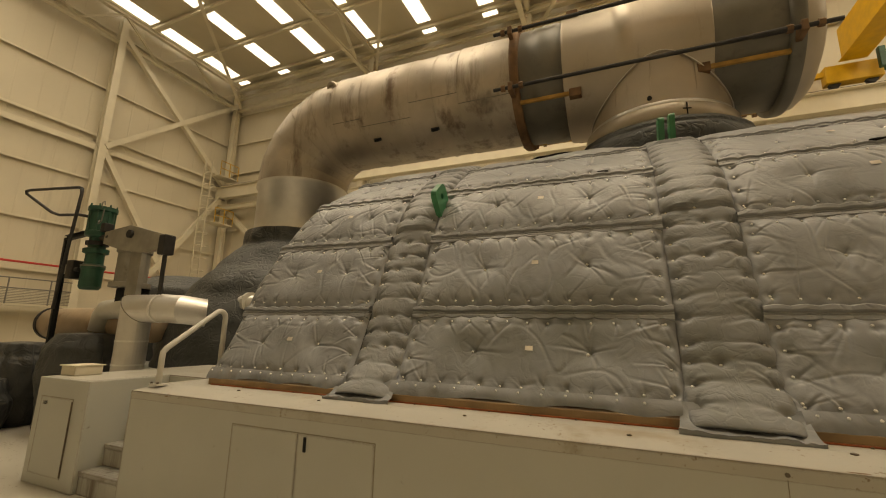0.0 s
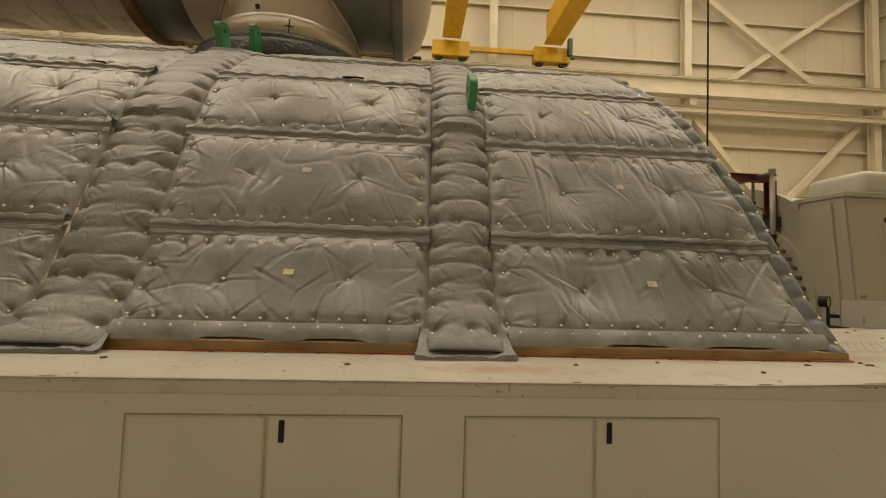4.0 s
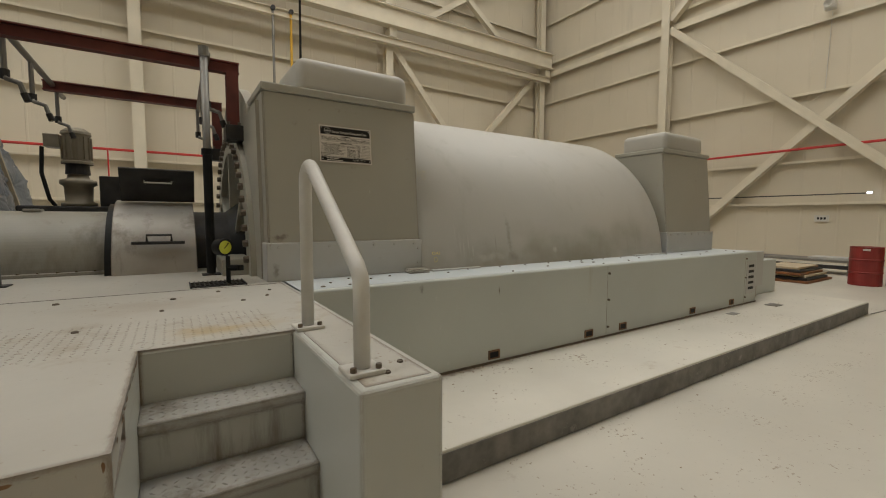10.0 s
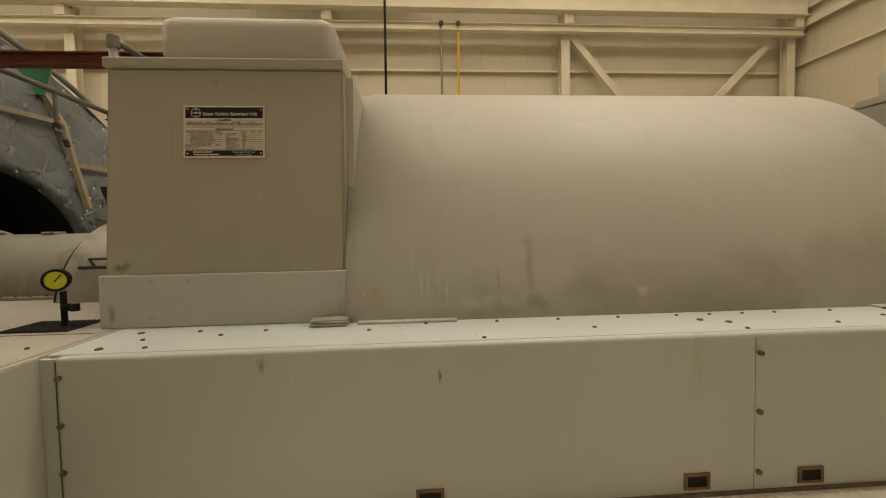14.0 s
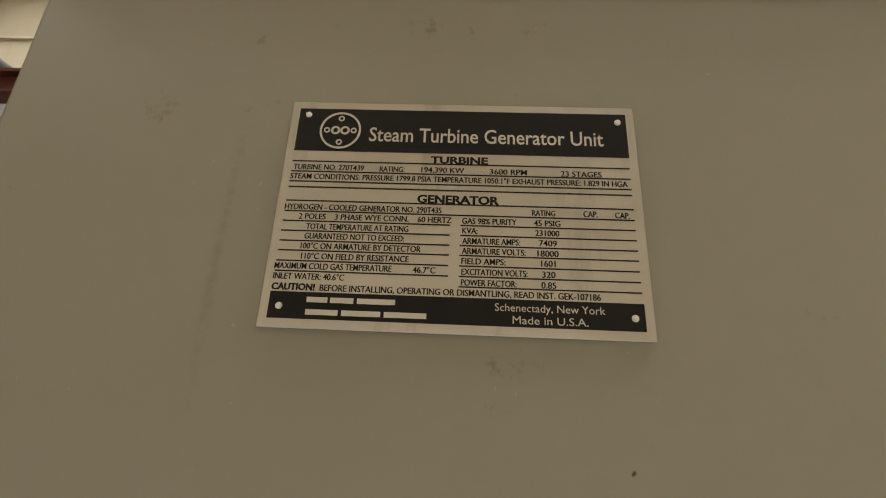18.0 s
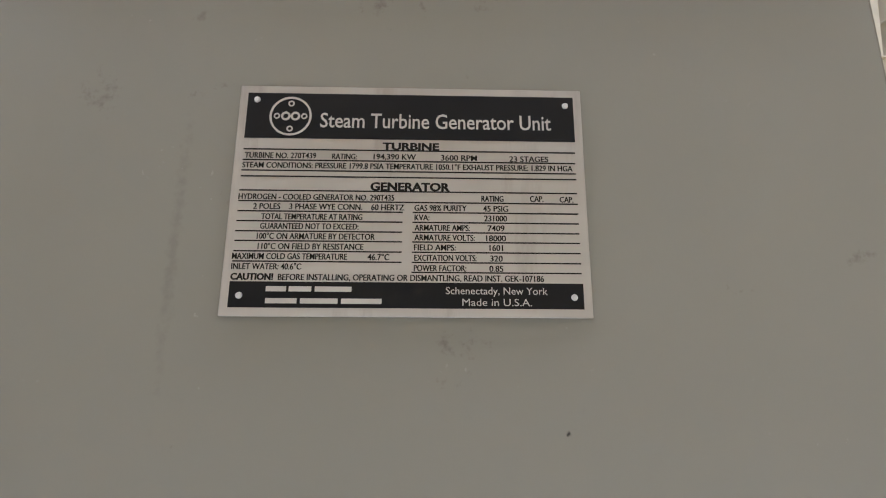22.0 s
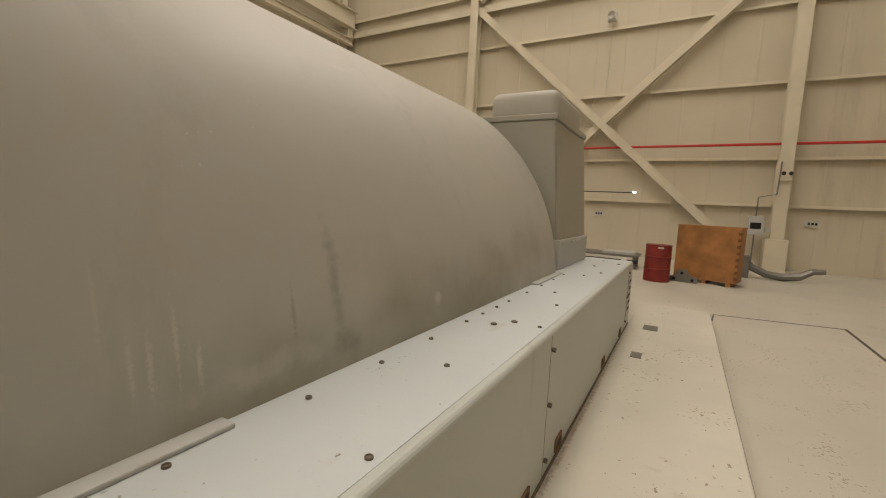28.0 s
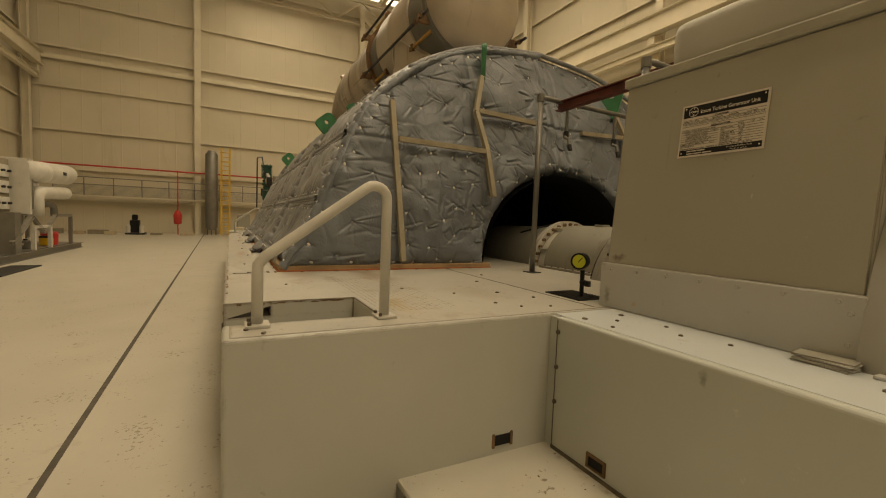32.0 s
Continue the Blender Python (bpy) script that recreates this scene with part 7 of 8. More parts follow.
part("lamp", tube([(25.85, 5.9, 2.37), (25.85, 5.78, 2.37)], 0.03, 10), glow("lamp_glow", (0.9, 0.95, 1.0), 4.0), tl, "bright lamp")
for y in (7.07, 0.66):
    sg = thing("wall_sign", "small pale sign on the ribbed wall", "sign", "wall signs")
    part("panel", boxm(26.14, 26.16, y - 0.2, y + 0.2, 1.43, 1.65), M_RAIL, sg)
    for k in range(3):
        part("mark", boxm(26.135, 26.142, y - 0.12 + 0.09 * k, y - 0.06 + 0.09 * k, 1.5, 1.58), M_INK, sg)
sp = thing("wall_speaker", "small white loudspeaker box high on the wall with a thin cable", "loudspeaker")
part("box", boxm(25.75, 25.98, 6.98, 7.28, 8.55, 8.85, 0.03), M_RAIL, sp)
part("horn", revolve([(0.0, 0.04), (0.12, 0.12)], (0, 0, 0), "x", 16), M_RAIL, sp).matrix_basis = pose(25.72, 7.13, 8.7, 0, 0, 180)
part("cable", tube([(26.1, 7.13, 8.55), (26.1, 7.2, 5.9), (26.1, 7.5, 5.7)], 0.012, 6), M_RAIL, sp)
cv = thing("floor_cover", "small dark steel cover plate in the slab", "cover plate", "slab covers")
part("plate", boxm(14.48, 14.72, 4.3, 4.46, 0.2, 0.206), M_GALV, cv)
cv = thing("floor_cover", "narrow dark steel cover plate in the slab", "cover plate", "slab covers")
part("plate", boxm(13.3, 13.48, 4.38, 4.48, 0.2, 0.206), M_GALV, cv)

# fire main along the walls
fm = thing("fire_main", "red painted fire water pipe along the walls", "fire pipe")
part("pipe", tube([(X0 + 0.45, 20.1, 3.80), (X1 - 0.5, 20.1, 3.80)], 0.045, 10), M_RED, fm)
part("pipe", tube([(25.72, 20.1, 3.98), (25.72, -7.5, 3.98)], 0.045, 10), M_RED, fm)
part("pipe", tube([(-24.6, 20.1, 4.25), (-24.6, -7.5, 4.25)], 0.05, 10), M_RED, fm)
for x, y in ((5.2, 20.05), (-16.0, 20.05), (13.5, 20.05)):
    part("drop", tube([(x, y, 3.80), (x, y, 0.0)], 0.022, 8), M_RED, fm)
for x, y in ((10.55, 19.75), (11.23, 19.75)):
    v = thing("service_pipe", "thin vertical service pipe hung from the crane girder", "pipe", "service pipes")
    part("pipe", tube([(x, y, 9.6), (x, y, 1.2)], 0.05, 10), M_GALV if x < 11 else M_YELLOW, v)
    part("elbow", tube([(x, y - 0.12, 9.66), (x, y + 0.12, 9.66)], 0.09, 10), M_ROD, v)
    part("foot", tube([(x, y, 1.2), (x, y + 0.7, 1.2)], 0.05, 10), M_GALV if x < 11 else M_YELLOW, v)

# ---- overhead crane ----
crane = thing("overhead_crane", "yellow painted overhead travelling crane on wall girders", "crane")
for x in (4.05, 8.7):
    b = part("bridge_girder", boxm(x - 0.32, x + 0.32, -7.4, 19.25, 12.0, 13.3, 0.02), M_YELLOW, crane)
    part("flange", boxm(x - 0.42, x + 0.42, -7.4, 19.25, 11.96, 12.0), M_YELLOW, b)
for y in (19.62, -7.5):
    tr = part("end_truck", boxm(3.2, 4.9, y - 0.22, y + 0.22, 11.25, 11.95, 0.03), M_YELLOW, crane)
    part("end_truck", boxm(7.9, 9.6, y - 0.22, y + 0.22, 11.25, 11.95, 0.03), M_YELLOW, crane)
    part("tie_bar", boxm(4.9, 7.9, y - 0.08, y + 0.08, 11.6, 11.8), M_YELLOW, crane)
    for x in (3.5, 4.6, 8.2, 9.3):
        part("wheel", tube([(x, y - 0.09, 11.27), (x, y + 0.09, 11.27)], 0.19, 20), M_ROD, crane)
    part("bumper", tube([(9.6, y, 11.6), (9.85, y, 11.6)], 0.08, 10), M_DKGREEN, crane)
part("conductor", boxm(9.35, 9.55, 19.0, 19.2, 11.4, 12.2, 0.02), M_DKGREEN, crane)
pc = thing("pendant_cable", "thin black crane control cable hanging in the hall", "cable")
part("cable", tube([(8.95, 9.4, 11.96), (8.94, 9.4, 7.0), (8.9, 9.4, 1.6)], 0.02, 6), M_BLACK, pc)
part("pendant", boxm(8.84, 8.96, 9.35, 9.45, 1.25, 1.6, 0.02), M_YELLOW, pc)

# ---- high-pressure end beyond the turbine ----
rear = thing("machine_deck", "cream painted lower machine deck beyond the platform", "deck")
part("body", boxm(-12.0, -5.41, 4.4, 10.5, 0.0, 0.9, 0.02), M_PLATF, rear)
hp = thing("insulated_casing", "steam inlet casing wrapped in dark grey quilted blankets", "casing")


def lump(name, prof, center, seed, amp=0.06, mat=M_BAND, host=None, squash=1.0):
    nu, nv = 110, 50
    P = np.zeros((nu, nv, 3))
    s = np.linspace(0, len(prof) - 1, nv)
    zz = np.interp(s, range(len(prof)), [p[0] for p in prof])
    rr = np.interp(s, range(len(prof)), [p[1] for p in prof])
    a = np.linspace(0, 2 * np.pi, nu)
    U, V = np.repeat(a[:, None] * 1.6, nv, 1), np.repeat(zz[None], nu, 0)
    D = amp * (np.abs(np.sin(V * 6)) ** 0.5 * 0.6 + vnoise(U * 3, V * 4, seed) - 0.5)
    D[-1] = D[0]
    R = rr[None] + D * (rr[None] > 0.01)
    P[:, :, 0] = center[0] + R * np.cos(a)[:, None]
    P[:, :, 1] = center[1] + R * np.sin(a)[:, None] * squash
    P[:, :, 2] = zz[None]
    return grid_mesh(name, P, mat, host)


lump("riser_collar", [(3.4, 0.98), (3.1, 1.02), (2.9, 1.2), (2.3, 1.75), (1.6, 2.15), (0.9, 2.25)], (XR, YC), 3, 0.07, M_DKQ, hp)
lump("front_casing", [(2.6, 0.0), (2.6, 0.8), (2.3, 1.3), (1.6, 1.6), (0.9, 1.65)], (-8.9, YC), 5, 0.07, M_DKQ, hp)
lump("valve_body", [(1.42, 0.0), (1.40, 0.32), (1.2, 0.46), (0.8, 0.5), (0.3, 0.42), (0.0, 0.4)], (-7.35, 4.25), 8, 0.05, M_DKQ, hp)
lump("valve_body", [(1.25, 0.0), (1.23, 0.28), (0.95, 0.42), (0.5, 0.52), (0.12, 0.45), (0.0, 0.4)], (-8.75, 4.1), 9, 0.06, M_DKQ, hp)
lump("valve_body", [(0.75, 0.0), (0.73, 0.2), (0.4, 0.34), (0.1, 0.3), (0.0, 0.28)], (-8.35, 3.55), 12, 0.05, M_DKQ, hp)
sv = thing("steam_lead", "silver clad steam lead pipe with a mitred elbow on the deck", "steam pipe")
bm = bmesh.new()
rings = []
EX, EY, EZ, ER = -6.03, 4.1, 1.775, 0.19
for k in range(5):
    ring = []
    for q in range(32):
        a = 2 * math.pi * q / 32
        ca, sa = ER * math.cos(a), ER * math.sin(a)
        ring.append(bm.verts.new(((EX + ca, EY + sa, 0.6), (EX + ca, EY + sa, EZ - ca), (EX + 0.55, EY + 0.03 + sa, EZ - ca), (EX + 0.76 - 0.3 * sa, EY + 0.14 + 0.9 * sa, EZ - 0.01 - ca), (EX + 0.84 - 0.7 * sa, EY + 0.42 + 0.5 * sa, EZ - 0.04 - ca))[k]))
    rings.append(ring)
for ra, rb in zip(rings, rings[1:]):
    for q in range(32):
        bm.faces.new((ra[q], ra[(q + 1) % 32], rb[(q + 1) % 32], rb[q]))
bm.faces.new(rings[-1])
bmesh.ops.recalc_face_normals(bm, faces=bm.faces)
part("elbow", bm, M_FOIL, sv, "mitred silver elbow")
for z in (1.02, 1.33):
    part("band", tube([(EX, EY, z - 0.012), (EX, EY, z + 0.012)], ER + 0.006, 28), M_PIN, sv)
part("cross_band", tube([(EX + 0.46, EY + 0.025, EZ), (EX + 0.49, EY + 0.027, EZ)], ER + 0.006, 28), M_PIN, sv)
part("mitre_seam", tube([(EX + ER * math.cos(a), EY + (ER + 0.003) * math.sin(a), EZ - ER * math.cos(a)) for a in [2 * math.pi * q / 24 for q in range(25)]], 0.006, 5, False), M_GALV, sv)
part("branch", tube([(-6.15, 4.38, 1.79), (-6.9, 4.42, 1.80), (-7.35, 4.46, 1.78), (-7.5, 4.5, 1.7), (-7.55, 4.5, 1.45)], 0.155, 20), M_PALE, sv, "pale painted branch pipe", True)
part("stub", tube([(-4.9, 5.2, 1.9), (-5.6, 5.3, 1.95)], 0.13, 18), M_FOIL, sv, "", True)
part("stub_end", tube([(-5.1, 5.2, 1.93), (-5.16, 5.21, 1.93)], 0.16, 18), M_PALE, sv)
rp = thing("rusty_pipe", "tan heat-stained steam pipe above the quilted valve", "steam pipe")
part("pipe", tube([(-6.6, 4.75, 1.55), (-9.4, 4.75, 1.55)], 0.27, 28), M_RUSTTAN, rp, "", True)
part("end", tube([(-9.4, 4.75, 1.55), (-9.46, 4.75, 1.55)], 0.29, 24), M_ROD, rp)
part("hanger", tube([(-7.62, 4.46, 1.78), (-7.72, 4.42, 1.3), (-7.8, 4.35, 1.02)], 0.012, 6), M_GALV, rp)
part("hanger", tube([(-7.55, 4.46, 1.78), (-7.58, 4.42, 1.3), (-7.6, 4.35, 1.02)], 0.012, 6), M_GALV, rp)
bx = thing("junction_box", "small cream junction box on the far stair cheek", "junction box")
part("box", boxm(-5.37, -5.12, 3.03, 3.3, PZ + 0.004, 1.1, 0.01), M_STEEL, bx)
part("lid", boxm(-5.385, -5.105, 3.015, 3.315, 1.1, 1.112, 0.004), M_STEEL, bx)
va = thing("valve_actuator", "dark green hydraulic valve actuator with a grey steel rocker", "valve actuator")
ax_, ay_ = -7.25, 4.1
part("cylinder", revolve([(2.06, 0.0), (2.06, 0.115), (2.10, 0.14), (2.36, 0.14), (2.38, 0.155), (2.43, 0.155), (2.45, 0.12), (2.60, 0.12), (2.62, 0.165), (2.68, 0.165), (2.70, 0.11), (2.86, 0.11), (2.88, 0.18), (2.95, 0.18), (2.96, 0.155), (3.26, 0.155), (3.28, 0.19), (3.34, 0.19), (3.345, 0.0)], (ax_, ay_, 0), "z", 28), M_DKGREEN, va)
for k in range(8):
    a = k * math.pi / 4
    part("stud", tube([(ax_ + 0.172 * math.cos(a), ay_ + 0.172 * math.sin(a), 2.90), (ax_ + 0.172 * math.cos(a), ay_ + 0.172 * math.sin(a), 3.38)], 0.011, 6), M_DKGREEN, va)
part("name_band", tube([(ax_, ay_, 2.405), (ax_, ay_, 2.425)], 0.158, 20), M_GALV, va)
for y in (3.98, 4.06):
    part("pilot_valve", tube([(-7.72, y, 2.36), (-7.36, y, 2.36)], 0.035, 10), M_ROD, va)
    part("pilot_cap", tube([(-7.66, y, 2.30), (-7.66, y, 2.44)], 0.055, 10), M_GALV, va)
part("pilot_block", boxm(-7.6, -7.44, 3.92, 4.12, 2.22, 2.5, 0.01), M_ROD, va)
part("solenoid", boxm(-7.02, -6.92, 3.98, 4.12, 2.92, 3.06, 0.015), M_ROD, va)
part("tubing", tube([(-7.08, 3.98, 3.10), (-6.93, 3.9, 3.02), (-6.86, 3.9, 3.06), (-6.85, 3.9, 3.16), (-6.84, 3.9, 3.24)], 0.010, 6), M_GALV, va)
part("tubing", tube([(-7.08, 3.98, 3.30), (-6.95, 3.92, 3.36), (-6.86, 3.9, 3.36), (-6.84, 3.9, 3.30)], 0.007, 6), M_GALV, va)
part("link", tube([(ax_ + 0.1, ay_, 2.86), (-6.86, 4.06, 2.84)], 0.05, 10), M_ROD, va)
part("collar", tube([(ax_, ay_, 2.74), (ax_, ay_, 2.80)], 0.15, 12), M_ROD, va)
bm = bmesh.new()
rock = [(-6.95, 2.92), (-6.35, 2.98), (-5.55, 2.78), (-5.5, 2.6), (-6.0, 2.55), (-6.5, 2.62), (-6.95, 2.74)]
vs = [[bm.verts.new((x, y, z)) for x, z in rock] for y in (4.02, 4.1)]
bm.faces.new(vs[0])
bm.faces.new(vs[1][::-1])
for i in range(len(rock)):
    bm.faces.new((vs[0][i], vs[1][i], vs[1][(i + 1) % len(rock)], vs[0][(i + 1) % len(rock)]))
bmesh.ops.recalc_face_normals(bm, faces=bm.faces)
rk = part("rocker", bm, M_SPRING, va, "grey-brown steel rocker plate")
part("pivot", tube([(-6.3, 3.98, 2.84), (-6.3, 4.14, 2.84)], 0.06, 12), M_ROD, rk)
part("clevis", boxm(-5.62, -5.48, 3.98, 4.14, 2.5, 2.78, 0.02), M_ROD, rk, "dark clevis block")
part("rod", tube([(-5.55, 4.06, 2.5), (-5.57, 4.08, 1.6)], 0.028, 10), M_ROD, va)
bm = bmesh.new()
add_box(bm, -6.42, -6.16, 4.12, 4.2, 1.9, 2.8, 0.01)
part("stand", bm, M_SPRING, va, "grey tapered stand")
part("spring_can", revolve([(2.1, 0.0), (2.1, 0.27), (2.17, 0.27), (2.18, 0.21), (2.62, 0.21), (2.64, 0.235), (2.69, 0.235), (2.70, 0.10), (2.92, 0.10), (2.92, 0.0)], (-6.72, 4.36, 0), "z", 28), M_SPRING, va, "grey spring can")
part("spring_foot", boxm(-6.95, -6.6, 4.3, 4.6, 1.85, 2.1, 0.02), M_BLACK, va)
fr = thing("pipe_support", "slim black steel pipe support beside the valve", "pipe support")
beam((-7.98, 4.1, 0.0), (-8.1, 4.1, 2.92), 0.05, 0.075, "post", M_BLACK, fr, 0.012)
beam((-8.12, 4.1, 2.92), (-7.4, 4.1, 2.98), 0.07, 0.08, "arm", M_BLACK, fr, 0.012)
ho = thing("bent_rail", "thin bent grey pipe loop beside the valve", "pipe rail")
part("rail", tube([(-7.42, 3.78, 1.75), (-7.30, 3.78, 3.1), (-7.26, 3.78, 3.48), (-7.28, 3.78, 3.57), (-7.4, 3.8, 3.61), (-9.6, 4.1, 3.92), (-9.75, 4.1, 3.92), (-9.72, 4.1, 3.86), (-8.75, 4.1, 3.42), (-8.5, 4.1, 3.35), (-7.9, 4.1, 3.3), (-7.5, 4.1, 3.22)], 0.024, 8), M_ROD, ho, "", True)
cbx = thing("control_cabinet", "olive grey control cabinet on the floor", "cabinet", "cabinets")
part("body", boxm(-11.6, -10.9, 3.2, 3.7, 0.05, 1.5, 0.015), M_GEN, cbx)
part("door", boxm(-11.55, -10.95, 3.185, 3.2, 0.1, 1.45, 0.005), M_GEN, cbx)
part("base", boxm(-11.6, -10.9, 3.2, 3.7, 0.0, 0.05), M_ROD, cbx)

# ladder and tank at the west end
tank = thing("air_receiver", "tall slim grey vertical tank by the end wall", "tank")
part("shell", revolve([(0.35, 0.0), (0.35, 0.2), (0.5, 0.38), (5.5, 0.38), (5.75, 0.22), (5.8, 0.0)], (-23.6, 1.75, 0), "z", 24), M_GALV, tank, "", True)
for k in range(3):
    a = k * 2.1
    part("leg", tube([(-23.6 + 0.3 * math.cos(a), 1.75 + 0.3 * math.sin(a), 0.0), (-23.6 + 0.3 * math.cos(a), 1.75 + 0.3 * math.sin(a), 0.5)], 0.04, 8), M_GALV, tank)
yl = thing("caged_ladder", "yellow painted caged ladder at the west wall", "ladder")
for y in (2.35, 2.85):
    part("stile", boxm(-23.58, -23.5, y - 0.06, y + 0.06, 0.0, 6.05), M_YELLOW, yl)
for k in range(19):
    part("rung", tube([(-23.52, 2.35, 0.3 + 0.3 * k), (-23.52, 2.85, 0.3 + 0.3 * k)], 0.03, 6), M_YELLOW, yl)
for k in range(6):
    part("cage_hoop", tube([(-23.5, 2.3, 2.4 + 0.65 * k), (-23.1, 2.3, 2.4 + 0.65 * k), (-22.95, 2.6, 2.4 + 0.65 * k), (-23.1, 2.9, 2.4 + 0.65 * k), (-23.5, 2.9, 2.4 + 0.65 * k)], 0.02, 6), M_YELLOW, yl)
l2 = thing("caged_ladder", "cream painted tall caged ladder at the corner of the hall", "ladder")
for y in (18.0, 18.5):
    part("stile", boxm(-24.4, -24.34, y - 0.03, y + 0.03, 0.0, 12.5), M_STEEL, l2)
for k in range(40):
    part("rung", tube([(-24.37, 18.0, 0.3 + 0.3 * k), (-24.37, 18.5, 0.3 + 0.3 * k)], 0.018, 6), M_STEEL, l2)
for k in range(12):
    part("cage_hoop", tube([(-24.34, 17.95, 2.6 + 0.8 * k), (-23.9, 17.95, 2.6 + 0.8 * k), (-23.75, 18.25, 2.6 + 0.8 * k), (-23.9, 18.55, 2.6 + 0.8 * k), (-24.34, 18.55, 2.6 + 0.8 * k)], 0.022, 6), M_STEEL, l2)
for z in (8.2, 11.4):
    lp = part("landing", boxm(-24.6, -23.7, 18.6, 20.0, z, z + 0.06), M_STEEL, l2)
    for zz in (0.5, 1.0):
        part("guard_rail", tube([(-23.7, 18.6, z + zz), (-23.7, 20.0, z + zz)], 0.025, 6), M_YELLOW, lp)
    for y in (18.62, 19.3, 19.98):
        part("guard_post", tube([(-23.7, y, z), (-23.7, y, z + 1.0)], 0.025, 6), M_YELLOW, lp)
fe = thing("fire_extinguisher", "red covered fire extinguisher on a post", "fire extinguisher")
part("post", tube([(-23.0, -0.17, 0.0), (-23.0, -0.17, 4.2)], 0.03, 8), M_RED, fe)
part("cover", revolve([(0.7, 0.1), (0.75, 0.22), (1.3, 0.24), (1.55, 0.14), (1.65, 0.0)], (-22.85, -0.17, 0), "z", 16), M_RED, fe, "red cover", True)
cart = thing("pump_cart", "small black pump unit with white canisters on the floor", "pump")
part("base", boxm(-23.2, -22.4, -2.9, -1.9, 0.0, 0.12, 0.02), M_ROD, cart)
part("body", boxm(-23.0, -22.6, -2.7, -2.2, 0.12, 0.9, 0.05), M_BLACK, cart)
part("head", boxm(-22.95, -22.65, -2.6, -2.3, 0.9, 1.25, 0.06), M_BLACK, cart)
for y in (-2.75, -2.05):
    part("canister", revolve([(0.12, 0.0), (0.12, 0.12), (0.55, 0.12), (0.6, 0.05), (0.62, 0.0)], (-22.45, y, 0), "z", 14), M_RAIL, cart)
for k, (x, y, w, hgt) in enumerate(((-22.6, -6.4, 0.9, 0.3), (-22.4, -5.2, 0.7, 0.2), (-22.8, -4.3, 0.9, 0.25), (-22.3, -3.6, 0.5, 0.2), (-22.6, -1.3, 0.6, 0.12), (-22.5, 0.4, 0.8, 0.15))):
    b = thing("carton", "brown cardboard carton on the floor by the wall", "carton", "cartons")
    part("box", boxm(x - 0.3, x + 0.3, y - w / 2, y + w / 2, 0, hgt, 0.01), M_WOODPALE if k % 2 else M_MOTOR, b)
gd = thing("guard_rail", "grey mesh guard rail along the end wall", "guard rail")
part("top_rail", tube([(-24.3, -6.8, 3.5), (-24.3, 12.0, 3.5)], 0.03, 6), M_GALV, gd)
part("mid_rail", tube([(-24.3, -6.8, 3.05), (-24.3, 12.0, 3.05)], 0.03, 6), M_GALV, gd)
for k in range(13):
    part("post", tube([(-24.3, -6.8 + 1.5 * k, 2.35), (-24.3, -6.8 + 1.5 * k, 3.5)], 0.03, 6), M_GALV, gd)
for k in range(9):
    part("mesh_wire", tube([(-24.3, -6.8, 2.42 + 0.07 * k), (-24.3, 12.0, 2.42 + 0.07 * k)], 0.012, 5), M_GALV, gd)
part("walkway", boxm(-25.1, -24.2, -6.9, 12.1, 2.3, 2.36), M_STEEL, gd)
# pipe skid beside the walkway
sk = thing("pipe_skid", "grey steel skid carrying pale flanged pipes", "pipe skid")
for y in (-3.7, -2.35):
    beam((-11.6, y, 0.1), (-4.2, y, 0.1), 0.14, 0.2, "base_rail", M_GALV, sk)
for x in (-11.4, -9.6, -7.6, -5.4):
    beam((x, -3.65, 0.1), (x, -2.42, 0.1), 0.12, 0.16, "cross_rail", M_GALV, sk)
part("deck_plate", boxm(-11.5, -4.3, -3.65, -2.45, 0.2, 0.212), M_GALV, sk)
for y in (-3.6, -2.4):
    part("leg", boxm(-10.68, -10.55, y - 0.05, y + 0.05, 0.2, 1.22, 0.006), M_GALV, sk)
    beam((-10.7, y, 1.25), (-9.05, y, 1.25), 0.1, 0.1, "saddle_rail", M_SPRING, sk)
    beam((-9.1, y, 1.24), (-8.1, y, 0.72), 0.1, 0.1, "diagonal", M_SPRING, sk)
    beam((-8.1, y, 0.72), (-7.2, y, 1.24), 0.1, 0.1, "diagonal", M_SPRING, sk)
    beam((-7.2, y, 1.24), (-5.9, y, 0.5), 0.12, 0.12, "diagonal", M_SPRING, sk)
for x in (-8.65, -7.35):
    part("post", boxm(x - 0.06, x + 0.06, -2.46, -2.36, 0.2, 0.86, 0.006), M_RAIL, sk)
part("cross_bar", boxm(-8.71, -7.29, -2.46, -2.36, 0.86, 0.95, 0.006), M_RAIL, sk)
part("column", boxm(-6.35, -5.95, -2.75, -2.35, 0.2, 1.35, 0.012), M_GALV, sk, "grey plate column")
for z in (0.45, 0.75, 1.05):
    part("gusset", boxm(-6.4, -5.9, -2.36, -2.335, z - 0.03, z + 0.03), M_GALV, sk)
def capped(path, r, name, mat, label=""):
    """A clad pipe with a rounded far end."""
    a, b = Vector(path[-2]), Vector(path[-1])
    d = (b - a).normalized()
    pts = list(path) + [b + d * r * 0.5 * k for k in (0.35, 0.65, 0.85, 0.95)]
    return part(name, tube(pts, [r] * len(path) + [r * 0.94, r * 0.75, r * 0.45, r * 0.1], 24), mat, sk, label, True)


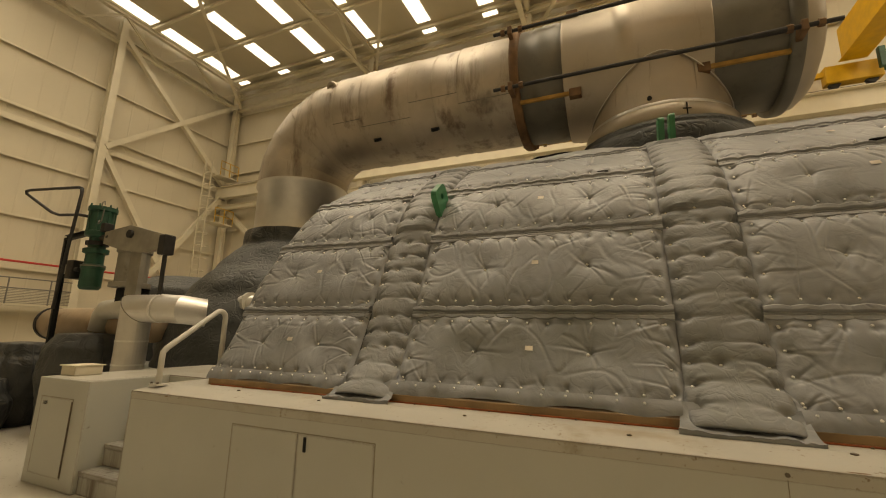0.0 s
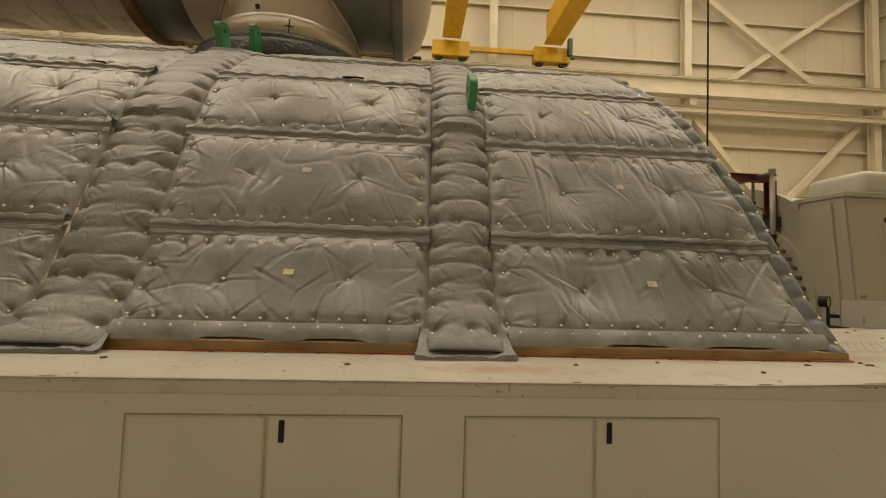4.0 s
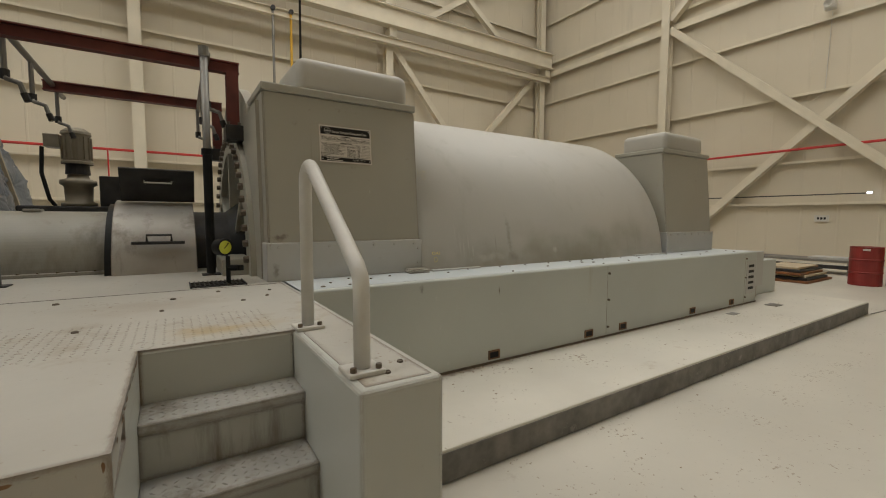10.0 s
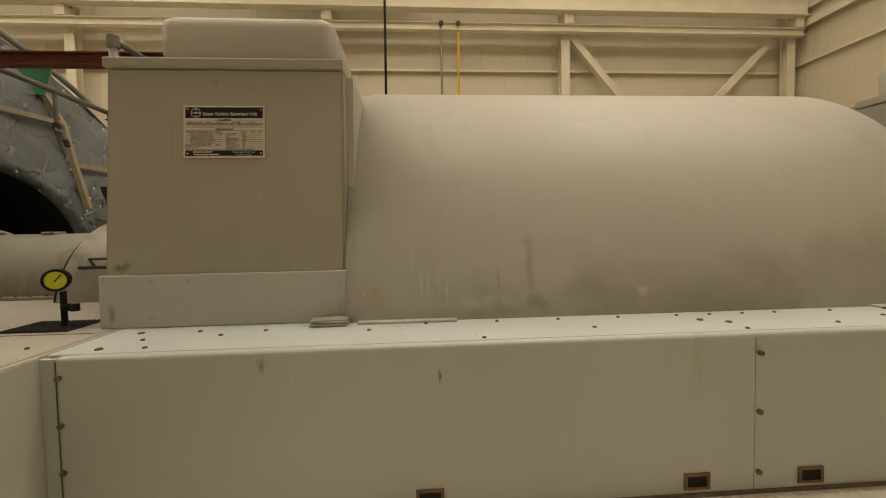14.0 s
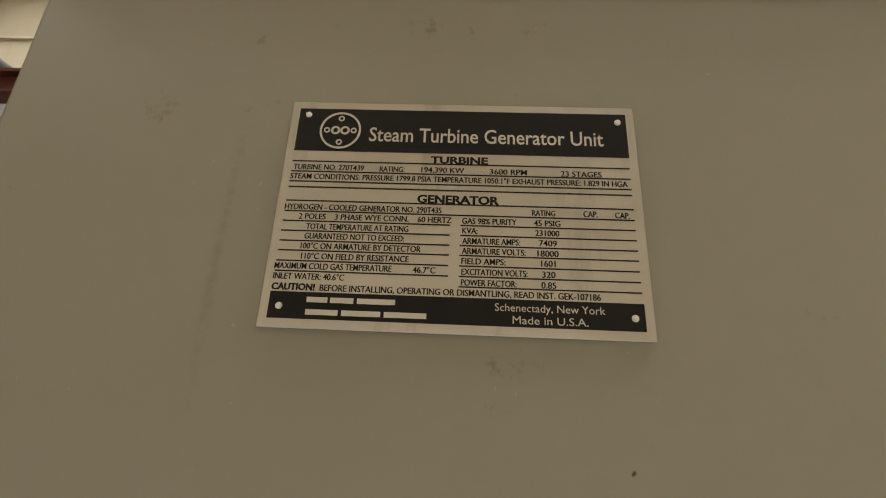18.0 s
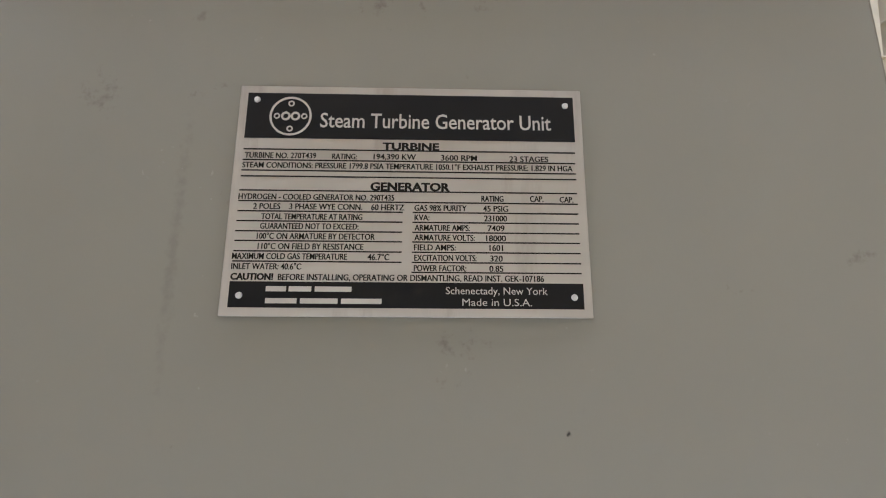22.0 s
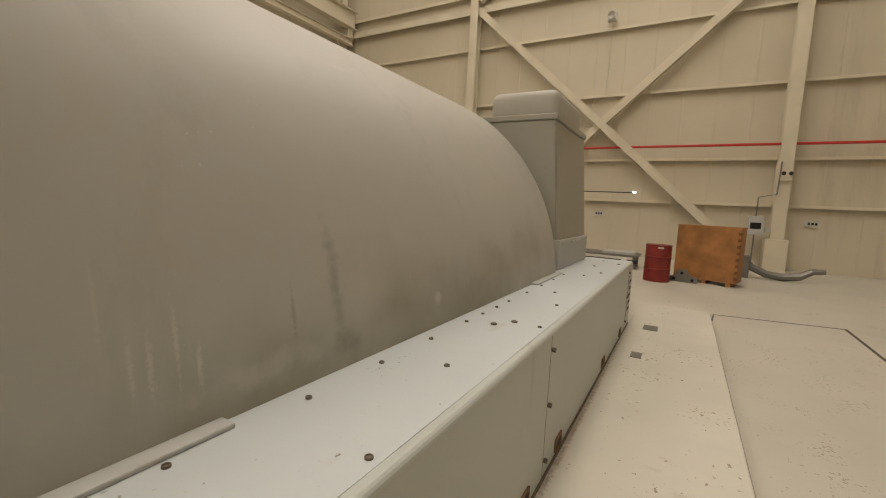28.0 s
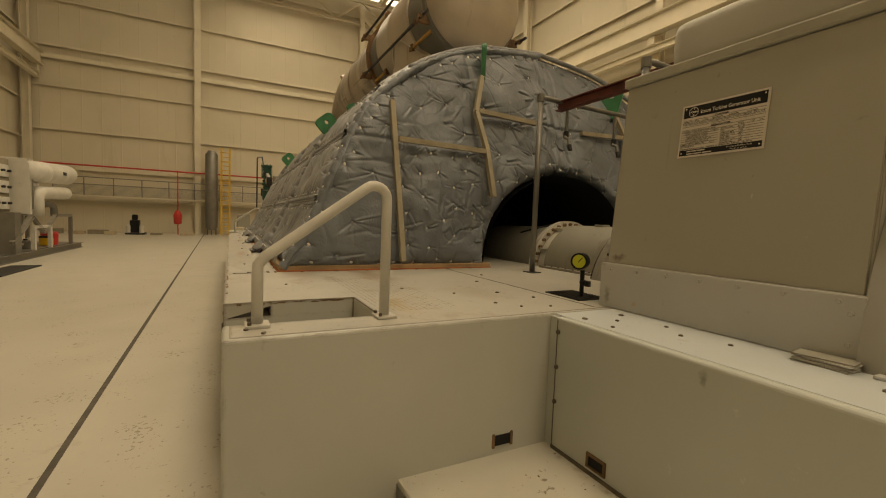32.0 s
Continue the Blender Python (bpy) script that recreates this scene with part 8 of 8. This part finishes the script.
p1 = capped([(-6.9, -2.5, 2.56), (-8.4, -2.4, 2.62), (-9.85, -2.3, 2.68)], 0.33, "pipe", M_PALE)
for q in (0.35, 0.75):
    part("band", tube([(-6.9 - 2.95 * q, -2.5 + 0.2 * q, 2.56 + 0.12 * q), (-6.93 - 2.95 * q, -2.5 + 0.2 * q, 2.56 + 0.12 * q)], 0.336, 24), M_PIN, p1)
part("nozzle_mark", boxm(-8.95, -8.7, -2.06, -2.03, 2.6, 2.7), M_ROD, p1, "dark stencil mark")
p2 = capped([(-7.55, -2.42, 1.25), (-7.55, -2.42, 1.75), (-7.6, -2.42, 1.9), (-7.75, -2.41, 1.97), (-8.7, -2.35, 2.0), (-9.6, -2.28, 2.02)], 0.21, "pipe", M_PALE)
capped([(-8.2, -2.5, 1.6), (-8.9, -2.45, 1.62), (-9.1, -2.44, 1.56), (-9.16, -2.44, 1.4), (-9.17, -2.44, 1.25)], 0.10, "small_pipe", M_GALV)
part("foil_patch", boxm(-7.5, -7.0, -2.5, -2.3, 2.12, 2.24, 0.03), M_FOIL, sk, "crumpled foil patch")
mf = part("manifold", boxm(-6.85, -5.6, -3.6, -2.75, 1.35, 2.85, 0.02), M_MOTOR, sk, "tan manifold block")
part("flange_plate", boxm(-7.02, -6.88, -3.5, -2.32, 1.3, 2.92, 0.01), M_PALE, mf, "cream flange plate")
for z in (1.6, 2.05, 2.5):
    part("cover_plate", boxm(-6.7, -5.8, -2.76, -2.70, z - 0.17, z + 0.17, 0.008), M_PALE, mf)
    for x in (-6.6, -6.25, -5.9):
        part("stud", tube([(x, -2.72, z), (x, -2.62, z)], 0.035, 8), M_ROD, mf)
part("tie_bar", tube([(-6.95, -2.28, 1.45), (-6.95, -2.28, 2.8)], 0.02, 6), M_GALV, mf)
for k, (x, r, h, m) in enumerate(((-9.75, 0.24, 0.46, M_RED), (-9.45, 0.19, 0.30, M_YELLOW), (-8.1, 0.13, 0.3, M_PALE), (-7.8, 0.12, 0.26, M_GALV))):
    b = thing("bucket", ("red plastic oil can", "yellow labelled black bucket", "white plastic bottle", "grey tin can")[k] + " standing on the skid base", "bucket", "buckets")
    part("body", revolve([(0.0, 0.0), (0.0, r * 0.9), (0.02, r * 0.95), (h * 0.85, r), (h, r * 0.8), (h + 0.01, 0.0)], (x, -2.75, 0.212), "z", 20), m, b)
    part("lid", revolve([(h * 0.86, r * 1.02), (h + 0.02, r * 0.98), (h + 0.03, 0.0)] if k == 1 else [(h, 0.05), (h + 0.05, 0.05), (h + 0.05, 0.0)], (x, -2.75, 0.212), "z", 16), M_BLACK if k % 2 else M_PALE, b)
    if k == 0:
        part("label", boxm(x - 0.04, x + 0.12, -2.75 - r - 0.006, -2.75 - r + 0.02, 0.28, 0.42), M_PALE, b, "white sticker")
fp2 = thing("floor_plate", "dark steel plate lying on the floor by the skid", "steel plate")
part("plate", boxm(-4.75, -2.6, -2.05, -1.45, 0.0, 0.025, 0.006), M_ROD, fp2)

# black cloth corners on top of the casing, and torn seams
for x0, x1, s in ((-0.95, -0.1, HL - 0.9), (3.3, 4.2, HL - 0.55)):
    gu, gv = 30, 12
    a, q = np.meshgrid(np.linspace(0, 1, gu), np.linspace(0, 1, gv), indexing="ij")
    y, z = hull(s + 0.5 * q)
    P = np.zeros((gu, gv, 3))
    P[:, :, 0] = x0 + (x1 - x0) * a
    P[:, :, 1], P[:, :, 2] = y, z + 0.10 + 0.05 * np.sin(np.pi * a) + 0.03 * vnoise(a * 6, q * 3, 5)
    grid_mesh("loose_cloth", P, M_BLACKQ, turbine, "loose black cloth")
for x, si, wd in ((0.1, 3, 0.05), (2.15, 3, 0.09)):
    y, z = hull(SEAMS[si] + 0.03)
    bm = bmesh.new()
    vs = [bm.verts.new((x + wd * math.cos(t), float(y) - 0.06, float(z) + 0.05 + 0.006 * math.sin(t))) for t in [k * math.pi / 6 for k in range(12)]]
    vs2 = [bm.verts.new(v.co + Vector((0, 0.05, -0.02))) for v in vs]
    bm.faces.new(vs)
    for k in range(12):
        bm.faces.new((vs[k], vs[(k + 1) % 12], vs2[(k + 1) % 12], vs2[k]))
    part("torn_seam", bm, M_BLACK, turbine, "dark torn seam")

# crumbs and flakes lying on the slab and the floor
crumbs = bmesh.new()
rnd = random.Random(23)
for k in range(120):
    if k < 36:
        x, y, z = rnd.gauss(9.1, 0.45), 4.62 - abs(rnd.gauss(0.0, 0.14)), 0.2
    elif k < 70:
        x, y, z = rnd.uniform(8, 16), rnd.uniform(3.75, 4.6), 0.2
    else:
        x, y, z = rnd.uniform(8, 18), rnd.uniform(0.5, 3.6), 0.0
    r, a = 0.003 + 0.011 * rnd.random() ** 2, rnd.uniform(0, 6.28)
    vs = [crumbs.verts.new((x + r * rnd.uniform(0.5, 1.4) * math.cos(a + q * 1.57), y + r * rnd.uniform(0.4, 1.1) * math.sin(a + q * 1.57), z + 0.002)) for q in range(4)]
    top = crumbs.verts.new((x, y, z + 0.006))
    for q in range(4):
        crumbs.faces.new((vs[q], vs[(q + 1) % 4], top))
tagged(part("debris", crumbs, M_RUST), "brown paint flakes and grit on the slab", "debris", "", "stuff")
# cable and hoses on the turbine end of the shaft
hs = thing("hose", "thin blue-black hose lying over the shaft cover", "hose")
part("hose", tube([(4.9, 6.5, 1.42), (5.05, 6.7, 1.50), (5.1, 6.9, 1.545), (5.08, 7.1, 1.55), (4.95, 7.3, 1.5)], 0.012, 8), M_BLACK, hs, "", True)
# foot plate beside the stair cheek
fp = thing("anchor_plate", "dark steel anchor plate on the floor by the stair cheek", "anchor plate")
part("plate", boxm(7.675, 7.83, 2.86, 2.98, 0.0, 0.02, 0.004), M_ROD, fp)

# chipped paint and scratches on the platform edges
chips = bmesh.new()
rnd = random.Random(31)


def chip(cx, cz, w, h, face="front"):
    n = 7
    ring = []
    for q in range(n):
        a = 2 * math.pi * q / n
        u, v = w * rnd.uniform(0.5, 1.1) * math.cos(a), h * rnd.uniform(0.5, 1.1) * math.sin(a)
        if face == "front":
            ring.append(chips.verts.new((cx + u, PY0 - 0.0032, min(PZ - 0.009 - fall(cx), cz - fall(cx) + v))))
        elif face == "top":
            q_ = max(0.008, 0.014 + v)
            ring.append(chips.verts.new((cx + u, PY0 + q_, PZ + 0.0055 - fall(cx + u) * (0.26 - q_) / 0.253)))
        else:
            ring.append(chips.verts.new((SX0 + 0.0016, cx + u, min(PZ - 0.002, cz + v))))
    chips.faces.new(ring)


for k in range(44):
    x = rnd.uniform(-3.8, 6.8) if k < 20 else rnd.uniform(4.9, 6.82)
    chip(x, PZ - rnd.uniform(0.002, 0.012), 0.008 + 0.045 * rnd.random() ** 2, rnd.uniform(0.002, 0.008))
    if k % 2:
        chip(x + rnd.uniform(-0.05, 0.05), 0, rnd.uniform(0.012, 0.06), rnd.uniform(0.004, 0.012), "top")
for k in range(14):
    chip(PY0 + rnd.uniform(0.02, 0.7), PZ - rnd.uniform(0.004, 0.015), rnd.uniform(0.01, 0.05), rnd.uniform(0.003, 0.01), "well")
    if k % 3 == 0:
        chip(6.825, rnd.uniform(0.1, 0.98), 0.004, rnd.uniform(0.008, 0.03))
tagged(part("chipped_paint", chips, M_RUST, platform, "brown chipped paint"), kind="stuff")
for pts in (((6.60, 0.95), (6.64, 0.90), (6.69, 0.84)), ((6.655, 0.955), (6.67, 0.90), (6.70, 0.85)), ((6.45, 0.88), (6.455, 0.84), (6.44, 0.79)), ((6.32, 0.83), (6.33, 0.80)), ((5.42, 0.93), (5.43, 0.86), (5.425, 0.80))):
    part("scratch", tube([(x, PY0 - 0.001, z) for x, z in pts], 0.002, 5), M_BOLT, platform)
